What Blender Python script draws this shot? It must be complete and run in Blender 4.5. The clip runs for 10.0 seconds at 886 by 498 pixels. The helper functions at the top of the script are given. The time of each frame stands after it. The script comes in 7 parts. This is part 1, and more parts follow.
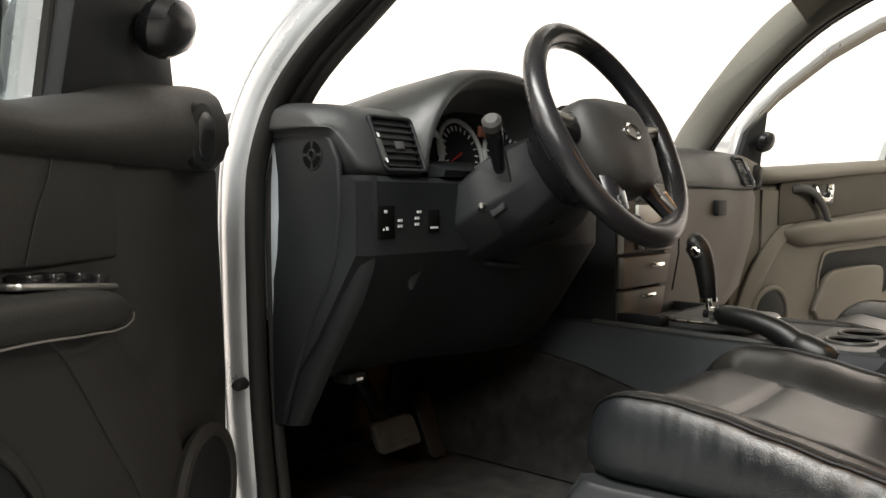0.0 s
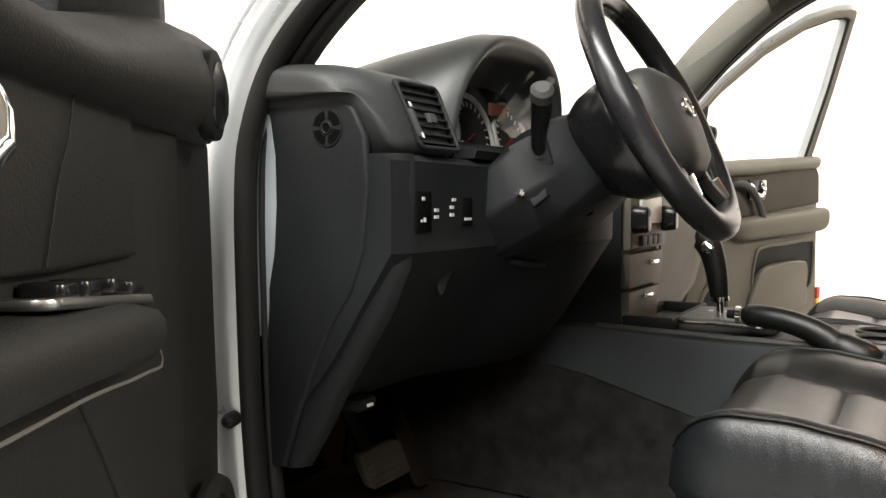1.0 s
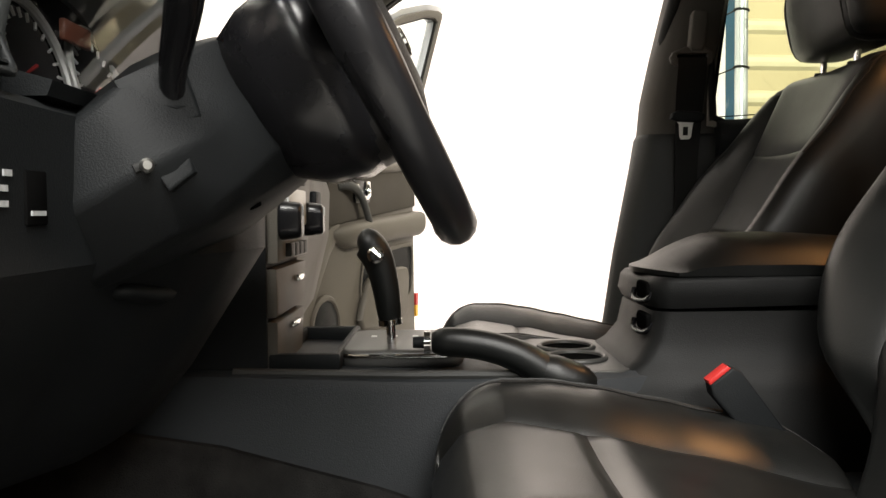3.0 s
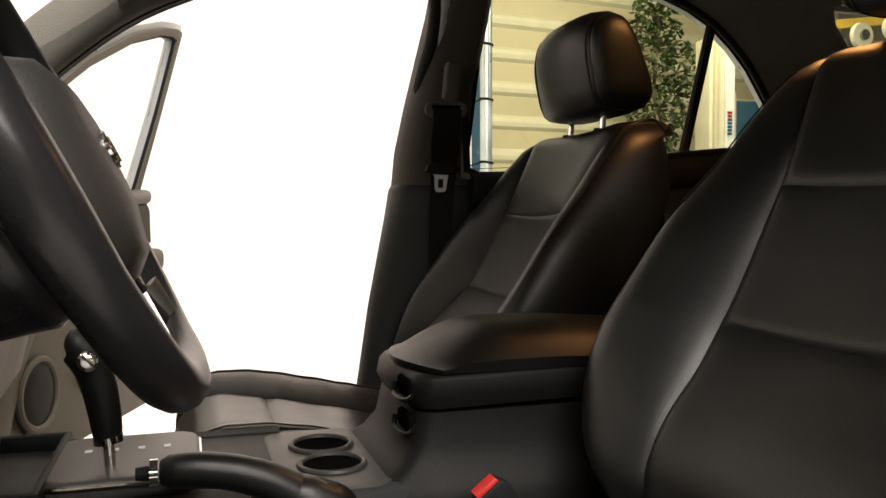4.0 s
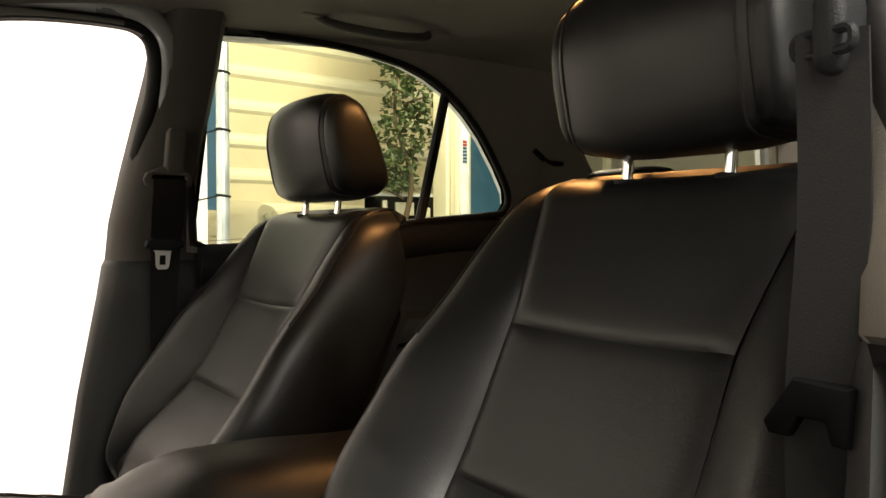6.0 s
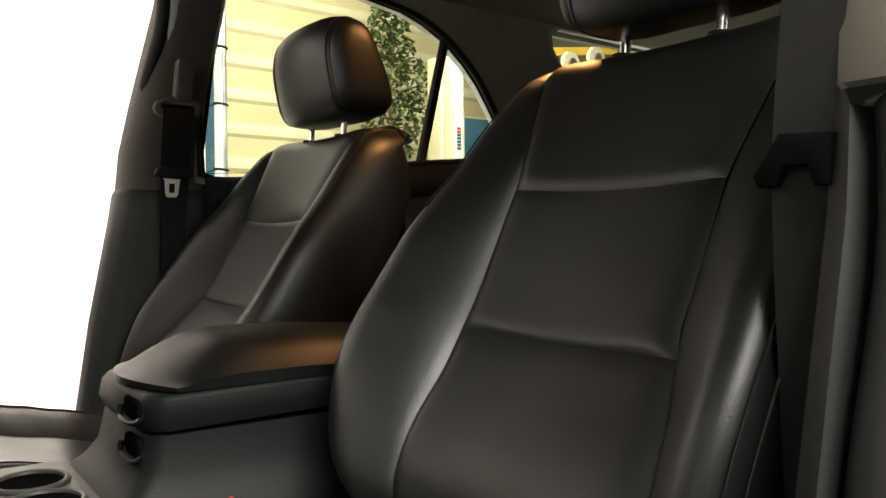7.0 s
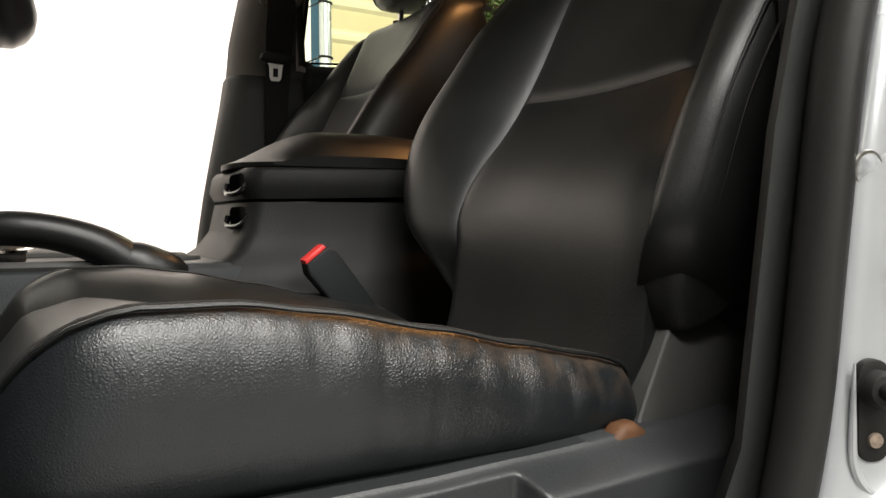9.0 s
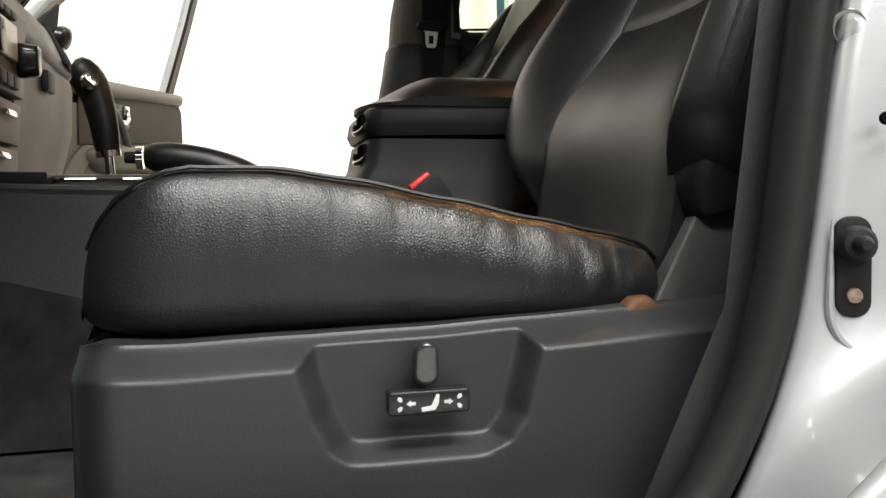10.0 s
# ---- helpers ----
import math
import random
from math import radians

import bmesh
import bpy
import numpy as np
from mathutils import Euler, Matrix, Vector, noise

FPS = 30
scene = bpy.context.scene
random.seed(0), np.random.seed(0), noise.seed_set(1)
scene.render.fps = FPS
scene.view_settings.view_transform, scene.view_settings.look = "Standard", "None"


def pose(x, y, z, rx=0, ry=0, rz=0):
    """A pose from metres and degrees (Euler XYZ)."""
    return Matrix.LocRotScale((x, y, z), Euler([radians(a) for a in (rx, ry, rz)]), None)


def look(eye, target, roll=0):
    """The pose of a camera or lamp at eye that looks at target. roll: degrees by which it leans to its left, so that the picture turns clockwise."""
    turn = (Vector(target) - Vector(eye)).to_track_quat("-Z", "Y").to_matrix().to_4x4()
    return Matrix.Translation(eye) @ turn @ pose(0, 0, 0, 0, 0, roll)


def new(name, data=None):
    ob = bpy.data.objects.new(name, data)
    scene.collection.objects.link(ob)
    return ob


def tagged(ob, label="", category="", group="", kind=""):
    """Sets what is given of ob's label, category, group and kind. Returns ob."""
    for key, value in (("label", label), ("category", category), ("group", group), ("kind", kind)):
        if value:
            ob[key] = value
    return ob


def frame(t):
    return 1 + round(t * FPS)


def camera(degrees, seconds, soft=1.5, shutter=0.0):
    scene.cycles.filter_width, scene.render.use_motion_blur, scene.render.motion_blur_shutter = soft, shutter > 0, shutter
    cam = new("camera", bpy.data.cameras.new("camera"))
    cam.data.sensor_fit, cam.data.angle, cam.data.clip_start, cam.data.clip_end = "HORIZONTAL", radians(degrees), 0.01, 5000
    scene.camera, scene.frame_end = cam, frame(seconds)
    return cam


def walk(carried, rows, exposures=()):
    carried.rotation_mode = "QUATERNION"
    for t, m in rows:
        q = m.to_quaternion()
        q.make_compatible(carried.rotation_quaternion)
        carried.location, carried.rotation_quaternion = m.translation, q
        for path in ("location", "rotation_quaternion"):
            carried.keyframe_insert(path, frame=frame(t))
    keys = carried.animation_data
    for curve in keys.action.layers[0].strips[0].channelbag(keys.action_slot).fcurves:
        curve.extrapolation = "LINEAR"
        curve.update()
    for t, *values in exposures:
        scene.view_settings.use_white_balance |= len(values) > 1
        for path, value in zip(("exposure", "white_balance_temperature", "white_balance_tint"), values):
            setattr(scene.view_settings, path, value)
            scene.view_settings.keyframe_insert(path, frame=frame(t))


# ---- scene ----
cam = camera(57.0, 10.0)
PATH = [
    (0, (-1.553, -0.184, 1.04), (-0.02, 1.096, 0.924), 0.1),
    (0.5, (-1.535, -0.042, 1.017), (0.098, 1.107, 0.903), -0.2),
    (1, (-1.513, 0.121, 1.019), (0.208, 1.133, 0.911), -0.1),
    (1.5, (-1.445, 0.22, 1.004), (0.384, 1.021, 0.897), -0.2),
    (2, (-1.345, 0.289, 0.999), (0.568, 0.862, 0.895), -0.3),
    (2.2, (-1.298, 0.316, 0.994), (0.642, 0.79, 0.892), -0.3),
    (3.3, (-1.086, 0.364, 1.007), (0.902, 0.169, 0.919), -0.3),
    (3.5, (-1.062, 0.37, 1.024), (0.909, 0.045, 0.935), 0.1),
    (4, (-1.004, 0.34, 1.099), (0.904, -0.254, 1.026), -0.2),
    (4.5, (-0.963, 0.299, 1.191), (0.854, -0.533, 1.128), -0.5),
    (5, (-0.934, 0.277, 1.282), (0.789, -0.737, 1.231), -0.2),
    (5.5, (-0.93, 0.278, 1.3), (0.726, -0.842, 1.256), -0.1),
    (5.7, (-0.932, 0.279, 1.282), (0.713, -0.858, 1.234), -0.0),
    (7, (-0.971, 0.331, 1.091), (0.656, -0.83, 1.042), -0.3),
    (7.5, (-0.997, 0.35, 1.021), (0.637, -0.801, 0.966), -0.4),
    (8, (-1.022, 0.361, 0.955), (0.627, -0.769, 0.898), -0.3),
    (8.5, (-1.049, 0.365, 0.897), (0.638, -0.708, 0.835), -0.4),
    (9, (-1.086, 0.35, 0.843), (0.676, -0.592, 0.774), -0.4),
    (9.5, (-1.146, 0.305, 0.799), (0.723, -0.403, 0.72), -0.8),
    (10, (-1.202, 0.253, 0.763), (0.74, -0.218, 0.676), -0.8),
]
walk(cam, [(t, look(eye, target, roll)) for t, eye, target, roll in PATH],
     [(0, 0.55, 7000, 10), (0.5, 0.7, 7000, 10), (1.0, 0.7, 7000, 10), (2.2, 0.58, 7000, 10), (3.6, 0.35, 7200, 11), (4.3, -0.05, 7500, 17), (4.8, -0.05, 7500, 17), (5.2, 0.45, 7600, 14), (5.5, 0.65, 7600, 12), (7.0, 0.85, 7200, 10), (8.0, 0.66, 7000, 10), (9.0, 0.58, 7000, 10), (10, 0.52, 7000, 10)])

# ---- world and light ----
world = bpy.data.worlds.new("hall_light")
world.use_nodes = True
scene.world = world
wbg = world.node_tree.nodes["Background"]
wbg.inputs[0].default_value = (0.95, 0.97, 1.0, 1)
wbg.inputs[1].default_value = 0.09


def area_lamp(name, eye, target, w, h, power, color=(1, 1, 1)):
    data = bpy.data.lights.new(name, "AREA")
    data.shape, data.size, data.size_y, data.energy, data.color = "RECTANGLE", w, h, power, color
    ob = new(name, data)
    ob.matrix_world = look(eye, target)
    return ob


area_lamp("ceiling_lamp_near", (-4.1, -0.55, 3.1), (-0.6, 0.1, 0.9), 3.0, 1.0, 150, (0.96, 0.98, 1.0))
area_lamp("ceiling_lamp_over", (-2.9, 0.2, 4.5), (-1.0, 0.2, 0.8), 3.0, 0.8, 340, (0.96, 0.98, 1.0))
area_lamp("ceiling_lamp_front", (0.3, 3.6, 4.4), (0.3, 5.4, 2.0), 4.0, 0.8, 125, (1.0, 0.99, 0.96))
area_lamp("ceiling_lamp_sheet", (2.3, 1.2, 4.3), (3.4, 1.0, 1.8), 4.0, 0.6, 38, (1.0, 0.99, 0.97))
area_lamp("ceiling_lamp_rear", (5.2, -4.0, 4.6), (6.6, -3.4, 0.8), 2.5, 1.0, 200, (1.0, 0.93, 0.75))
# unseen fill added behind the car to brighten the rear trim
area_lamp("rear_fill_light", (0.0, -6.0, 4.7), (0.0, -1.5, 1.3), 2.5, 0.8, 380, (1.0, 0.96, 0.88))
dome = bpy.data.lights.new("dome_lamp", "SPOT")
dome.spot_size, dome.spot_blend = radians(134), 0.25
dome.energy, dome.color, dome.shadow_soft_size = 11.0, (1.0, 0.48, 0.17), 0.08
new("dome_lamp", dome).location = (0.04, -0.60, 1.700)


# ---- materials ----
def material(name, color, rough=0.5, metal=0.0, vary=0.15, scale=6.0, grain=0.0, grain_scale=300.0, rough_vary=0.08,
             coat=0.0, grain_kind="noise", spec=0.5, wear=None, wear_amount=0.0, wear_scale=4.0, crease=0.0, crest=None):
    m = bpy.data.materials.new(name)
    m.use_nodes = True
    nt = m.node_tree
    n, l = nt.nodes, nt.links
    b = n["Principled BSDF"]
    tc = n.new("ShaderNodeTexCoord")
    big = n.new("ShaderNodeTexNoise")
    big.inputs["Scale"].default_value, big.inputs["Detail"].default_value = scale, 6
    l.new(tc.outputs["Object"], big.inputs["Vector"])
    ramp = n.new("ShaderNodeMapRange")
    ramp.inputs[1].default_value, ramp.inputs[2].default_value = 0.3, 0.7
    ramp.inputs[3].default_value, ramp.inputs[4].default_value = 1 - vary, 1 + vary
    l.new(big.outputs[0], ramp.inputs[0])
    mul = n.new("ShaderNodeVectorMath")
    mul.operation = "SCALE"
    mul.inputs[0].default_value = color
    l.new(ramp.outputs[0], mul.inputs["Scale"])
    out = mul.outputs[0]
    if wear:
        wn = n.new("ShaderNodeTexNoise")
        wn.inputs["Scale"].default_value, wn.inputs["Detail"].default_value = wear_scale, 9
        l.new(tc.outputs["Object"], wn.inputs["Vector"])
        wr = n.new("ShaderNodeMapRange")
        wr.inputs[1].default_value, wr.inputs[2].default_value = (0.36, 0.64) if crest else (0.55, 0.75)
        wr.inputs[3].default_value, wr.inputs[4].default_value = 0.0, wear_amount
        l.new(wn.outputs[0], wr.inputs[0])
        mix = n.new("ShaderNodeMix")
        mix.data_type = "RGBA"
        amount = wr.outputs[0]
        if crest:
            # rubbed, and browned for orange lamplight, along an upper edge that rises forward: slope, height, depth of
            # the band
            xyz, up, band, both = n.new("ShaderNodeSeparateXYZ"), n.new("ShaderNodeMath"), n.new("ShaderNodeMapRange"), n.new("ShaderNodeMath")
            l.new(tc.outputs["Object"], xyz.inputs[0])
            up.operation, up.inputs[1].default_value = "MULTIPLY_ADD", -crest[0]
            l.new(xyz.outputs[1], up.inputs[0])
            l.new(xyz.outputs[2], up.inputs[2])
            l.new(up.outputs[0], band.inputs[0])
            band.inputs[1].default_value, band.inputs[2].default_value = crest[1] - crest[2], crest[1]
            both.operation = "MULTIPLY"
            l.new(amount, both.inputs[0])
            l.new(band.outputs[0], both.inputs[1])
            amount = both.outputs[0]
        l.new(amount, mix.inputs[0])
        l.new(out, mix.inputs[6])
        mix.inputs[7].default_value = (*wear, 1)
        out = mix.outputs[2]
    l.new(out, b.inputs["Base Color"])
    rr = n.new("ShaderNodeMapRange")
    rr.inputs[1].default_value, rr.inputs[2].default_value = 0.3, 0.7
    rr.inputs[3].default_value, rr.inputs[4].default_value = max(0.02, rough - rough_vary), min(1, rough + rough_vary)
    l.new(big.outputs[0], rr.inputs[0])
    l.new(rr.outputs[0], b.inputs["Roughness"])
    b.inputs["Metallic"].default_value = metal
    b.inputs["Specular IOR Level"].default_value = spec
    if coat:
        b.inputs["Coat Weight"].default_value, b.inputs["Coat Roughness"].default_value = coat, 0.06
    if grain:
        if grain_kind == "noise":
            g = n.new("ShaderNodeTexNoise")
            g.inputs["Detail"].default_value = 4
        else:
            g = n.new("ShaderNodeTexVoronoi")
            g.feature = "DISTANCE_TO_EDGE" if grain_kind == "cells" else "F1"
        g.inputs["Scale"].default_value = grain_scale
        l.new(tc.outputs["Object"], g.inputs["Vector"])
        bp = n.new("ShaderNodeBump")
        bp.inputs["Strength"].default_value, bp.inputs["Distance"].default_value = grain, 0.002
        l.new(g.outputs[0], bp.inputs["Height"])
        l.new(bp.outputs[0], b.inputs["Normal"])
        if crease:
            # soft dents and fine wrinkles under the grain
            for sc, dist, amount, stretch in ((14, 0.8, 1.0, 1.0), (55, 2.0, 0.35, 2.2)):
                mp = n.new("ShaderNodeMapping")
                mp.inputs["Scale"].default_value = (1, stretch, 1)
                l.new(tc.outputs["Object"], mp.inputs[0])
                cn = n.new("ShaderNodeTexNoise")
                cn.inputs["Scale"].default_value, cn.inputs["Detail"].default_value, cn.inputs["Distortion"].default_value = sc, 2, dist
                l.new(mp.outputs[0], cn.inputs["Vector"])
                cb = n.new("ShaderNodeBump")
                cb.inputs["Strength"].default_value, cb.inputs["Distance"].default_value = crease * amount, 0.006
                l.new(cn.outputs[0], cb.inputs["Height"])
                l.new(cb.outputs[0], bp.inputs["Normal"])
                bp = cb
    return m


def glass_material(name, tint, rough=0.0, edge=False):
    m = bpy.data.materials.new(name)
    m.use_nodes = True
    nt = m.node_tree
    n, l = nt.nodes, nt.links
    n.remove(n["Principled BSDF"])
    tr, gl, mix = n.new("ShaderNodeBsdfTransparent"), n.new("ShaderNodeBsdfGlossy"), n.new("ShaderNodeMixShader")
    tr.inputs[0].default_value = (*tint, 1)
    gl.inputs["Roughness"].default_value = rough
    mix.inputs[0].default_value = 0.07
    if edge:
        fr = n.new("ShaderNodeFresnel")
        fr.inputs[0].default_value = 1.5
        l.new(fr.outputs[0], mix.inputs[0])
    l.new(tr.outputs[0], mix.inputs[1])
    l.new(gl.outputs[0], mix.inputs[2])
    l.new(mix.outputs[0], n["Material Output"].inputs[0])
    return m


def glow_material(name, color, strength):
    """A white sheet that is no lamp, with an even glow added to its surface."""
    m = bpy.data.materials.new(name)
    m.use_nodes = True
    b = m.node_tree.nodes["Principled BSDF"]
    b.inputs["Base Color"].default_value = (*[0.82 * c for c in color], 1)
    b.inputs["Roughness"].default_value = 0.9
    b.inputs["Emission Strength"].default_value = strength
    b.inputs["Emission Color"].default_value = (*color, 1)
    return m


LEATHER = material("black_leather", (0.0052, 0.0058, 0.0056), 0.39, grain=0.12, grain_scale=700, vary=0.2, scale=9, spec=0.29, rough_vary=0.04, crease=0.06)
LEATHER_SHINY = material("sat_shiny_black_leather", (0.0072, 0.0073, 0.0068), 0.32, spec=0.60, grain=0.14, grain_scale=600, vary=0.25, scale=14,
                         crease=0.03, rough_vary=0.03)
# brown along the crest is wear, strengthened to paint in orange lamplight
LEATHER_WORN_LIT = material("worn_lamplit_black_leather", (0.0058, 0.0070, 0.0078), 0.36, spec=0.40, grain=0.2, grain_scale=480, grain_kind="cells", vary=0.25,
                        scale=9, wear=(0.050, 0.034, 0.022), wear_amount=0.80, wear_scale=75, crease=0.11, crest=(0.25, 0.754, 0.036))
# tan stands in for the dome lamp's orange light
TAN = material("tan_lamplit_patch", (0.07, 0.031, 0.014), 0.6, spec=0.25, grain=0.2, grain_scale=300, vary=0.35, scale=60)
THREAD = material("dark_thread", (0.02, 0.019, 0.018), 0.8, spec=0.1)
BOX = material("black_box_plastic", (0.0052, 0.0055, 0.0054), 0.5, spec=0.13, grain=0.2, grain_scale=600, vary=0.12)
FLANK = material("black_flank_plastic", (0.0168, 0.0182, 0.0190), 0.46, spec=0.30, grain=0.15, grain_scale=420, vary=0.12)
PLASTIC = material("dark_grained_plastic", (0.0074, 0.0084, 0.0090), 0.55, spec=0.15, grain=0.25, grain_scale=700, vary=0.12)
POST = material("dark_post_plastic", (0.0165, 0.0175, 0.0168), 0.5, spec=0.28, grain=0.25, grain_scale=700, vary=0.12)
PLASTIC_GREY = material("charcoal_plastic", (0.033, 0.0335, 0.032), 0.55, spec=0.25, grain=0.25, grain_scale=700, vary=0.1)
AIRBAG = material("charcoal_airbag_plastic", (0.022, 0.0215, 0.0205), 0.5, spec=0.28, grain=0.25, grain_scale=700, vary=0.1)
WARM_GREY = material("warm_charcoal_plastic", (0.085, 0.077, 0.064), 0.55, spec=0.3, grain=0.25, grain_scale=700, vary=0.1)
# door trim darkened in colour for the shade on the near door
DOOR_SHADED = material("shaded_door_plastic", (0.0165, 0.0161, 0.0153), 0.6, spec=0.15, grain=0.3, grain_scale=500, vary=0.15)
CONSOLE = material("blue_black_console_plastic", (0.0205, 0.0228, 0.0248), 0.55, spec=0.22, grain=0.25, grain_scale=600, vary=0.1)
YELLOW = material("yellow_painted_steel", (0.75, 0.50, 0.08), 0.5, vary=0.1)
# colour raised above the dash top's to stand in for grazing reflections
HOOD = material("sheen_grained_hood_top", (0.045, 0.0485, 0.0485), 0.42, spec=0.6, grain=0.25, grain_scale=600, vary=0.1)
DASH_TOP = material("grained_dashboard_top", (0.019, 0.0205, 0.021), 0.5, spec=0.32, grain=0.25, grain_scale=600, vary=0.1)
TONGUE = material("plated_tongue_steel", (0.62, 0.62, 0.60), 0.4, metal=0.3, vary=0.05)
INSERT = material("charcoal_door_cloth", (0.055, 0.050, 0.043), 0.9, spec=0.1, grain=0.5, grain_scale=700, vary=0.15)
PIPING = material("pale_grey_piping", (0.11, 0.105, 0.098), 0.6, spec=0.3)
GREY_TRIM = material("warm_grey_plastic", (0.17, 0.155, 0.14), 0.6, grain=0.2, grain_scale=600, vary=0.1)
PILLAR = material("warm_charcoal_pillar_plastic", (0.060, 0.056, 0.050), 0.6, spec=0.25, grain=0.25, grain_scale=700, vary=0.1)
NEAR_PILLAR = material("warm_grey_upper_post_plastic", (0.115, 0.105, 0.090), 0.6, spec=0.25, grain=0.25, grain_scale=700, vary=0.1)
PILLAR_CLOTH = material("grey_green_pillar_plastic", (0.115, 0.112, 0.098), 0.75, spec=0.25, grain=0.3, grain_scale=800, vary=0.1)
LID = material("matt_black_lid_leather", (0.0060, 0.0064, 0.0062), 0.40, spec=0.13, grain=0.12, grain_scale=700, vary=0.2, scale=9, crease=0.05)
GEAR = material("satin_grey_gear_surround", (0.050, 0.050, 0.048), 0.40, spec=0.45, grain=0.1, grain_scale=500, vary=0.1, rough_vary=0.02)
TRAY = material("grey_satin_tray_plastic", (0.040, 0.0395, 0.037), 0.42, spec=0.35, grain=0.1, grain_scale=500, vary=0.1)
GLOSS_BLACK = material("glossy_black_plastic", (0.008, 0.008, 0.009), 0.26, vary=0.1, spec=0.35)
SWITCH = material("polished_black_switch", (0.020, 0.020, 0.021), 0.20, vary=0.1, spec=0.7)
RUBBER = material("black_rubber_seal", (0.010, 0.010, 0.0095), 0.55, spec=0.14, grain=0.1, grain_scale=200)
CARPET = material("black_carpet", (0.0165, 0.016, 0.0153), 0.95, spec=0.05, grain=1.0, grain_scale=500, vary=0.35, scale=30)
# lighter than the carpet: its colour stands in for ambient light in the footwell
MAT = material("lightened_footwell_felt", (0.028, 0.0268, 0.026), 0.95, spec=0.05, grain=1.0, grain_scale=400, vary=0.35, scale=20)
FABRIC = material("charcoal_headliner_cloth", (0.20, 0.182, 0.158), 0.95, grain=0.6, grain_scale=900, vary=0.12)
DUSTY = material("dusty_rubber", (0.040, 0.039, 0.034), 0.8, spec=0.15, grain=0.3, grain_scale=300, vary=0.3, scale=40)
BELT = material("black_belt_webbing", (0.0075, 0.0075, 0.0072), 0.7, spec=0.15, grain=0.15, grain_scale=800)
SILVER = material("silver_car_paint", (0.37, 0.386, 0.40), 0.32, metal=0.55, vary=0.06, coat=0.6)
CHROME = material("chrome", (0.75, 0.75, 0.74), 0.10, metal=1.0, vary=0.05)
STEEL = material("dull_steel", (0.42, 0.42, 0.40), 0.35, metal=1.0, vary=0.15)
RED = material("red_plastic", (0.42, 0.02, 0.018), 0.4)
RUST = material("rusty_screw", (0.24, 0.19, 0.15), 0.45, metal=0.6, vary=0.4, scale=300)
AMBER = material("amber_plastic", (0.8, 0.42, 0.05), 0.35)
PRINT = material("worn_white_symbols", (0.38, 0.39, 0.39), 0.7, vary=0.2, scale=200)
WHITE = material("white_print", (0.75, 0.76, 0.75), 0.6)
GLASS = glass_material("clear_glass", (0.93, 0.96, 0.95))
GLASS_TINT = glass_material("tinted_glass", (0.86, 0.90, 0.84))
LENS = glass_material("clear_dial_cover", (0.93, 0.94, 0.94), 0.02, True)
VOID = material("deep_black_plastic", (0.004, 0.004, 0.004), 0.8, spec=0.0)
MIRROR = material("mirror_glass", (0.85, 0.87, 0.87), 0.02, metal=1.0, vary=0.0, rough_vary=0.0)
# weak glow and pinkish tint stand in for the light on the sheet
SHEET = glow_material("glowing_white_backdrop", (1.0, 0.935, 0.905), 0.22)
FLOOR_M = material("pale_hall_floor", (0.45, 0.44, 0.42), 0.7, vary=0.1, scale=2)
HALL_WALL = material("beige_hall_paint", (0.20, 0.185, 0.16), 0.85, vary=0.08, scale=1.5)
SIDING = material("beige_metal_siding", (0.60, 0.53, 0.36), 0.6, vary=0.08, scale=1.0, grain=0.1, grain_scale=40)
BLUE = material("blue_banner", (0.02, 0.09, 0.16), 0.6)
ALU = material("brushed_aluminium_pole", (0.62, 0.66, 0.68), 0.35, metal=0.7)
CREAM = material("cream_painted_steel", (0.72, 0.68, 0.52), 0.5, vary=0.06)
LEAF = material("dark_green_leaf", (0.045, 0.075, 0.022), 0.5, vary=0.4, scale=12)
BARK = material("brown_twig", (0.09, 0.06, 0.035), 0.85)
CAR_GLASS = material("dark_window_glass", (0.03, 0.05, 0.045), 0.08, vary=0.1)
CAR_BEIGE = material("champagne_car_paint", (0.42, 0.38, 0.28), 0.35, metal=0.4, coat=0.5)


# ---- mesh helpers ----
def V(*a):
    return Vector(a)


def thing(name, label, category, kind="", group=""):
    return tagged(new(name), label, category, group, kind)


def part(name, bm, mat, parent=None, label="", sub=0, bev=0.0, angle=40, segs=2, flat=False):
    bmesh.ops.remove_doubles(bm, verts=bm.verts, dist=1e-5)
    bmesh.ops.recalc_face_normals(bm, faces=bm.faces)
    me = bpy.data.meshes.new(name)
    bm.to_mesh(me)
    bm.free()
    me.materials.append(mat)
    if not flat:
        for p in me.polygons:
            p.use_smooth = True
        me.set_sharp_from_angle(angle=radians(angle))
    ob = new(name, me)
    if parent:
        ob.parent = parent
    if label:
        ob["label"] = label
    if bev:
        md = ob.modifiers.new("bevel", "BEVEL")
        md.width, md.segments, md.limit_method, md.angle_limit = bev, segs, "ANGLE", radians(35)
        md.harden_normals = False
    if sub:
        md = ob.modifiers.new("smooth", "SUBSURF")
        md.levels = md.render_levels = sub
    return ob


def loft(rings, cap=True, closed=True, bm=None):
    """Skin a row of rings of equal count."""
    bm = bm or bmesh.new()
    rows = [[bm.verts.new(p) for p in ring] for ring in rings]
    n = len(rows[0])
    for a, b in zip(rows, rows[1:]):
        for i in range(n if closed else n - 1):
            j = (i + 1) % n
            bm.faces.new((a[i], a[j], b[j], b[i]))
    if cap and closed:
        bm.faces.new(list(reversed(rows[0])))
        bm.faces.new(rows[-1])
    return bm


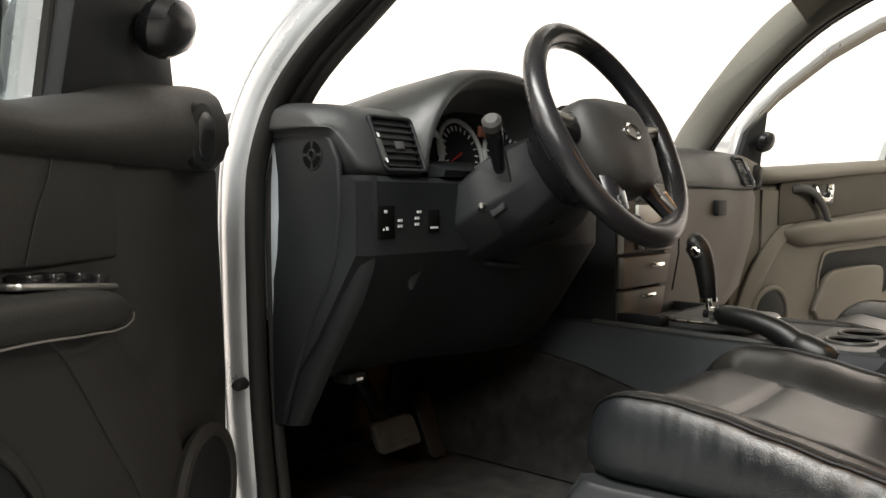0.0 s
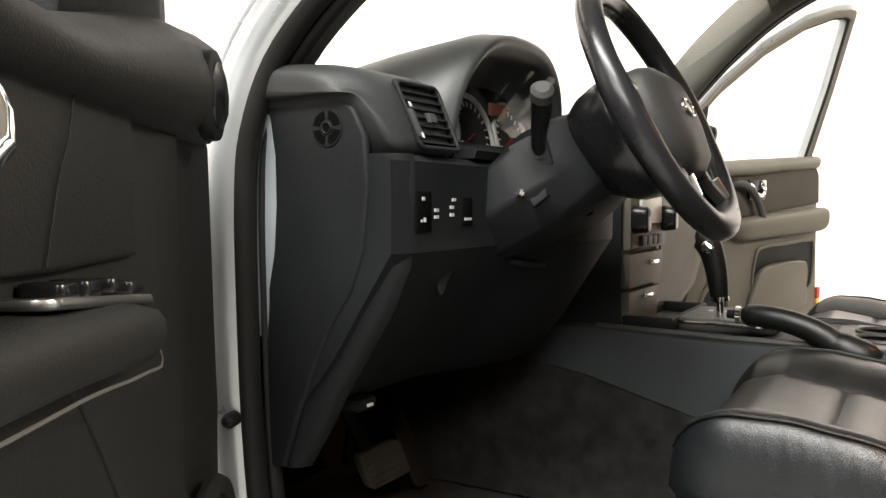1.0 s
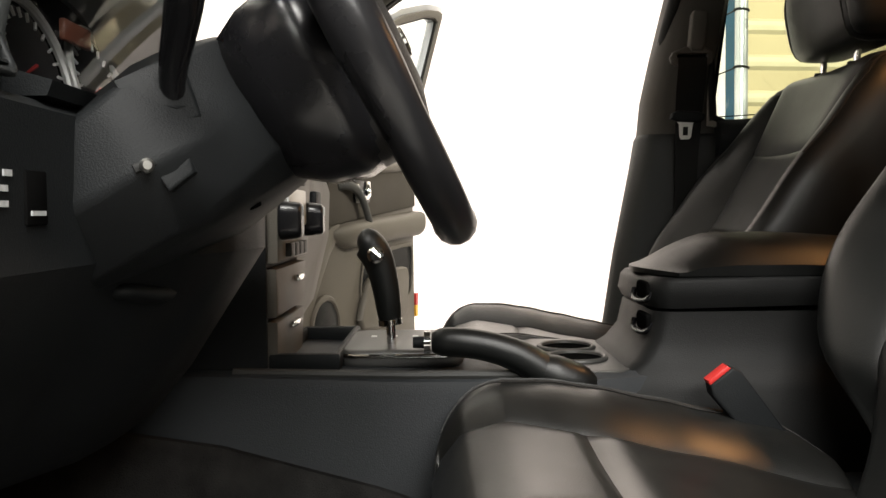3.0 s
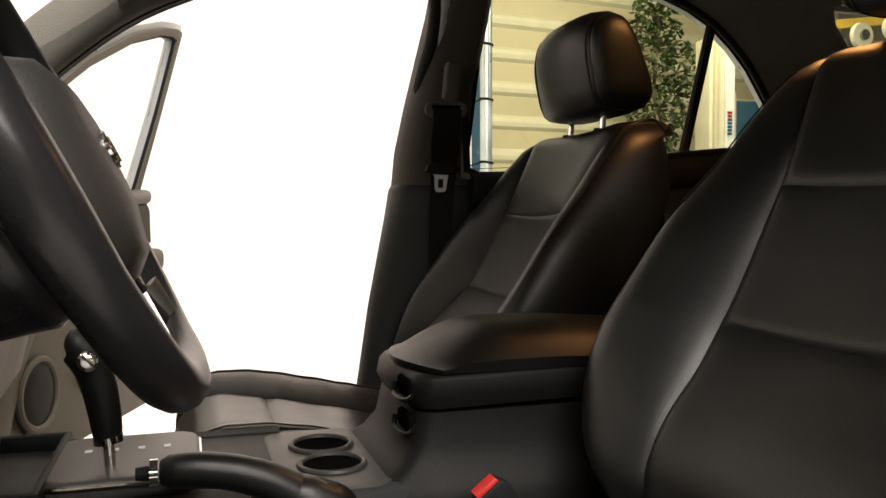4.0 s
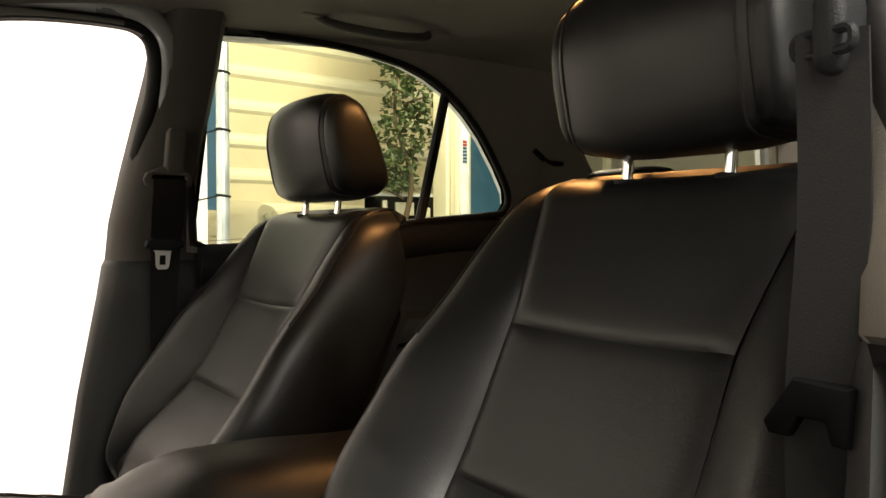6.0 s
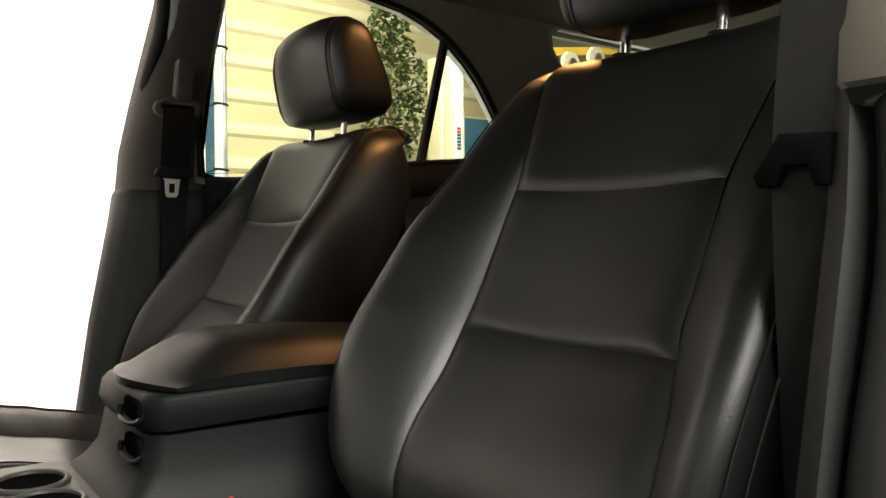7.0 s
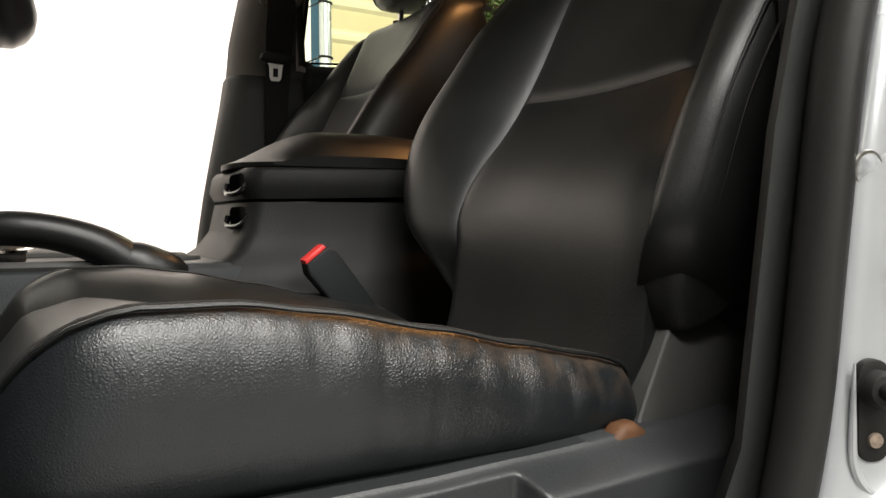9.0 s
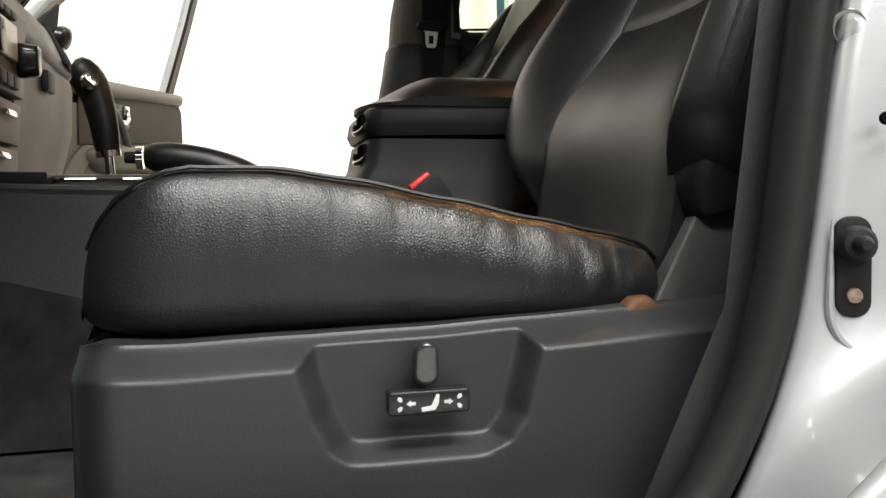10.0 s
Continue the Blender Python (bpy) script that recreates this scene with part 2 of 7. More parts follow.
def spl(points, n):
    """n points along a smooth curve through the given ones."""
    P = [Vector(p) for p in points]
    P = [2 * P[0] - P[1]] + P + [2 * P[-1] - P[-2]]
    m, out = len(P) - 3, []
    for k in range(n):
        s = k / (n - 1) * m
        i = min(int(s), m - 1)
        t = s - i
        a, b, c, d = P[i:i + 4]
        out.append(0.5 * (2 * b + (c - a) * t + (2 * a - 5 * b + 4 * c - d) * t * t + (3 * b - a - 3 * c + d) * t ** 3))
    return out


def tube(points, r, n=10, closed=False, cap=True, bm=None, flat=1.0, up=None):
    """Sweep a round (or, with flat, oval) section along points; r: a number or one for each point."""
    bm = bm or bmesh.new()
    P = [Vector(p) for p in points]
    R = r if isinstance(r, (list, tuple)) else [r] * len(P)
    rows, ref = [], Vector(up) if up else None
    for i, p in enumerate(P):
        if closed:
            d = P[(i + 1) % len(P)] - P[i - 1]
        else:
            d = P[min(i + 1, len(P) - 1)] - P[max(i - 1, 0)]
        d.normalize()
        if ref is None:
            ref = Vector((0, 0, 1)) if abs(d.z) < 0.9 else Vector((1, 0, 0))
        u = ref - d * ref.dot(d)
        u.normalize()
        w = d.cross(u)
        if not up:
            ref = u
        rows.append([p + R[i] * (math.cos(2 * math.pi * k / n) * u + flat * math.sin(2 * math.pi * k / n) * w) for k in range(n)])
    if closed:
        rows.append(rows[0])
    return loft(rows, cap and not closed, True, bm)


def rbox(x0, x1, y0, y1, z0, z1, r=0.006, seg=2, bm=None):
    """A box with rounded edges."""
    own = bmesh.new()
    bmesh.ops.create_cube(own, size=1)
    for v in own.verts:
        v.co = Vector(((x0 + x1) / 2 + v.co.x * (x1 - x0), (y0 + y1) / 2 + v.co.y * (y1 - y0), (z0 + z1) / 2 + v.co.z * (z1 - z0)))
    if r:
        bmesh.ops.bevel(own, geom=list(own.edges), offset=r, segments=seg, profile=0.5, affect="EDGES")
    if bm is None:
        return own
    return join(bm, own)


def join(bm, other):
    me = bpy.data.meshes.new("scratch")
    other.to_mesh(me)
    other.free()
    bm.from_mesh(me)
    bpy.data.meshes.remove(me)
    return bm


def prism(outline, place, d0, d1, r=0.0, seg=2, holes=()):
    """Extrude a flat outline (u, v) from depth d0 to d1; place(u, v, d) puts it in the world."""
    bm = bmesh.new()
    if holes:
        edges = []
        for loop in (outline, *holes):
            vs = [bm.verts.new((u, v, 0)) for u, v in loop]
            edges += [bm.edges.new((vs[i], vs[(i + 1) % len(vs)])) for i in range(len(vs))]
        bmesh.ops.triangle_fill(bm, edges=edges, use_beauty=True, use_dissolve=False)
    else:
        bm.faces.new([bm.verts.new((u, v, 0)) for u, v in outline])
    for v in bm.verts:
        v.co.z = d0
    res = bmesh.ops.extrude_face_region(bm, geom=list(bm.faces))
    for g in res["geom"]:
        if isinstance(g, bmesh.types.BMVert):
            g.co.z = d1
    if r:
        es = [e for e in bm.edges if len(e.link_faces) == 2 and e.calc_face_angle(0) > 0.6]
        bmesh.ops.bevel(bm, geom=es, offset=r, segments=seg, profile=0.5, affect="EDGES", clamp_overlap=True)
    for v in bm.verts:
        v.co = place(v.co.x, v.co.y, v.co.z)
    return bm


def grid(fn, nu, nv, back=None, bm=None):
    """A sheet of points fn(u, v), u and v from 0 to 1; back(p, u, v) gives its closed rear side."""
    bm = bm or bmesh.new()
    A = [[bm.verts.new(fn(i / nu, j / nv)) for j in range(nv + 1)] for i in range(nu + 1)]
    for i in range(nu):
        for j in range(nv):
            bm.faces.new((A[i][j], A[i + 1][j], A[i + 1][j + 1], A[i][j + 1]))
    if back:
        Bk = [[bm.verts.new(back(A[i][j].co, i / nu, j / nv)) for j in range(nv + 1)] for i in range(nu + 1)]
        for i in range(nu):
            for j in range(nv):
                bm.faces.new((Bk[i][j], Bk[i][j + 1], Bk[i + 1][j + 1], Bk[i + 1][j]))
        for i in range(nu):
            bm.faces.new((A[i][0], Bk[i][0], Bk[i + 1][0], A[i + 1][0]))
            bm.faces.new((A[i][nv], A[i + 1][nv], Bk[i + 1][nv], Bk[i][nv]))
        for j in range(nv):
            bm.faces.new((A[0][j], A[0][j + 1], Bk[0][j + 1], Bk[0][j]))
            bm.faces.new((A[nu][j], Bk[nu][j], Bk[nu][j + 1], A[nu][j + 1]))
    return bm


def disc(center, normal, r, depth=0.002, n=20, r2=None, bm=None):
    """A short round plug; r2: the radius of its outer end."""
    c, d = Vector(center), Vector(normal).normalized()
    return tube([c, c + d * depth * 0.7, c + d * depth], [r, r, r2 if r2 is not None else r * 0.92], n, bm=bm)


def lerp(table, t):
    """Read a smooth value from rows of (t, value)."""
    if t <= table[0][0]:
        return table[0][1]
    for (a, x), (b, y) in zip(table, table[1:]):
        if t <= b:
            s = (t - a) / (b - a)
            s = s * s * (3 - 2 * s) * 0.5 + s * 0.5
            return x + (y - x) * s
    return table[-1][1]


def smooth(a, b, t):
    s = min(1, max(0, (t - a) / (b - a)))
    return s * s * (3 - 2 * s)


def rounded(w, h, r, n=5):
    """Outline of a rounded rectangle round the origin."""
    pts = []
    for cx, cy, a in ((w / 2 - r, h / 2 - r, 0), (-w / 2 + r, h / 2 - r, 90), (-w / 2 + r, -h / 2 + r, 180), (w / 2 - r, -h / 2 + r, 270)):
        pts += [(cx + r * math.cos(radians(a + 90 * k / n)), cy + r * math.sin(radians(a + 90 * k / n))) for k in range(n + 1)]
    return pts


def closed_curve(P, k):
    """A smooth closed curve with k points to each given one."""
    n, out = len(P), []
    for i in range(n):
        a, b, c, d = P[i - 1], P[i], P[(i + 1) % n], P[(i + 2) % n]
        for j in range(k):
            t = j / k
            out.append(0.5 * (2 * b + (c - a) * t + (2 * a - 5 * b + 4 * c - d) * t * t + (3 * b - a - 3 * c + d) * t ** 3))
    return out


def closed_curve_2d(P):
    return [(q.x, q.y) for q in closed_curve([V(a, b, 0) for a, b in P], 3)]


CX = 0.03  # the car's middle line


# ---- the hall round the car ----
def build_hall():
    bm = bmesh.new()
    bmesh.ops.create_grid(bm, x_segments=1, y_segments=1, size=14)
    for v in bm.verts:
        v.co.z = 0.0
    tagged(part("floor", bm, FLOOR_M, flat=True), "pale grey smooth hall floor", "floor", kind="structure")
    # a white sheet hung round the front and the far side of the car, rolled out over the floor
    path = [(3.42, -1.21), (3.42, 0.5), (3.42, 3.2), (3.2, 4.4), (2.4, 5.2), (1.0, 5.5), (-1.5, 5.5), (-3.0, 5.0), (-3.8, 4.0), (-4.0, 2.4)]
    line = spl([(x, y, 0) for x, y in path], 60)
    rings = []
    for i, p in enumerate(line):
        q = line[min(i + 1, 59)] - line[max(i - 1, 0)]
        q.normalize()
        inward = V(-q.y, q.x, 0)
        ring = []
        for k, (off, z) in enumerate(((0.75, 0.012), (0.45, 0.02), (0.2, 0.07), (0.06, 0.2), (0.015, 0.45), (0, 1.2), (0, 2.2), (0, 4.0))):
            wob = 0.012 * math.sin(i * 1.7 + k) * (1 if k < 4 else 0.2)
            ring.append(p + inward * (off + wob) + V(0, 0, z))
        rings.append(ring)
    bm = loft(rings, cap=False, closed=False)
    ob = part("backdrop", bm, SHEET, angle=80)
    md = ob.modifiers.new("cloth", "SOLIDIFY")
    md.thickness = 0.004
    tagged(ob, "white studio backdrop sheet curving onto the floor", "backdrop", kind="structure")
    # walls and ceiling that close the hall
    for name, pts in (("wall_west", [(-7, -9), (-6.8, -9), (-6.8, 9), (-7, 9)]), ("wall_south", [(-7, -9.2), (11, -9.2), (11, -9), (-7, -9)]),
                      ("wall_north", [(-7, 9), (11, 9), (11, 9.2), (-7, 9.2)])):
        tagged(part(name, prism(pts, lambda u, v, d: V(u, v, d), 0, 5), HALL_WALL, flat=True), "beige painted plain hall wall", "wall", kind="structure")
    tagged(part("ceiling", prism([(-7, -9), (11, -9), (11, 9), (-7, 9)], lambda u, v, d: V(u, v, d), 5, 5.2), HALL_WALL, flat=True),
           "pale painted hall ceiling", "ceiling", kind="structure")


def build_siding():
    """The far wall with wide ribbed horizontal siding."""
    wall = tagged(new("wall_east"), "beige metal siding wall with pale horizontal ribs", "wall", kind="structure")
    X = lambda y: 8.3 - 0.12 * (y + 3)
    part("backing", prism([(X(-9), -9), (X(-9) + 0.2, -9), (X(9) + 0.2, 9), (X(9), 9)], lambda u, v, d: V(u, v, d), 0, 5), SIDING, wall, flat=True)
    z = 1.46
    while z < 5:
        bm = loft([[V(X(y), y, z - 0.09), V(X(y) - 0.05, y, z - 0.05), V(X(y) - 0.06, y, z), V(X(y) - 0.05, y, z + 0.05), V(X(y), y, z + 0.09)] for y in (-9, 9)])
        part("rib", bm, CREAM, wall, flat=True)
        z += 0.41


build_hall()
build_siding()


# ---- car body: the frame round the openings ----
def build_body():
    car = thing("car_body", "silver car body with charcoal inner trim and open front doors", "car")
    # floor pan and sills
    part("floor_pan", rbox(-0.76, 0.82, -2.5, 1.15, 0.44, 0.50, 0.01), MAT, car, "dark felt floor, lightened for ambient light")
    for s in (-1, 1):
        x = CX + s * 0.80
        part("sill", rbox(min(x, x + s * 0.07), max(x, x + s * 0.07), -1.3, 0.95, 0.36, 0.54, 0.02, 3), SILVER, car, "silver painted sill")
        part("sill_trim", rbox(min(x - s * 0.14, x), max(x - s * 0.14, x), -0.6, 0.8, 0.5, 0.555, 0.012), PLASTIC, car, "black scuff plate")
    # roof lining
    def roof(u, v):
        y = 0.46 - v * 2.98
        v = min(1, max(0, (0.40 - y) / 2.2))
        x = CX + (u - 0.5) * (1.44 - 0.10 * (1 - v) ** 3)
        e = abs(u - 0.5) * 2
        z = 1.755 - 0.075 * e ** 3 - 0.13 * (1 - v) ** 5 - 0.03 * v ** 4 - 0.68 * max(0, y - 0.37)
        return V(x, y, z)
    part("headliner", grid(roof, 24, 30, lambda p, u, v: p + V(0, 0, 0.02)), FABRIC, car, "charcoal cloth roof lining")
    def skin(u, v):
        p = roof(u, v)
        return V(CX + (p.x - CX) * 1.03, p.y, p.z + 0.06)
    part("roof_skin", grid(skin, 16, 16, lambda p, u, v: p + V(0, 0, 0.015)), SILVER, car)
    # bulkhead in front of the feet, tail end
    part("firewall", rbox(-0.78, 0.84, 1.12, 1.16, 0.45, 1.15, 0.01), MAT, car)
    for s in (-1, 1):
        x = CX + s * 0.785
        part("kick_panel", rbox(min(x, x + s * 0.02), max(x, x + s * 0.02), 0.80, 1.13, 0.48, 1.10, 0.006), PLASTIC, car, "black kick panel")
    part("tunnel", loft([[V(CX - 0.17, y, 0.48), V(CX - 0.14, y, 0.78), V(CX + 0.14, y, 0.78), V(CX + 0.17, y, 0.48)] for y in (0.6, 1.13)]), MAT, car)
    part("tail_panel", rbox(-0.72, 0.78, -2.55, -2.50, 0.45, 1.22, 0.02), PLASTIC_GREY, car)
    # front end
    def bonnet(u, v):
        e = abs(u - 0.5) * 2
        return V(CX + (u - 0.5) * (1.62 - 0.12 * v), 1.14 + 0.95 * v - 0.10 * e * e * v, 1.13 - 0.10 * v - 0.10 * v ** 4 - 0.05 * e ** 3)
    part("bonnet", grid(bonnet, 16, 12, lambda p, u, v: p - V(0, 0, 0.02)), SILVER, car, "silver bonnet")
    for s in (-1, 1):
        wing = [(1.0, 0.42), (1.08, 0.42), (1.10, 0.62), (1.22, 0.80), (1.45, 0.86), (1.68, 0.80), (1.80, 0.62), (1.82, 0.42), (2.0, 0.42), (2.03, 0.70), (1.98, 0.92), (1.14, 1.08), (1.0, 1.06)]
        part("wing", prism(wing, lambda u, v, d: V(CX + s * (0.76 + d + 0.03 * math.sin(v * 2)), u, v), 0, 0.05, 0.01), SILVER, car, "silver front wing")
        for y in (1.45, -1.42):
            tyre = part("tyre", tube([V(CX + s * (0.62 + a), y, 0.36) for a in (0, 0.02, 0.20, 0.22)], [0.33, 0.36, 0.36, 0.33], 28), RUBBER, car, "black tyre")
            part("rim", tube([V(CX + s * 0.835, y, 0.36), V(CX + s * 0.845, y, 0.36)], [0.23, 0.20], 24), STEEL, tyre)
    part("bumper", rbox(CX - 0.78, CX + 0.78, 1.90, 2.06, 0.40, 0.80, 0.05, 4), SILVER, car, "silver front bumper")
    part("grille", rbox(CX - 0.42, CX + 0.42, 2.0, 2.05, 0.78, 0.90, 0.02), GLOSS_BLACK, car, "black grille")
    return car


CAR = build_body()


# the line of the front door opening: distance from the car's middle, forward, up
OPENING = [(0.815, 0.785, 0.62), (0.815, 0.80, 0.757), (0.815, 0.806, 0.93), (0.815, 0.806, 1.03), (0.812, 0.80, 1.10), (0.80, 0.775, 1.18), (0.785, 0.72, 1.25),
           (0.755, 0.65, 1.32), (0.72, 0.55, 1.41), (0.69, 0.42, 1.50), (0.665, 0.25, 1.57), (0.65, 0.08, 1.612), (0.648, -0.08, 1.622), (0.652, -0.145, 1.612),
           (0.662, -0.168, 1.57), (0.682, -0.165, 1.48), (0.715, -0.145, 1.38), (0.75, -0.125, 1.25), (0.785, -0.110, 1.1), (0.795, -0.098, 0.95), (0.795, -0.085, 0.83),
           (0.795, -0.07, 0.72), (0.795, -0.04, 0.635), (0.80, 0.03, 0.57), (0.805, 0.12, 0.548), (0.81, 0.4, 0.54), (0.815, 0.65, 0.548), (0.825, 0.755, 0.575)]


# the near opening is a little different along its rear edge
OPENING_NEAR = OPENING[:14] + [(0.655, -0.212, 1.57), (0.67, -0.213, 1.48), (0.70, -0.195, 1.38), (0.735, -0.18, 1.25), (0.763, -0.150, 1.1), (0.772, -0.098, 0.95),
                               (0.775, -0.076, 0.83), (0.775, -0.060, 0.72), (0.775, -0.032, 0.635), (0.78, 0.02, 0.57), (0.79, 0.12, 0.548)] + OPENING[25:]


def side_frame(s):
    """Seal, inner trim and painted frame of one front door opening; s = 1 far side, -1 near side."""
    line = closed_curve([V(CX + s * a, b, c) for a, b, c in (OPENING if s > 0 else OPENING_NEAR)], 4)
    mid = V(0, 0.32, 1.05)
    n = len(line)
    def loop(outer, side, ra, rb, k0=0, k1=None, slim=0.0):
        rings = []
        for i in range(n + 1 if k1 is None else k1 - k0 + 1):
            j = (i + k0) % n
            p, d = line[j], (line[(j + 1) % n] - line[j - 1]).normalized()
            o = V(0, p.y - mid.y, p.z - mid.z)
            o = (o - d * o.dot(d)).normalized()
            w = V(s, 0, 0)
            w = (w - d * w.dot(d) - o * w.dot(o)).normalized()
            c = p + o * outer + w * side
            f = 1 - slim * smooth(34, 46, j)
            rings.append([c + o * (ra * f * math.cos(2 * math.pi * m / 12) - ra * (1 - f)) + w * rb * f * math.sin(2 * math.pi * m / 12) for m in range(12)])
        return loft(rings, cap=k1 is not None)
    part("door_seal", loop(0.010, 0.012, 0.014, 0.017), RUBBER, CAR, "black rubber door seal")
    part("seal_lip", loop(0.000, -0.014, 0.006, 0.010, 92, 164), RUBBER, CAR, "black seal lip")
    # brightness put into colour: lit far pillar trim, dimmer near trim
    part("pillar_trim", loop(0.036, -0.030, 0.038, 0.036, 16, 53, 0.6) if s < 0 else loop(0.050, -0.030, 0.054, 0.040, 16, 49, 0.92), PILLAR_CLOTH if s > 0 else PLASTIC_GREY, CAR, "charcoal front pillar and roof rail trim")
    part("frame", loop(0.036, 0.018, 0.030, 0.026, 92, 164 if s < 0 else 196), SILVER, CAR, "silver painted door frame")
    part("frame_flange", loop(0.062, 0.030, 0.007, 0.007, 92, 164 if s < 0 else 196), SILVER, CAR, "silver pressed flange")
    # roof rail behind the front door
    back = spl([(CX + s * a, b, c) for a, b, c in ((0.658, -0.25, 1.685), (0.66, -0.35, 1.695), (0.67, -0.7, 1.72), (0.675, -1.2, 1.725), (0.68, -1.8, 1.715), (0.69, -2.5, 1.68))], 24)
    part("roof_edge", tube([q + V(s * 0.10, 0, 0) for q in back], 0.05, 12), SILVER, CAR)


def b_pillar(s):
    """The post between the front and the rear door."""
    X = lambda d: CX + s * d
    def sec(z):
        f = lerp([(0.5, -0.0), (0.72, -0.03), (0.9, -0.06), (1.17, -0.105), (1.2, -0.105), (1.62, -0.18), (1.68, -0.19)], z)
        r = lerp([(0.5, -0.26), (1.17, -0.262), (1.2, -0.262), (1.65, -0.315), (1.68, -0.32)], z)
        x = lerp([(0.5, 0.735), (0.9, 0.745), (1.17, 0.725), (1.4, 0.695), (1.66, 0.64)], z)
        if s < 0:
            f = lerp([(0.5, 0.035), (0.6, -0.020), (0.65, -0.042), (0.72, -0.060), (0.82, -0.072), (0.9, -0.078), (0.99, -0.108), (1.1, -0.145), (1.2, -0.165), (1.62, -0.24)], z)
        if s < 0:
            x -= 0.020 * smooth(1.16, 1.18, z)
        if s > 0 and z < 1.18:
            r -= 0.026
        return f, r, x
    def ring(z, grow):
        f, r, x = sec(z)
        f, r, x = f + grow, r - grow, x - grow
        out = 0.075 if s > 0 or z > 1.17 else 0.028
        return [V(X(x + out), f - (0.06 if out < 0.05 else 0), z), V(X(x + 0.028), f - 0.002, z), V(X(x + 0.006), f - 0.02, z), V(X(x), f - 0.045, z),
                V(X(x), r + 0.04, z), V(X(x + 0.006), r + 0.015, z), V(X(x + 0.028), r, z), V(X(x + out), r, z)]
    # the same post trim coloured for its light: bright near, dimmer far
    part("pillar_trim", loft([ring(z, 0.0) for z in ((1.165, 1.18) if s < 0 else (1.165,)) + (1.25, 1.35, 1.45, 1.55, 1.68, 1.76)]), PILLAR if s > 0 else NEAR_PILLAR, CAR, "charcoal upper door post trim")
    part("pillar_trim", loft([ring(z, g) for z, g in ((0.5, 0.008), (0.7, 0.008), (0.9, 0.008), (1.1, 0.008), (1.165, 0.007), (1.176, 0.0))]),
         POST, CAR, "black lower door post trim")


for s in (-1, 1):
    side_frame(s)
    b_pillar(s)
part("hinge_bolt", tube([V(-0.822, 0.811, 0.770), V(-0.838, 0.806, 0.770), V(-0.843, 0.804, 0.770), V(-0.845, 0.803, 0.770)], [0.009, 0.009, 0.006, 0.001], 14), RUBBER, CAR, "black hinge bolt cap")


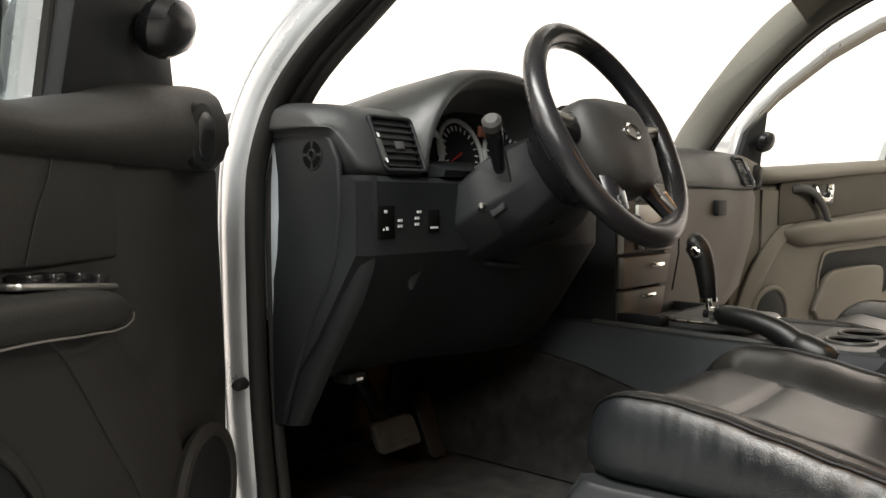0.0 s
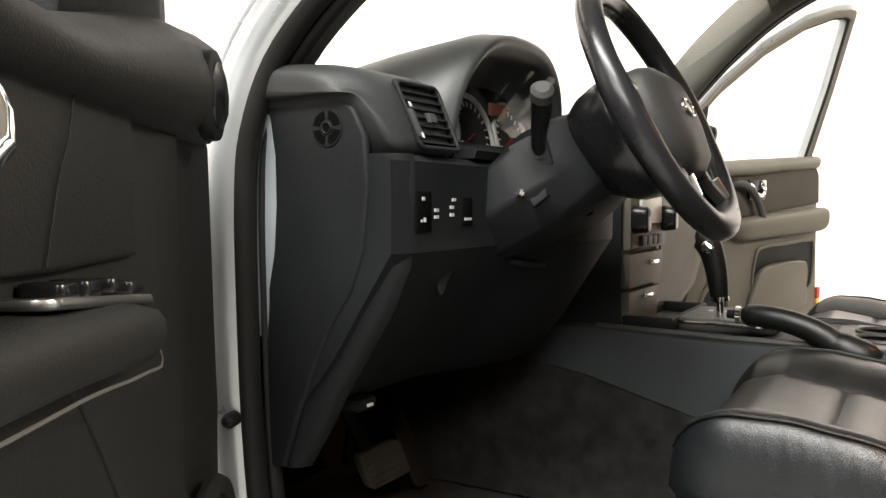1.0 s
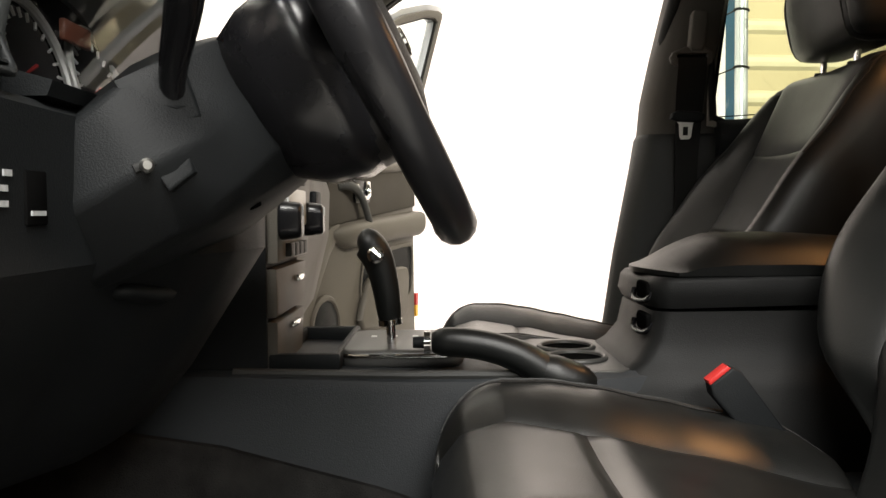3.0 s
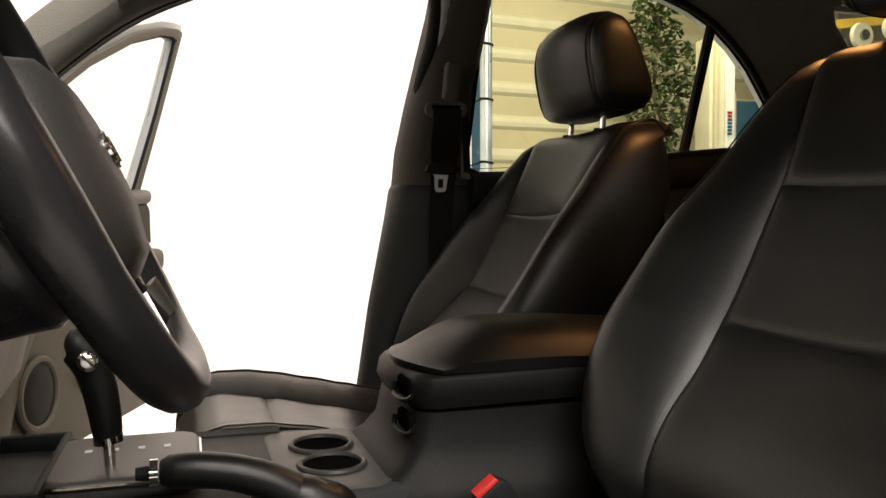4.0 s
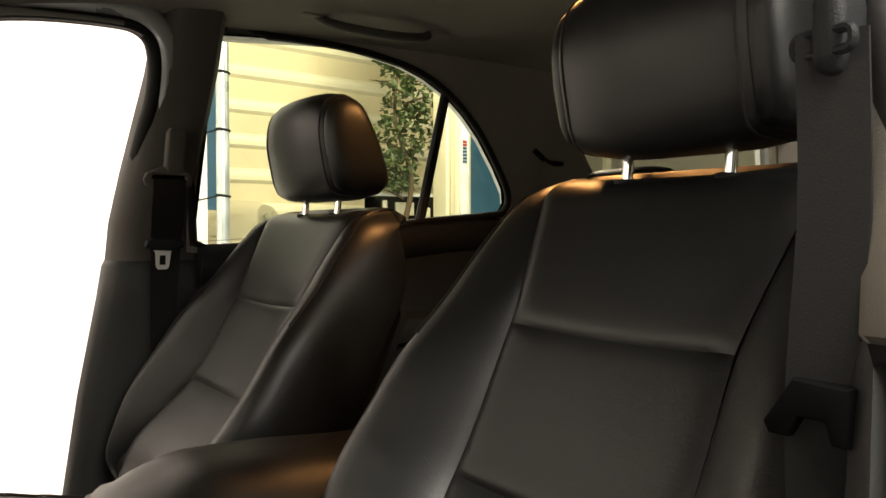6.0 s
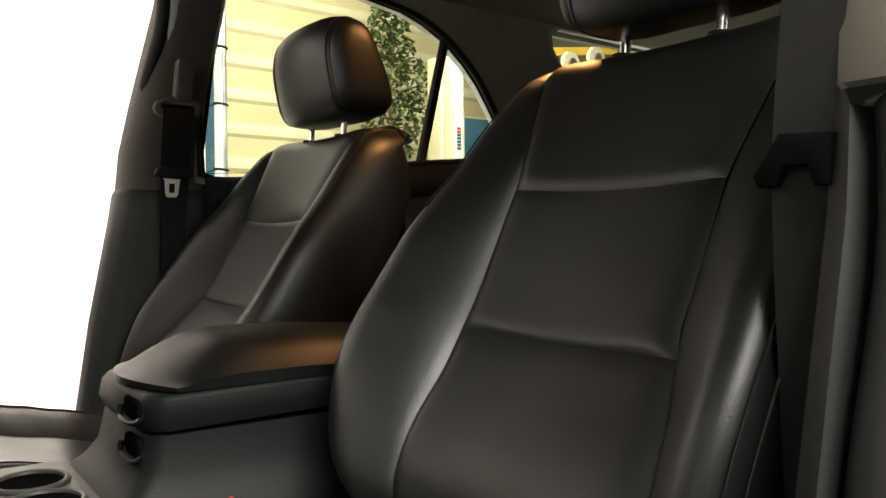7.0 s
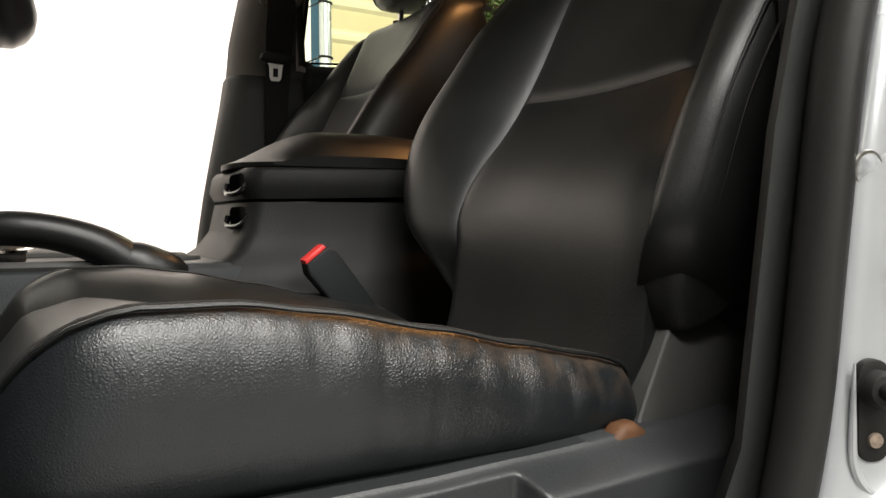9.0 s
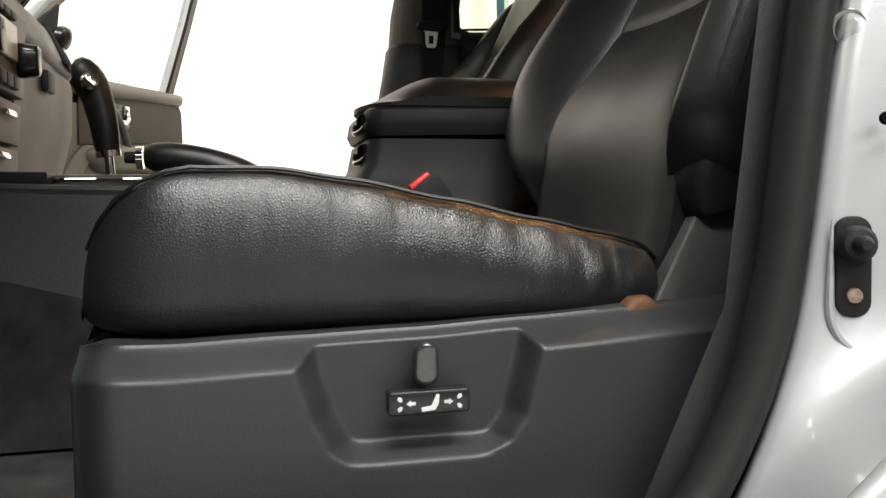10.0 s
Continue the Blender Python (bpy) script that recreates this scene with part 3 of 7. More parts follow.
# ---- seats ----
def seat(name, label, cx, dz, dzc, s):
    """A leather front seat; s: the side on which its outboard flank lies (-1 near side, 1 far side)."""
    seat_ob = thing(name, label, "car seat")
    SN, CS = math.sin(radians(27.7)), math.cos(radians(27.7))

    def bk(a, b, c):
        b += 0.026 * smooth(0.45, 0.62, b)
        return V(cx + a, -0.09 - b * SN + c * CS, 0.74 + dz + b * CS + c * SN)
    wi = [(-0.08, 0.075), (0.0, 0.080), (0.06, 0.090), (0.1, 0.108), (0.19, 0.122), (0.271, 0.135), (0.445, 0.143), (0.60, 0.172), (0.66, 0.178)]
    wo = [(-0.08, 0.160), (0.015, 0.190), (0.04, 0.235), (0.055, 0.260), (0.08, 0.274), (0.11, 0.279), (0.2, 0.281), (0.35, 0.272), (0.47, 0.256), (0.56, 0.242), (0.595, 0.230), (0.62, 0.212), (0.64, 0.190), (0.66, 0.17)]
    wi_out = [(-0.08, 0.222), (0.0, 0.224), (0.05, 0.218), (0.12, 0.203), (0.2, 0.182), (0.26, 0.160), (0.30, 0.148), (0.445, 0.143), (0.60, 0.172), (0.66, 0.178)]
    wo_in = [(-0.08, 0.110), (0.02, 0.122), (0.04, 0.145), (0.057, 0.176), (0.085, 0.222), (0.12, 0.250), (0.18, 0.270), (0.25, 0.278), (0.35, 0.272), (0.47, 0.256), (0.56, 0.242), (0.595, 0.230), (0.62, 0.212), (0.64, 0.190), (0.66, 0.17)]
    pr = [(-0.08, 0.03), (0.05, 0.062), (0.2, 0.082), (0.35, 0.066), (0.5, 0.03), (0.6, 0.002), (0.66, -0.03)]

    def bulge(b):
        """The padded swell across the lower back."""
        return 0.036 * math.exp(-((b - 0.115) / 0.105) ** 2)

    def top_drop(b):
        return max(-0.055, -0.09 * max(0, (b - 0.575) / 0.065) ** 2.2) if b > 0.575 else 0

    def panel(b0, b1, sag0, sag1):
        def fn(u, v):
            t = 2 * u - 1
            b = b0 + (b1 - b0) * v - (sag0 * (1 - v) + sag1 * v) * (1 - t * t)
            a = t * lerp(wi_out if t * s > 0 else wi, b0 + (b1 - b0) * v)
            puff = (1 - abs(t) ** 16) * (1 - 0.6 * abs(2 * v - 1) ** 14)
            c = 0.003 + 0.009 * puff + bulge(b) - 0.010 * (1 - t * t) + top_drop(b)
            return bk(a, b, c)
        return grid(fn, 30, 40, lambda p, u, v: p + V(0, -0.05 * CS, -0.05 * SN))
    part("backrest_panel", panel(-0.08, 0.271, 0.0, 0.002), LEATHER, seat_ob)
    part("backrest_panel", panel(0.271, 0.445, 0.002, 0.003), LEATHER, seat_ob)
    part("backrest_panel", panel(0.445, 0.635, 0.003, -0.006), LEATHER, seat_ob)
    for e in (-1, 1):
        rings, pipe, stitch, twin = [], [], [], []
        for k in range(25):
            b = -0.08 + 0.722 * k / 24
            i, o, p = (lerp(wi_out, b), lerp(wo, b), lerp(pr, b)) if e == s else (lerp(wi, b), lerp(wo_in, b), lerp(pr, b))
            i = min(i, o - 0.04 if b < 0.5 else i)
            back = -0.150 + 0.085 * smooth(0.50, 0.655, b) ** 1.5
            d = top_drop(b)
            g = bulge(b) - 0.003
            prof = [(i - 0.016, -0.014 + g + d), (i + 0.004, 0.011 + 0.06 * p + g + d), (i + 0.45 * (o - i), 0.010 + 0.60 * p + 0.5 * g + d), (o - 0.032, 0.002 + p + d),
                    (o - 0.010, p - 0.014 + d), (o, p - 0.05 + d * 0.8), (o - 0.004, (p + back) / 2 - 0.03 + 0.02 * smooth(0.5, 0.65, b)), (o - 0.022, back + 0.012), (i - 0.02, back), (i - 0.012, (back + d) / 2 - 0.01)]
            tuck = 0.06 * smooth(0.075, 0.0, b) if e != s else 0.09 * smooth(0.065, 0.0, b)
            rings.append([bk(e * a, b, c - tuck) for a, c in prof])
            if 0.38 < b < 0.625:
                twin.append(bk(e * (o - 0.021), b, p - 0.0045 + d - tuck))
            if 0.08 < b < 0.6:
                pipe.append(bk(e * (o - 0.008), b, p - 0.0125 + d))
                stitch.append(bk(e * (o - 0.003), b, p - 0.028 + d))
        part("backrest_bolster", loft(rings), LEATHER, seat_ob, sub=1, angle=180)
        for off in (0, 0.007):
            part("stitching", tube(spl([q - V(e * off, 0, 0) for q in twin], 30), 0.0011, 5), THREAD, seat_ob)
        if e == s:
            fade = [min(1, (k + 0.5) / 12) for k in range(40)]
            part("seam", tube(spl(pipe, 40), [0.0016 * f for f in fade], 6), LEATHER, seat_ob)
            part("seam", tube(spl(stitch, 40), [0.0012 * f for f in fade], 6), THREAD, seat_ob)
    shell = []
    for k in range(12):
        b = -0.05 + 0.665 * k / 11
        o = lerp(wo, b) - 0.03 - 0.03 * smooth(0.5, 0.62, b)
        c = -0.135 + 0.085 * smooth(0.50, 0.62, b)
        shell.append([bk(x, b, c + q) for x, q in ((-o, 0), (-o * 0.9, -0.028), (0, -0.04), (o * 0.9, -0.028), (o, 0), (0, 0.02))])
    part("backrest_shell", loft(shell), PLASTIC, seat_ob, "black moulded back shell")

    # cushion
    Z = dzc
    zin = [(-0.12, 0.690), (-0.06, 0.700), (0.1, 0.736), (0.2, 0.757), (0.29, 0.768), (0.335, 0.756), (0.365, 0.722), (0.375, 0.69)]
    zr = [(-0.10, 0.722), (-0.017, 0.747), (0.04, 0.759), (0.107, 0.774), (0.18, 0.789), (0.235, 0.797), (0.29, 0.797), (0.37, 0.788)]
    ci = [(-0.12, 0.105), (0.1, 0.116), (0.2, 0.122), (0.375, 0.15)]

    def cush_panel(y0, y1):
        def fn(u, v):
            t = 2 * u - 1
            y = y0 + (y1 - y0) * v
            puff = (1 - abs(t) ** 12) * (1 - abs(2 * v - 1) ** 18)
            a = t * lerp(ci, y)
            return V(cx + a, y, Z + lerp(zin, y) - 0.004 + 0.009 * puff + 0.012 * t * t * 0.4)
        return grid(fn, 20, 16, lambda p, u, v: p - V(0, 0, 0.03))
    part("cushion_panel", cush_panel(-0.12, 0.205), LEATHER_SHINY, seat_ob)
    part("cushion_panel", cush_panel(0.205, 0.372), LEATHER_SHINY, seat_ob)
    for e in (-1, 1):
        rings, pipe = [], []
        for k in range(164):
            # even steps along the side, then finer ones round the front end
            y = -0.082 + 0.372 * k / 137 if k < 137 else 0.29 + 0.079 * math.sin(math.pi / 2 * (k - 137) / 26)
            i, z0, z1 = lerp(ci, y), lerp(zin, y), lerp(zr, y)
            turn = math.sqrt(max(0.0, 1 - max(0.0, (y - 0.29) / 0.0792) ** 2.3)) * (1 - 0.35 * smooth(-0.045, -0.082, y) ** 2)
            o = lerp([(-0.10, 0.236), (0.05, 0.245), (0.29, 0.246)], y) - 0.072 * (1 - turn)
            z1 = 0.693 + (z1 - 0.693) * (0.12 + 0.88 * turn)
            z0 = min(z0, z1 - 0.004)
            low = 0.683 + 0.012 * (1 - turn)
            i = min(i, o - 0.05)
            prof = [(i, z0 - 0.006), (i + 0.012, z0 + 0.006), (i + 0.5 * (o - i), max(z0, z0 * 0.4 + z1 * 0.6) + 0.012), (o - 0.018, z1 + 0.001), (o - 0.006, z1 - 0.006),
                    (o + 0.003, z1 - 0.03), (o + 0.005, (z1 + low) / 2 - 0.01), (o, low + 0.004), (o - 0.02, low - 0.006), (i - 0.01, low - 0.006), (i - 0.01, z0 - 0.025)]
            # slanting creases: the lower the point, the further forward its fold
            for m, slant, amp in ((3, -0.004, 0.5), (4, 0.0, 0.8), (5, 0.012, 1.0), (6, 0.035, 0.5)):
                q = y - slant * (2 * smooth(0.03, 0.11, y) - 1)
                w = 0.0006 * math.sin(q * 170 + 1.4 * math.sin(q * 37)) * (0.35 + 0.65 * smooth(0.26, 0.0, q))
                for c0, wd, h in ((-0.055, 0.006, 0.0012), (-0.02, 0.005, -0.0016), (0.0, 0.006, 0.0024), (0.016, 0.005, -0.0018), (0.03, 0.005, 0.0012), (0.055, 0.006, -0.0012), (0.078, 0.006, -0.0016), (0.105, 0.006, 0.0012), (0.135, 0.006, -0.0013), (0.155, 0.007, 0.0012), (0.178, 0.006, -0.0017), (0.203, 0.007, 0.0013), (0.228, 0.007, -0.0016), (0.258, 0.008, 0.0008)):
                    w += h * math.exp(-((q - c0) / wd) ** 2)
                prof[m] = (prof[m][0] + w * amp, prof[m][1])
            rings.append([V(cx + e * a, y, Z + z) for a, z in prof])
            if k % 6 == 0 and k < 158:
                pipe.append(V(cx + e * (o - 0.010), y, Z + z1 - 0.0005))
        part("cushion_bolster", loft(rings), LEATHER_WORN_LIT if e == s else LEATHER_SHINY, seat_ob, "creased worn leather bolster", sub=1, angle=180)
        part("seam", tube(spl(pipe, 40), 0.0017, 6), LEATHER, seat_ob)
        for off in (0.010, 0.0155):
            part("stitching", tube(spl([p + V(-e * off, 0, 0.0010 - 0.05 * (off - 0.010)) for p in pipe], 60), 0.0009, 5), THREAD, seat_ob)
    part("cushion_front", rbox(cx - 0.2, cx + 0.2, 0.30, 0.362, Z + 0.655, Z + 0.70, 0.018, 3), LEATHER, seat_ob)
    part("seat_base", rbox(cx - 0.225, cx + 0.225, -0.18, 0.33, Z + 0.50, Z + 0.685, 0.01), PLASTIC, seat_ob, "black seat frame")

    # outboard flank cover with a sunk control panel
    xo = lambda d: cx + s * d
    crest = [(-0.14, 0.682), (-0.07, 0.678), (0.054, 0.671), (0.14, 0.667), (0.232, 0.665), (0.30, 0.663), (0.345, 0.664), (0.362, 0.660)]

    def flank_out(y, z):
        """How far the flank's skin stands out: an upright face, a shelf sloping in under the cushion, a scoop for the switches."""
        zc = lerp(crest, y)
        out = 0.290 - 0.034 * smooth(-0.004, 0.017, z - zc) - 0.035 * smooth(0.325, 0.366, y) ** 2 - 0.004 * smooth(0.62, 0.5, z)
        left = lerp([(0.59, 0.190), (0.60, 0.196), (0.61, 0.205), (0.633, 0.216), (0.664, 0.225), (0.69, 0.228)], z) - y
        right = y - lerp([(0.59, 0.098), (0.60, 0.090), (0.608, 0.076), (0.625, 0.065), (0.671, 0.054), (0.69, 0.052)], z)
        l, r, d = left / 0.019, right / 0.012, (z - 0.597) / 0.011
        m = -math.log(math.exp(-4 * l) + math.exp(-4 * r) + math.exp(-4 * d)) / 4
        return min(out, 0.290 - 0.025 * smooth(-0.05, 1.0, m))

    def flank_skin(u, v):
        y = 0.364 - 0.504 * u
        z = 0.50 + 0.2 * v if v < 0.7 else 0.64 + (lerp(crest, y) + 0.0165 - 0.64) * (v - 0.7) / 0.3
        return V(xo(flank_out(y, z)), y, z + Z)
    part("flank_cover", grid(flank_skin, 210, 100, lambda p, u, v: V(xo(0.222), p.y, p.z)), FLANK, seat_ob, "black plastic seat flank cover with a sunk switch scoop", angle=60)
    knob = prism(rounded(0.0175, 0.030, 0.0080), lambda u, v, d: V(xo(0.278 + d * (0.75 + 18 * max(0, v))), 0.137 + u * (1 - 9 * max(0, v)), Z + 0.663 + v), 0, 0.016, 0.004, 3)
    part("recline_switch", knob, SWITCH, seat_ob, "glossy black upright switch")
    bar = part("slide_switch", prism(rounded(0.056, 0.0165, 0.003), lambda u, v, d: V(xo(0.278 + d), 0.136 + u, Z + 0.6375 + v), 0, 0.014, 0.002, 2), GLOSS_BLACK, seat_ob,
               "black slide switch with white symbols")
    def sign(pts):
        part("symbol", prism(pts, lambda u, v, d: V(xo(0.2915 + d), 0.136 - u, Z + 0.6375 + v), 0, 0.0009), PRINT, bar)
    sign([(0.0045, 0.0055), (0.0065, 0.0050), (0.0058, -0.0010), (0.0035, -0.0050), (-0.0055, -0.0058), (-0.0060, -0.0030), (0.0010, -0.0020)])
    for e in (-1, 1):
        sign([(e * 0.0160, 0.0), (e * 0.0130, 0.0022), (e * 0.0130, 0.0010), (e * 0.0098, 0.0010), (e * 0.0098, -0.0010), (e * 0.0130, -0.0010), (e * 0.0130, -0.0022)])
        for f in (-1, 1):
            sign([(e * 0.0212, f * 0.0052), (e * 0.0222, f * 0.0030), (e * 0.0200, f * 0.0014), (e * 0.0186, f * 0.0020), (e * 0.0190, f * 0.0040)])
    # recliner cover and the roll under the outboard bolster
    hinge = [(-0.050, 0.686), (-0.058, 0.699), (-0.097, 0.763), (-0.110, 0.771), (-0.160, 0.782), (-0.185, 0.76), (-0.165, 0.70), (-0.135, 0.668), (-0.06, 0.668)]
    part("recliner_cover", prism(hinge, lambda u, v, d: V(xo(0.205 + d + 0.02 * smooth(0.72, 0.67, v)), u, Z + v), 0, 0.030, 0.003, 2), PLASTIC_GREY, seat_ob, "charcoal recliner cover")
    if s < 0:
        # added tab whose colour paints a spot of orange lamplight
        part("lamplit_tab", prism([(-0.016, 0.682), (-0.022, 0.691), (-0.030, 0.698), (-0.042, 0.699), (-0.052, 0.692), (-0.055, 0.684), (-0.050, 0.676), (-0.030, 0.674)], lambda u, v, d: V(xo(0.240 + d), u, Z + v), 0, 0.020, 0.006, 3), TAN, seat_ob, "tab coloured tan for orange lamplight")
    roll = [(-0.096, 0.754), (-0.088, 0.770), (-0.086, 0.790), (-0.092, 0.810), (-0.108, 0.824), (-0.15, 0.831), (-0.22, 0.826), (-0.245, 0.79), (-0.17, 0.776), (-0.115, 0.760)]
    ends = closed_curve([V(u, v, 0) for u, v in roll], 3)
    part("bolster_end", loft([[V(xo(0.168 + d), -0.165 + (p.x + 0.165) * k, Z + 0.79 + (p.y - 0.79) * k) for p in ends] for d, k in ((0, 0.94), (0.030, 0.985), (0.050, 1.0), (0.066, 0.985), (0.075, 0.94), (0.080, 0.86), (0.083, 0.72), (0.084, 0.5), (0.085, 0.2))]), BOX, seat_ob, sub=1, angle=180)

    # head restraint
    hx = cx + 0.003 if s < 0 else cx - 0.011
    head = part("head_restraint", *headrest_mesh(hx, -0.405, 1.411 + dz), seat_ob, "padded leather head restraint")
    for e in (-1, 1):
        part("side_panel", *headrest_side(hx, -0.405, 1.411 + dz, e), head)
        part("stitching", headrest_stitch(hx, -0.405, 1.411 + dz, e), THREAD, head)
        part("post", tube([V(hx + e * 0.066, -0.395, 1.25 + dz), V(hx + e * 0.066, -0.405, 1.36 + dz)], 0.0062, 12), CHROME, seat_ob, "chrome post")
        part("post_sleeve", tube([V(hx + e * 0.066, -0.392, 1.255 + dz), V(hx + e * 0.066, -0.396, 1.292 + dz)], [0.015, 0.013], 12), PLASTIC, seat_ob)
    return seat_ob


HEAD = [(0.040, -0.086), (0.056, -0.03), (0.063, 0.030), (0.052, 0.076), (0.022, 0.094), (-0.010, 0.082), (-0.036, 0.030), (-0.058, -0.03), (-0.066, -0.072), (-0.05, -0.092), (0.0, -0.096)]


def head_ring(x, y, z, scale, dy=0.0, tall=1.0):
    return closed_curve([V(x, y + dy + q * scale, z + r * (0.25 + 0.75 * scale) * tall) for q, r in HEAD], 3)


def headrest_mesh(x, y, z):
    rings = []
    for u in (-1, -0.97, -0.9, -0.8, -0.65, -0.4, 0, 0.4, 0.65, 0.8, 0.9, 0.97, 1):
        rings.append(head_ring(x + u * 0.119, y, z, 1.0 - 0.02 * abs(u) ** 3 - (0.030 if abs(u) == 1 else 0), 0.012 * (1 - u * u), 1 - 0.10 * max(0, (abs(u) - 0.5) / 0.5) ** 2))
    return loft(rings), LEATHER


def headrest_side(x, y, z, e):
    rings = [head_ring(x + e * (0.117 + d), y, z, k, 0, 0.90 - 3 * d * d / 0.03) for d, k in ((0.0, 0.930), (0.004, 0.950), (0.010, 0.938), (0.016, 0.90), (0.021, 0.835), (0.025, 0.74), (0.028, 0.58), (0.0295, 0.36), (0.030, 0.1))]
    return loft(rings), LEATHER


def headrest_stitch(x, y, z, e):
    return tube(head_ring(x + e * 0.110, y, z, 0.985, 0.002, 0.929), 0.0014, 6, closed=True)


seat("front_car_seat", "black leather driver's seat with power switches on its flank", -0.385, 0.0, 0.0, -1)
seat("front_car_seat", "black leather passenger seat with head restraint", 0.445, -0.026, 0.0, 1)


# ---- dashboard ----
DASH = thing("dashboard", "charcoal moulded dashboard with air vents and instrument hood", "dashboard")


def lip(x):
    """How far forward the dashboard's rear edge lies."""
    d = abs(x - CX)
    return 0.008 * smooth(0.60, 0.735, d) + 0.055 * smooth(0.775, 0.835, d)


def end_fall(x):
    return smooth(0.80, 0.835, abs(x - CX))


def build_upper():
    well = lambda x: smooth(-0.630, -0.612, x) * (1 - smooth(-0.264, -0.246, x))
    xs = [CX + u for u in (-0.822, -0.816, -0.808, -0.79, -0.765, -0.74, -0.70, -0.662, -0.655, -0.648, -0.640, -0.5, -0.34, -0.296, -0.288, -0.280, -0.272, 0, 0.3, 0.5, 0.62, 0.70, 0.74, 0.765, 0.79, 0.815, 0.825, 0.835)]
    rings = []
    for x in xs:
        e, y0 = end_fall(x), lip(x)
        prof = [(0.612, 1.078), (0.612, 1.088), (0.627, 1.125), (0.643, 1.160), (0.662, 1.177), (0.73, 1.187), (0.85, 1.186), (1.0, 1.17), (1.12, 1.13), (1.12, 1.03), (0.80, 1.03), (0.66, 1.06)]
        floor_z = 1.143 if abs(x - CX) > 0.807 else 0
        rings.append([V(x, y + y0 * (1 - smooth(0.8, 1.1, y)) + well(x) * max(0, 0.735 - y), max(floor_z, 1.11 + (z - 1.11) * (1 - 0.25 * e))) for y, z in prof])
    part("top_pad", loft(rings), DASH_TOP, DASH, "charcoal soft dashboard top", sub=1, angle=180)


build_upper()


def knee_y(x):
    return 0.0 - 0.062 * smooth(-0.52, -0.32, x)


def build_lower():
    # driver's knee panel
    xs = [-0.775, -0.77, -0.755, -0.73, -0.68, -0.6, -0.5, -0.42, -0.36, -0.30, -0.26, -0.235, -0.228]
    rings = []
    for x in xs:
        k = knee_y(x)
        e = smooth(-0.745, -0.775, x) + smooth(-0.245, -0.228, x)
        prof = [(0.622, 1.076), (0.609, 1.068), (0.608, 1.02), (0.609, 0.965), (0.622, 0.945), (0.645, 0.91), (0.69, 0.84), (0.735, 0.785), (0.765, 0.765), (0.86, 0.79), (0.90, 0.95), (0.90, 1.07)]
        rings.append([V(x, y + k + 0.012 * e, z) for y, z in prof])
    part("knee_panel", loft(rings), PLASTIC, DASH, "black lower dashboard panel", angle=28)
    # rounded cheek and the lid at the driver's end
    rings = []
    for z in (1.076, 1.068, 1.03, 0.99, 0.95, 0.90, 0.85, 0.80, 0.75, 0.70):
        f = lerp([(0.70, 0.15), (0.79, 0.095), (0.862, 0.053), (0.91, 0.022), (0.95, 0.005), (1.03, -0.001), (1.08, 0.001)], z)
        rings.append([V(-0.745, 0.609 + f, z), V(-0.756, 0.613 + f, z), V(-0.764, 0.622 + f, z), V(-0.770, 0.645 + f, z), V(-0.770, 0.80, z), V(-0.755, 0.80, z), V(-0.735, 0.66 + min(f, 0.1), z)])
    part("end_cheek", loft(rings), PLASTIC, DASH, angle=50)
    lid = [(0.80, 0.87), (0.794, 0.92), (0.788, 0.965), (0.784, 1.02), (0.785, 1.077), (0.792, 1.122), (0.80, 1.142), (0.72, 1.146), (0.69, 1.142), (0.668, 1.127), (0.652, 1.096), (0.648, 1.04), (0.656, 0.967), (0.675, 0.918), (0.697, 0.888), (0.722, 0.84), (0.75, 0.775), (0.775, 0.705), (0.80, 0.70)]
    part("end_lid", prism(lid, lambda u, v, d: V(-0.767 - d, u, v), 0, 0.012, 0.0055, 4), PLASTIC, DASH, "black dashboard end cover")
    part("body_strip", prism([(0.77, 0.86), (0.84, 0.86), (0.84, 1.145), (0.77, 1.145)], lambda u, v, d: V(-0.7725 - d, u, v), 0, 0.004), material("grey_primed_metal", (0.20, 0.22, 0.235), 0.5, vary=0.08), DASH, "grey painted metal behind the end cover")
    # the round demister vent on the lid: four dark slots round a hub
    vc = V(-0.7792, 0.704, 1.106)
    on = lambda r, a, d: vc + V(-d, r * math.cos(a), r * math.sin(a))
    vent = part("round_vent", tube([vc, vc + V(-0.0012, 0, 0)], [0.0215, 0.0212], 28), PLASTIC, DASH, "black round demister vent")
    for k in range(4):
        arc = [radians(9 + 90 * k + 72 * j / 8) for j in range(9)]
        slot = [on(0.0195, a, 0.0014) for a in arc] + [on(0.0095, a, 0.0014) for a in reversed(arc)]
        back = [p + V(0.0022, 0, 0) for p in slot]
        part("slot", loft([back, slot]), VOID, vent, "dark slot")
    part("hub", tube([on(0.0062, 2 * math.pi * k / 16, 0.0016) for k in range(16)], 0.0012, 6, closed=True), PLASTIC, vent)
    part("hub_core", tube([vc, vc + V(-0.0016, 0, 0)], 0.0052, 16), VOID, vent)
    # switches beside the column
    bank = part("switch_bank", rbox(-0.744, -0.712, 0.6068, 0.612, 0.988, 1.034, 0.0008), VOID, DASH, "black switch bank with white symbols")
    for x, z, w, h in ((-0.731, 1.026, 0.005, 0.004), (-0.735, 1.001, 0.002, 0.003), (-0.728, 1.002, 0.004, 0.005)):
        part("symbol", rbox(x - w / 2, x + w / 2, 0.6055, 0.607, z - h / 2, z + h / 2, 0), PRINT, bank)
    for x, z in ((-0.700, 1.013), (-0.700, 1.005), (-0.659, 1.025), (-0.664, 1.016), (-0.664, 1.007)):
        part("symbol", rbox(x - 0.0045, x + 0.0045, 0.6070, 0.6085, z - 0.0019, z + 0.0019, 0), PRINT, DASH)
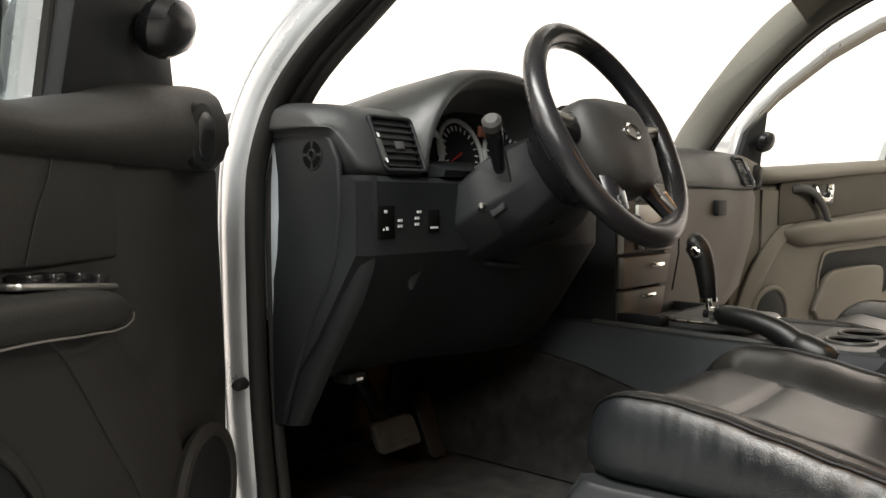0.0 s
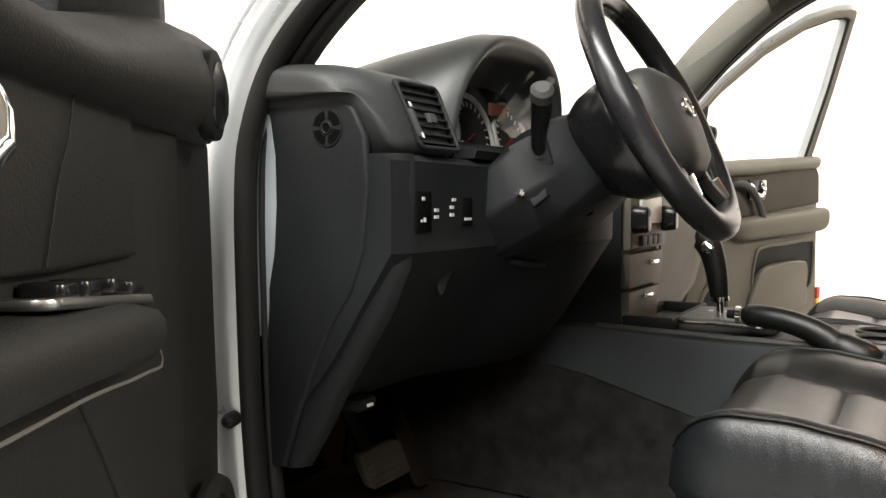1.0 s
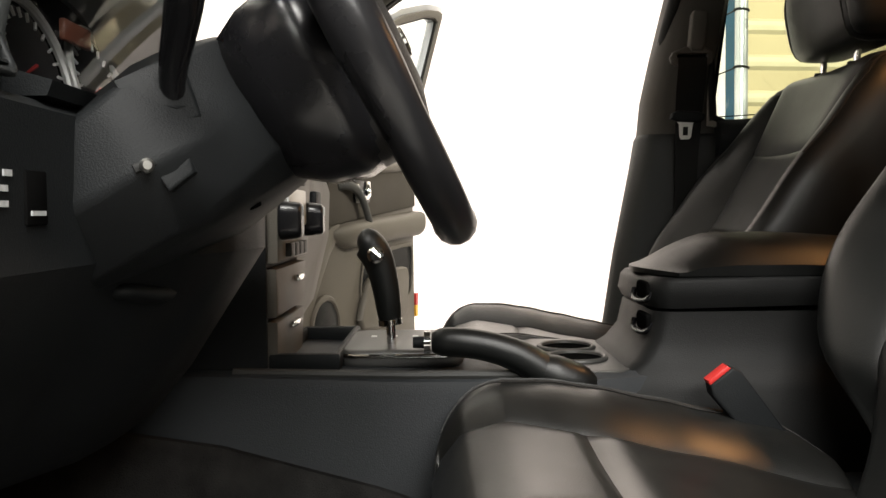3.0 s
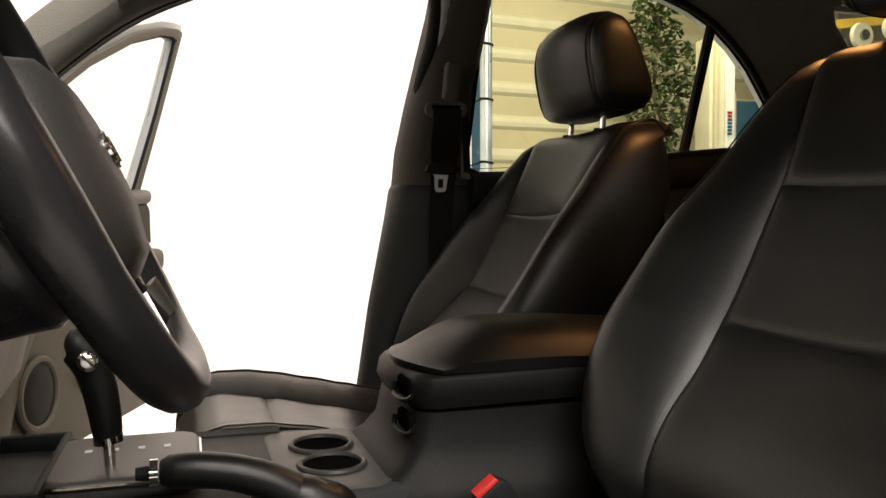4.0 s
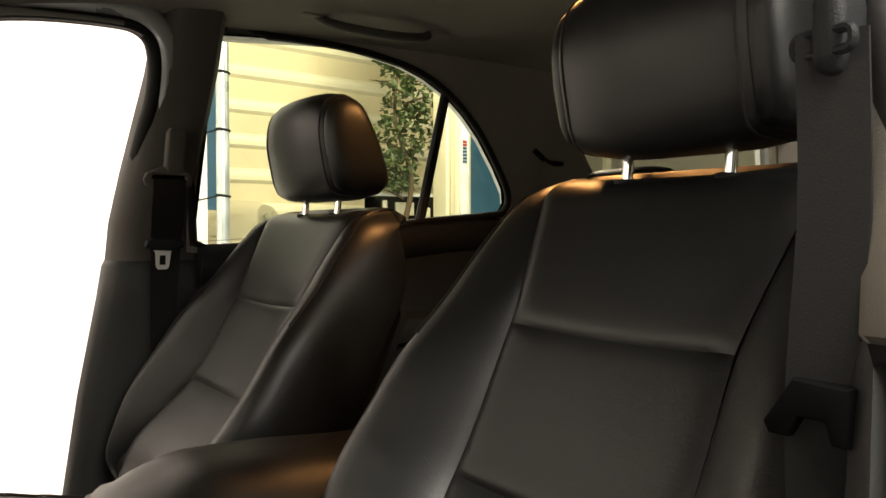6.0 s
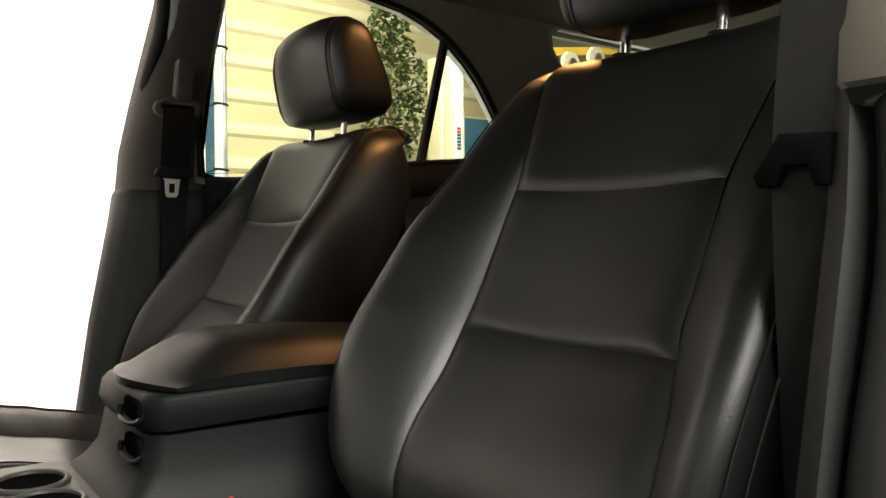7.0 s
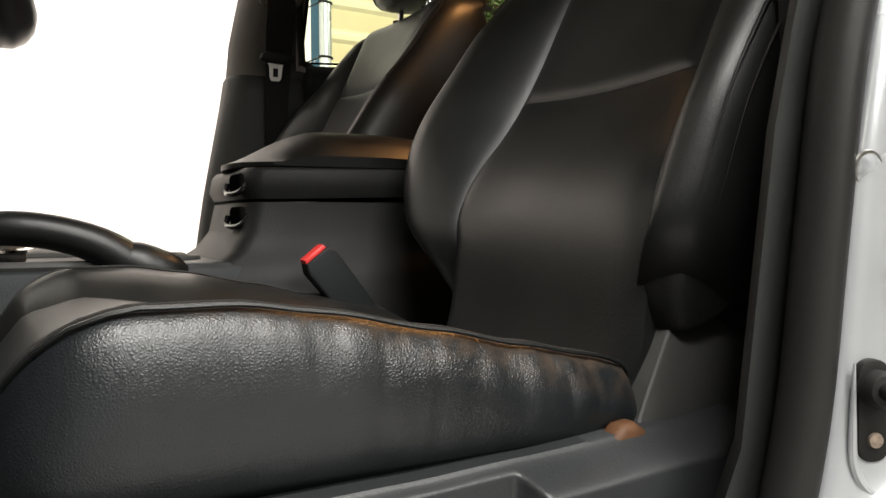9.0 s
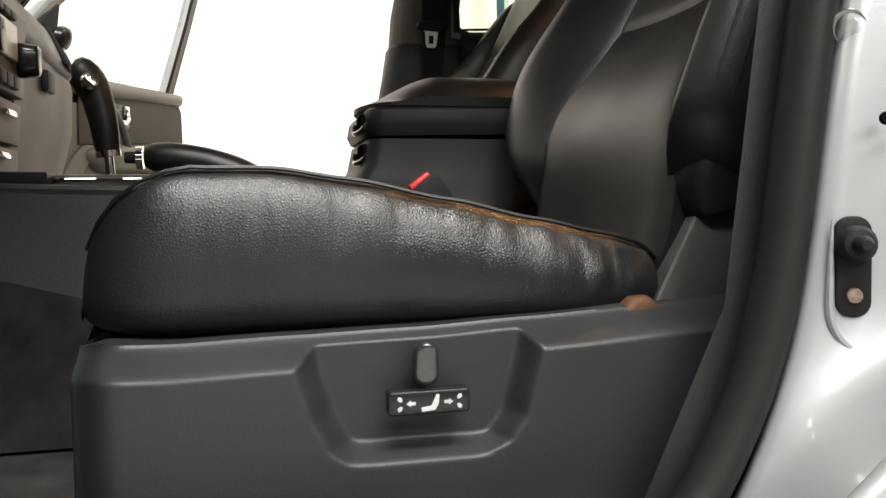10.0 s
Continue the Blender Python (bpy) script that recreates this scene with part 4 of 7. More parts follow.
    dim = part("dimmer", rbox(-0.640, -0.614, 0.6062, 0.612, 0.994, 1.028, 0.0015), VOID, DASH, "black dimmer wheel")
    part("symbol", rbox(-0.636, -0.619, 0.605, 0.6065, 1.000, 1.003, 0), PRINT, dim)
    part("bonnet_lever", rbox(-0.68, -0.64, 0.735, 0.775, 0.752, 0.770, 0.006), PLASTIC, DASH, "black bonnet release lever")
    part("lever_symbol", rbox(-0.664, -0.652, 0.7330, 0.7355, 0.758, 0.762, 0), WHITE, DASH)
    slot = prism(rounded(0.05, 0.014, 0.006), lambda u, v, d: V(-0.64 + u * 0.6, 0.634 + v * 0.4 - d, 0.93 + v + u * 0.7), 0, 0.004, 0.001)
    part("finger_pull", slot, PLASTIC, DASH)
    # right-hand lower body, glove box and centre stack
    stack = [(-0.11, 0.72), (0.05, 0.72), (0.078, 0.80), (0.122, 0.93), (0.155, 1.03), (0.165, 1.08), (-0.11, 1.08)]
    part("stack_panel", prism(stack, lambda u, v, d: V(u, 0.582 + 0.10 * max(0, 0.80 - v) + 0.4 * max(0, v - 1.05) + d, v), 0, 0.21, 0.004, 2), WARM_GREY, DASH, "charcoal centre console panel")
    part("centre_cheek", rbox(-0.117, -0.111, 0.578, 0.86, 0.70, 1.075, 0.002), PLASTIC, DASH, "black side of the centre panel")
    rings = []
    for x in (0.170, 0.180, 0.4, 0.7, 0.80, 0.845, 0.86):
        f = lip(x) * 0.8
        rings.append([V(x, y + f, z) for y, z in ((0.625, 1.076), (0.618, 1.05), (0.622, 0.95), (0.66, 0.80), (0.70, 0.74), (0.95, 0.72), (0.95, 1.076))])
    part("glove_box_body", loft(rings), WARM_GREY, DASH, "charcoal glove box front", bev=0.004)
    part("glove_box_line", tube([V(0.27, 0.617, 1.04), V(0.27, 0.617, 0.92), V(0.30, 0.645, 0.83)], 0.002, 6), PLASTIC, DASH)
    part("glove_box_latch", rbox(0.48, 0.54, 0.606, 0.620, 1.005, 1.045, 0.004), PLASTIC, DASH, "black glove box latch")
    for z0, z1, x0, x1, hx, hz in ((0.868, 0.930, 0.100, 0.120, 0.045, 0.910), (0.800, 0.862, 0.077, 0.098, 0.006, 0.849)):
        d = part("drawer", prism([(-0.098, z0), (x0, z0), (x1, z1), (-0.098, z1)], lambda u, v, w: V(u, 0.590 - w, v), 0, 0.022, 0.004, 2), WARM_GREY, DASH, "charcoal small drawer")
        part("pull", rbox(hx - 0.028, hx + 0.028, 0.560, 0.570, hz - 0.004, hz + 0.004, 0.002), CHROME, d, "chrome pull")
    radio = part("radio", prism([(-0.104, 0.938), (0.120, 0.938), (0.150, 1.062), (-0.104, 1.062)], lambda u, v, w: V(u, 0.59 - w, v), 0, 0.026, 0.005, 2), WARM_GREY, DASH, "charcoal radio and climate unit")
    for x in (-0.088, 0.098):
        pod = part("knob", prism(rounded(0.036, 0.052, 0.016), lambda u, v, w: V(x + u * (1 - 6 * w), 0.566 - w, 0.992 + v * (1 - 5 * w)), 0, 0.030, 0.005, 3), GLOSS_BLACK, radio, "black rotary knob")
        part("pointer", rbox(x - 0.0015, x + 0.0015, 0.5345, 0.5375, 0.998, 1.010, 0), PRINT, pod)
    part("display", rbox(-0.060, 0.066, 0.557, 0.566, 0.984, 1.034, 0.003), material("pale_display", (0.50, 0.51, 0.48), 0.3), radio, "pale lit display")
    for k in range(4):
        part("key_button", rbox(-0.060 + k * 0.033, -0.032 + k * 0.033, 0.556, 0.566, 0.944, 0.962, 0.002), PLASTIC_GREY, radio)
        part("key_button", rbox(-0.060 + k * 0.033, -0.032 + k * 0.033, 0.557, 0.566, 1.041, 1.052, 0.002), PLASTIC_GREY, radio)


build_lower()


def side_vent(s):
    """A slatted air vent let into the dashboard's face."""
    vent = thing("air_vent", "black slatted dashboard air vent", "air vent", group="dashboard vents")
    def at(u, v, d):
        """The vent leans outwards and widens towards its top."""
        f = (v + 0.034) / 0.07
        x = (0.710 if s < 0 else 0.682) - 0.0005 * f + s * u * (0.036 + 0.002 * f) / 0.046
        x = CX + s * x
        return V(x, 0.610 + 0.46 * (v + 0.036) + lip(x) - d, 1.124 + v)
    frame_o, frame_i = rounded(0.108, 0.084, 0.010), rounded(0.096, 0.072, 0.006)
    part("vent_frame", prism(frame_o, at, -0.004, 0.005, 0.003, 3, [frame_i]), PLASTIC, vent, "charcoal vent frame")
    part("vent_throat", prism(frame_i, at, -0.006, -0.003), VOID, vent)
    for k in range(7):
        v = -0.0335 + 0.0100 * k
        part("slat", prism([(-0.048, v), (0.048, v), (0.048, v + 0.0020), (-0.048, v + 0.0020)], at, -0.003, 0.0030), PLASTIC, vent)
    part("slider", prism([(-0.010, -0.008), (0.006, -0.008), (0.006, 0.003), (-0.010, 0.003)], at, 0.003, 0.010, 0.001), PLASTIC_GREY, vent)
    part("thumb_wheel", prism(rounded(0.008, 0.034, 0.003), lambda u, v, d: at(s * 0.052 + u, v - 0.012, d), 0.004, 0.010, 0.001), PLASTIC_GREY, vent)
    for v in (0.010, -0.026):
        part("mark", prism(rounded(0.004, 0.006, 0.001), lambda u, w, d: at(s * 0.053 + u, w + v, d), 0.0095, 0.0112), PRINT, vent)


side_vent(-1)
side_vent(1)


def build_cluster():
    hood = thing("instrument_cluster", "hooded instrument cluster with round dials", "instrument cluster")
    xc = -0.427
    def arch(y, rx, rz, z0, n=25):
        out = []
        for k in range(n):
            a = math.pi * k / (n - 1)
            c, s_ = math.cos(a), math.sin(a)
            out.append(V(xc - rx * math.copysign(abs(c) ** 0.75, c), y + 0.025 * (1 - s_), z0 + rz * s_ ** 0.85))
        return out
    rows = [arch(0.69, 0.145, 0.108, 1.085), arch(0.655, 0.160, 0.132, 1.085), arch(0.622, 0.169, 0.156, 1.085), arch(0.616, 0.175, 0.164, 1.085), arch(0.620, 0.183, 0.171, 1.085),
            arch(0.655, 0.200, 0.176, 1.085), arch(0.74, 0.245, 0.158, 1.085), arch(0.86, 0.31, 0.120, 1.085), arch(0.98, 0.36, 0.08, 1.085)]
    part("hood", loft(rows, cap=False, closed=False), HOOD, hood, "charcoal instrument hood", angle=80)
    bm = bmesh.new()
    bm.faces.new([bm.verts.new(p) for p in arch(0.698, 0.160, 0.120, 1.075)])
    part("dial_plate", bm, VOID, hood, "black dial plate")
    part("lower_bezel", loft([[V(x, 0.612 + 0.0, 1.078), V(x, 0.608, 1.088), V(x, 0.672, 1.106), V(x, 0.69, 1.106), V(x, 0.69, 1.078)] for x in (xc - 0.172, xc + 0.172)]), PLASTIC, hood)
    grey_face = material("grey_dial_face", (0.016, 0.016, 0.018), 0.5, spec=0.2)
    for dx, r, cz, ticks in ((-0.116, 0.030, 1.130, 7), (-0.036, 0.056, 1.122, 17), (0.088, 0.056, 1.122, 17)):
        c = V(xc + dx, 0.692, cz)
        ring = [c + V(r * math.cos(a), 0.25 * r * math.sin(a) - 0.006, r * math.sin(a)) for a in [2 * math.pi * k / 40 for k in range(40)]]
        dial = part("dial", tube(ring, 0.0042, 8, closed=True), TONGUE, hood, "silver ringed round dial")
        part("dial_face", disc(c + V(0, 0.002, 0), V(0, -1, 0.25), r * 0.97, 0.003, 30), grey_face, dial)
        for k in range(ticks):
            a = radians(215 - 250 * k / (ticks - 1))
            p, q = r * 0.70, r * 0.84
            part("tick", tube([c + V(p * math.cos(a), 0.25 * p * math.sin(a) - 0.005, p * math.sin(a)), c + V(q * math.cos(a), 0.25 * q * math.sin(a) - 0.005, q * math.sin(a))], 0.0014, 5), WHITE, dial)
        part("needle", tube([c + V(0, -0.007, 0), c + V(-r * 0.6, -0.009, -r * 0.3)], [0.0018, 0.0008], 6), RED, dial)
    part("trip_display", rbox(xc + 0.010, xc + 0.064, 0.682, 0.688, 1.153, 1.172, 0.002), material("dim_orange_display", (0.30, 0.10, 0.06), 0.5), hood, "dim orange trip display")
    lens = grid(lambda u, v: V(xc + (u - 0.5) * (0.325 - 0.09 * v * v), 0.678 - 0.048 * v - 0.012 * (u - 0.5), 1.092 + 0.125 * v), 12, 8)
    cover = part("lens", lens, LENS, hood, "clear dial cover")
    cover.data.flip_normals()
    cover.visible_shadow = False


build_cluster()


# ---- steering column, wheel, stalks ----
AX = V(0, -math.cos(radians(27)), math.sin(radians(27)))
WC = V(-0.425, 0.425, 1.145)
UPW = V(0, math.sin(radians(27)), math.cos(radians(27)))


def wh(a, b, c):
    """A place on the wheel: a to the right, b up its face, c towards the driver."""
    return WC + V(a, 0, 0) + UPW * b + AX * c


def build_wheel():
    wheel = thing("steering_wheel", "black leather four-spoke steering wheel with plain badge", "steering wheel")
    R = 0.1735
    rim = [wh(R * math.cos(t), R * math.sin(t), 0) for t in [2 * math.pi * k / 72 for k in range(72)]]
    rad = [0.0175 + 0.0025 * max(0, math.cos(4 * (2 * math.pi * k / 72) - 0.6)) for k in range(72)]
    part("rim", tube(rim, rad, 14, closed=True), material("smooth_black_leather_rim", (0.012, 0.012, 0.013), 0.30, spec=0.35, grain=0.04, grain_scale=500), wheel, "smooth black leather rim")
    hub = [(0.0, 0.052), (0.062, 0.050), (0.092, 0.036), (0.100, -0.008), (0.086, -0.060), (0.052, -0.096), (0.0, -0.102), (-0.052, -0.096), (-0.086, -0.060), (-0.100, -0.008), (-0.092, 0.036), (-0.062, 0.050)]
    rings = []
    for k, c in ((0.9, -0.055), (1.0, -0.03), (1.0, -0.005), (0.96, 0.010), (0.85, 0.022), (0.55, 0.030), (0.1, 0.033)):
        rings.append([wh(p.x * k, p.y * k, c) for p in closed_curve([V(a, b, 0) for a, b in hub], 3)])
    part("airbag_cover", loft(rings), AIRBAG, wheel, "charcoal airbag cover")
    rings = []
    for k, c in ((0.62, -0.105), (0.80, -0.100), (0.98, -0.075), (1.06, -0.045), (1.02, -0.02)):
        rings.append([wh(p.x * k, p.y * k + 0.004, c) for p in closed_curve([V(a, b, 0) for a, b in hub], 3)])
    part("hub_back", loft(rings), GLOSS_BLACK, wheel, "black wheel hub back cover", angle=180)
    ring = [wh(0.022 * math.cos(t), -0.016 + 0.012 * math.sin(t), 0.033) for t in [2 * math.pi * k / 28 for k in range(28)]]
    badge = part("badge", tube(ring, 0.0022, 6, closed=True), CHROME, wheel, "chrome oval badge")
    part("badge_field", disc(wh(0, -0.016, 0.029), AX, 0.012, 0.004, 20), STEEL, badge)
    for a0, b0, a1, b1 in ((0.075, 0.005, 0.168, 0.012), (-0.075, 0.005, -0.168, 0.012), (0.05, -0.075, 0.085, -0.150), (-0.05, -0.075, -0.085, -0.150)):
        d = V(a1 - a0, b1 - b0, 0).normalized()
        q = V(-d.y, d.x, 0)
        rings = []
        for t, w, c, h in ((0, 0.030, -0.008, 0.014), (0.5, 0.021, -0.006, 0.011), (1, 0.018, 0.0, 0.010)):
            p = V(a0 + (a1 - a0) * t, b0 + (b1 - b0) * t, 0)
            rings.append([wh(p.x + q.x * w * math.cos(k * math.pi / 5), p.y + q.y * w * math.cos(k * math.pi / 5), c + h * math.sin(k * math.pi / 5)) for k in range(10)])
        spoke = part("spoke", loft(rings), GLOSS_BLACK, wheel, "black spoke")
        p = V(a0 + (a1 - a0) * 0.45, b0 + (b1 - b0) * 0.45, 0)
        part("spoke_trim", tube([wh(p.x, p.y, 0.0075), wh(a1 - d.x * 0.015, b1 - d.y * 0.015, 0.0115)], [0.008, 0.004], 10, flat=0.35), STEEL, spoke, "satin silver trim")


build_wheel()


def build_column():
    col = thing("steering_column", "black steering column shroud with stalks", "steering column")
    down = V(0, math.cos(radians(27)), -math.sin(radians(27)))
    up = V(0, math.sin(radians(27)), math.cos(radians(27)))
    base = V(-0.425, 0.50, 1.085)

    def on(t, a, b):
        """A place on the shroud: t down the column, a to the side, b up."""
        return base + down * t + V(a, 0, 0) + up * b
    # the shroud flares from the wheel towards the dashboard, with a sharp lower edge on each side
    sections = [(-0.004, [(0, -0.050), (0.030, -0.048), (0.062, -0.034), (0.070, 0.0), (0.066, 0.050), (0.045, 0.058), (0, 0.060)]),
                (0.004, [(0, -0.060), (0.036, -0.058), (0.072, -0.040), (0.080, 0.0), (0.076, 0.057), (0.05, 0.066), (0, 0.068)]),
                (0.040, [(0, -0.064), (0.058, -0.063), (0.090, -0.053), (0.116, -0.015), (0.112, 0.050), (0.07, 0.070), (0, 0.073)]),
                (0.070, [(0, -0.067), (0.072, -0.067), (0.101, -0.061), (0.142, -0.020), (0.134, 0.042), (0.08, 0.068), (0, 0.072)]),
                (0.090, [(0, -0.069), (0.078, -0.069), (0.106, -0.065), (0.150, -0.022), (0.142, 0.036), (0.08, 0.064), (0, 0.068)]),
                (0.130, [(0, -0.071), (0.080, -0.071), (0.108, -0.067), (0.152, -0.024), (0.144, 0.030), (0.08, 0.058), (0, 0.062)]),
                (0.180, [(0, -0.071), (0.080, -0.071), (0.106, -0.067), (0.145, -0.024), (0.138, 0.026), (0.08, 0.050), (0, 0.054)])]
    rings = []
    for t, half in sections:
        ring = [on(t, -a, b) for a, b in half] + [on(t, a, b) for a, b in reversed(half[1:-1])]
        rings.append(ring)
    part("shroud", loft(rings), PLASTIC, col, "black moulded column shroud", bev=0.005, angle=50, segs=3)
    part("key_recess", tube([on(0.046, -0.030, -0.0625), on(0.046, -0.030, -0.0660)], [0.006, 0.005], 14), VOID, col, "dark screw hole")
    # raised plate round the stalk and a small square cover below it
    def flank(u, v, d):
        return on(0.050 + u, -0.117 - 0.62 * (u - 0.0) - d, v)
    part("stalk_plate", prism([(-0.022, 0.052), (0.022, 0.046), (0.020, 0.006), (-0.016, 0.002)], flank, -0.006, 0.0045, 0.002), PLASTIC, col, "black stalk plate")
    part("square_cover", prism([(0.000, -0.012), (0.026, -0.010), (0.024, -0.040), (0.004, -0.034)], flank, -0.010, 0.004, 0.002), PLASTIC, col)
    part("fastener", tube([V(-0.555, 0.566, 1.033), V(-0.578, 0.556, 1.0335), V(-0.580, 0.555, 1.0335)], [0.005, 0.005, 0.003], 14), STEEL, col, "small bright fastener")
    part("fastener_tab", prism([(0.020, -0.014), (0.034, -0.014), (0.034, -0.021), (0.020, -0.021)], flank, 0.0, 0.012, 0.002), RUBBER, col)
    st = part("stalk", tube(spl([(-0.535, 0.552, 1.085), (-0.552, 0.545, 1.105), (-0.575, 0.532, 1.128), (-0.603, 0.518, 1.152)], 12),
                            [0.009, 0.009, 0.0095, 0.010, 0.0105, 0.011, 0.0115, 0.012, 0.0125, 0.013, 0.013, 0.011], 14), GLOSS_BLACK, col, "black light stalk")
    part("stalk_tip", tube([V(-0.598, 0.521, 1.148), V(-0.607, 0.516, 1.156), V(-0.611, 0.514, 1.159)], [0.0145, 0.0145, 0.009], 16), PLASTIC_GREY, st, "grey stalk end")
    part("stalk_boot", tube([V(-0.52, 0.56, 1.075), V(-0.538, 0.55, 1.088)], [0.024, 0.014], 14), PLASTIC, st)
    part("stalk", tube(spl([(-0.31, 0.552, 1.085), (-0.29, 0.54, 1.11), (-0.25, 0.52, 1.145)], 8), 0.010, 12), GLOSS_BLACK, col, "black wiper stalk")
    rings = []
    for k in range(11):
        x = -0.488 + 0.162 * k / 10
        e = math.sin(math.pi * k / 10)
        rings.append([V(x, 0.618 - 0.006 * e, 0.948 - 0.004 * e), V(x, 0.606 - 0.012 * e, 0.944 - 0.006 * e), V(x, 0.604 - 0.012 * e, 0.938 - 0.014 * e), V(x, 0.622, 0.932 - 0.014 * e), V(x, 0.635, 0.940)])
    part("tilt_lever", loft(rings), PLASTIC, col, "black lip under the column", sub=1, angle=180)


build_column()


def build_pedals():
    ped = thing("pedals", "black brake and accelerator pedals on hanging arms", "pedals")
    part("brake_arm", tube(spl([(-0.52, 1.0, 0.86), (-0.50, 0.92, 0.74), (-0.44, 0.90, 0.62)], 12), 0.012, 8, flat=1.6), PLASTIC, ped)
    part("brake_pad", prism(rounded(0.115, 0.062, 0.012), lambda u, v, d: V(-0.425 + u, 0.885 + 0.45 * v - d, 0.595 + 0.85 * v), 0, 0.016, 0.004), DUSTY, ped, "dusty ribbed rubber brake pad")
    for k in range(5):
        v = -0.024 + 0.012 * k
        part("rib", prism([(-0.045, v - 0.002), (0.045, v - 0.002), (0.045, v + 0.002), (-0.045, v + 0.002)], lambda u, w, d: V(-0.425 + u, 0.885 + 0.45 * w - d, 0.595 + 0.85 * w), 0.015, 0.019), DUSTY, ped)
    part("accelerator", prism(rounded(0.05, 0.15, 0.012), lambda u, v, d: V(-0.275 + u + v * 0.12, 0.93 + 0.5 * v - d, 0.575 + 0.8 * v), 0, 0.012, 0.003), RUBBER, ped, "long rubber accelerator pedal")
    part("accelerator_edge", tube([V(-0.262, 0.89, 0.51), V(-0.244, 0.96, 0.62)], 0.003, 6), STEEL, ped)


build_pedals()


# ---- centre console, gear lever, parking brake ----
def build_console():
    con = thing("centre_console", "charcoal centre console with armrest box and cup holders", "console")
    rings = []
    for y in (1.1, 0.66, 0.60, 0.5, 0.4, 0.3, 0.2, 0.12, 0.05, -0.05, -0.28):
        w = lerp([(-0.3, 0.115), (0.05, 0.125), (0.2, 0.160), (0.6, 0.165)], y)
        z = lerp([(-0.3, 0.80), (0.12, 0.795), (0.4, 0.796), (0.66, 0.806)], y)
        rings.append([V(CX - w - 0.035, y, 0.50), V(CX - w - 0.012, y, 0.60), V(CX - w, y, z - 0.022), V(CX - w + 0.004, y, z - 0.006), V(CX - w + 0.014, y, z),
                      V(CX + w - 0.014, y, z), V(CX + w - 0.004, y, z - 0.006), V(CX + w, y, z - 0.022), V(CX + w + 0.012, y, 0.60), V(CX + w + 0.035, y, 0.50)])
    part("body", loft(rings), CONSOLE, con, "black console body", angle=35)
    rings = []
    for y in (0.16, 0.30, 0.44, 0.63, 0.78, 1.0, 1.11):
        z = lerp([(0.16, 0.57), (0.44, 0.665), (0.63, 0.717), (0.78, 0.74), (1.1, 0.76)], y)
        rings.append([V(CX - 0.12, y, z - 0.004), V(CX - 0.183, y, z), V(CX - 0.190, y, z - 0.01), V(CX - 0.21, y, z - 0.09 if z > 0.63 else 0.54), V(CX - 0.25, y, 0.505), V(CX - 0.12, y, 0.505)])
    part("tunnel_carpet", loft(rings), CARPET, con, "black carpet along the tunnel", angle=50)
    part("top_rail", tube([V(CX - 0.152, 0.62, 0.803), V(CX - 0.150, 0.4, 0.797), V(CX - 0.148, 0.22, 0.796)], 0.006, 8), PLASTIC_GREY, con)
    part("top_rail", tube([V(CX + 0.152, 0.62, 0.803), V(CX + 0.150, 0.4, 0.797), V(CX + 0.148, 0.22, 0.796)], 0.006, 8), PLASTIC_GREY, con)
    # open tray in front of the lever
    part("tray_wall", prism([(-0.13, 0.49), (0.13, 0.49), (0.13, 0.58), (-0.13, 0.58)], lambda u, v, d: V(CX + u, v, d), 0.798, 0.822, 0.004, 2, [[(-0.118, 0.50), (0.118, 0.50), (0.118, 0.572), (-0.118, 0.572)]]), PLASTIC, con)
    plate = part("gear_plate", prism(rounded(0.20, 0.17, 0.03), lambda u, v, d: V(CX + 0.0 + u, 0.415 + v, d), 0.795, 0.820, 0.010, 4), GEAR, con, "satin grey gear surround")
    part("gear_surround", tube([V(CX + u, 0.415 + v, 0.812) for u, v in rounded(0.198, 0.168, 0.029)], 0.003, 6, closed=True), CHROME, plate, "chrome trim ring")
    for k in range(4):
        part("gear_mark", rbox(CX + 0.018, CX + 0.028, 0.455 - k * 0.03, 0.463 - k * 0.03, 0.8195, 0.8210, 0), WHITE, plate)
    # cup holders
    for x in (-0.04, 0.05):
        ringp = [V(CX + x + 0.04 * math.cos(t), 0.175 + 0.04 * math.sin(t), 0.798) for t in [2 * math.pi * k / 32 for k in range(32)]]
        cup = part("cup_holder", tube(ringp, 0.004, 8, closed=True), TRAY, con, "round cup holder")
        part("cup_floor", disc(V(CX + x, 0.175, 0.7955), V(0, 0, 1), 0.039, 0.002, 28), VOID, cup)
    part("cup_tray", prism(rounded(0.27, 0.13, 0.03), lambda u, v, d: V(CX + u, 0.18 + v, d), 0.792, 0.7965, 0.001), TRAY, con, "grey satin cup holder tray")
    # armrest box
    # lowest rings are added to cover the console side with dark seat shade
    rings = []
    for z, f, w in ((0.56, 0.150, 0.165), (0.70, 0.148, 0.150), (0.77, 0.140, 0.140), (0.792, 0.128, 0.131), (0.806, 0.108, 0.122), (0.83, 0.090, 0.114), (0.868, 0.082, 0.110)):
        rings.append([V(CX + a, b, z) for a, b in ((-w, -0.27), (-w, f - 0.02), (-w + 0.006, f - 0.006), (-w + 0.02, f), (w - 0.02, f), (w - 0.006, f - 0.006), (w, f - 0.02), (w, -0.27))])
    part("armrest_box", loft(rings), BOX, con, "black armrest box with a dark skirt for seat shade", angle=60)
    w = 0.110
    rings = []
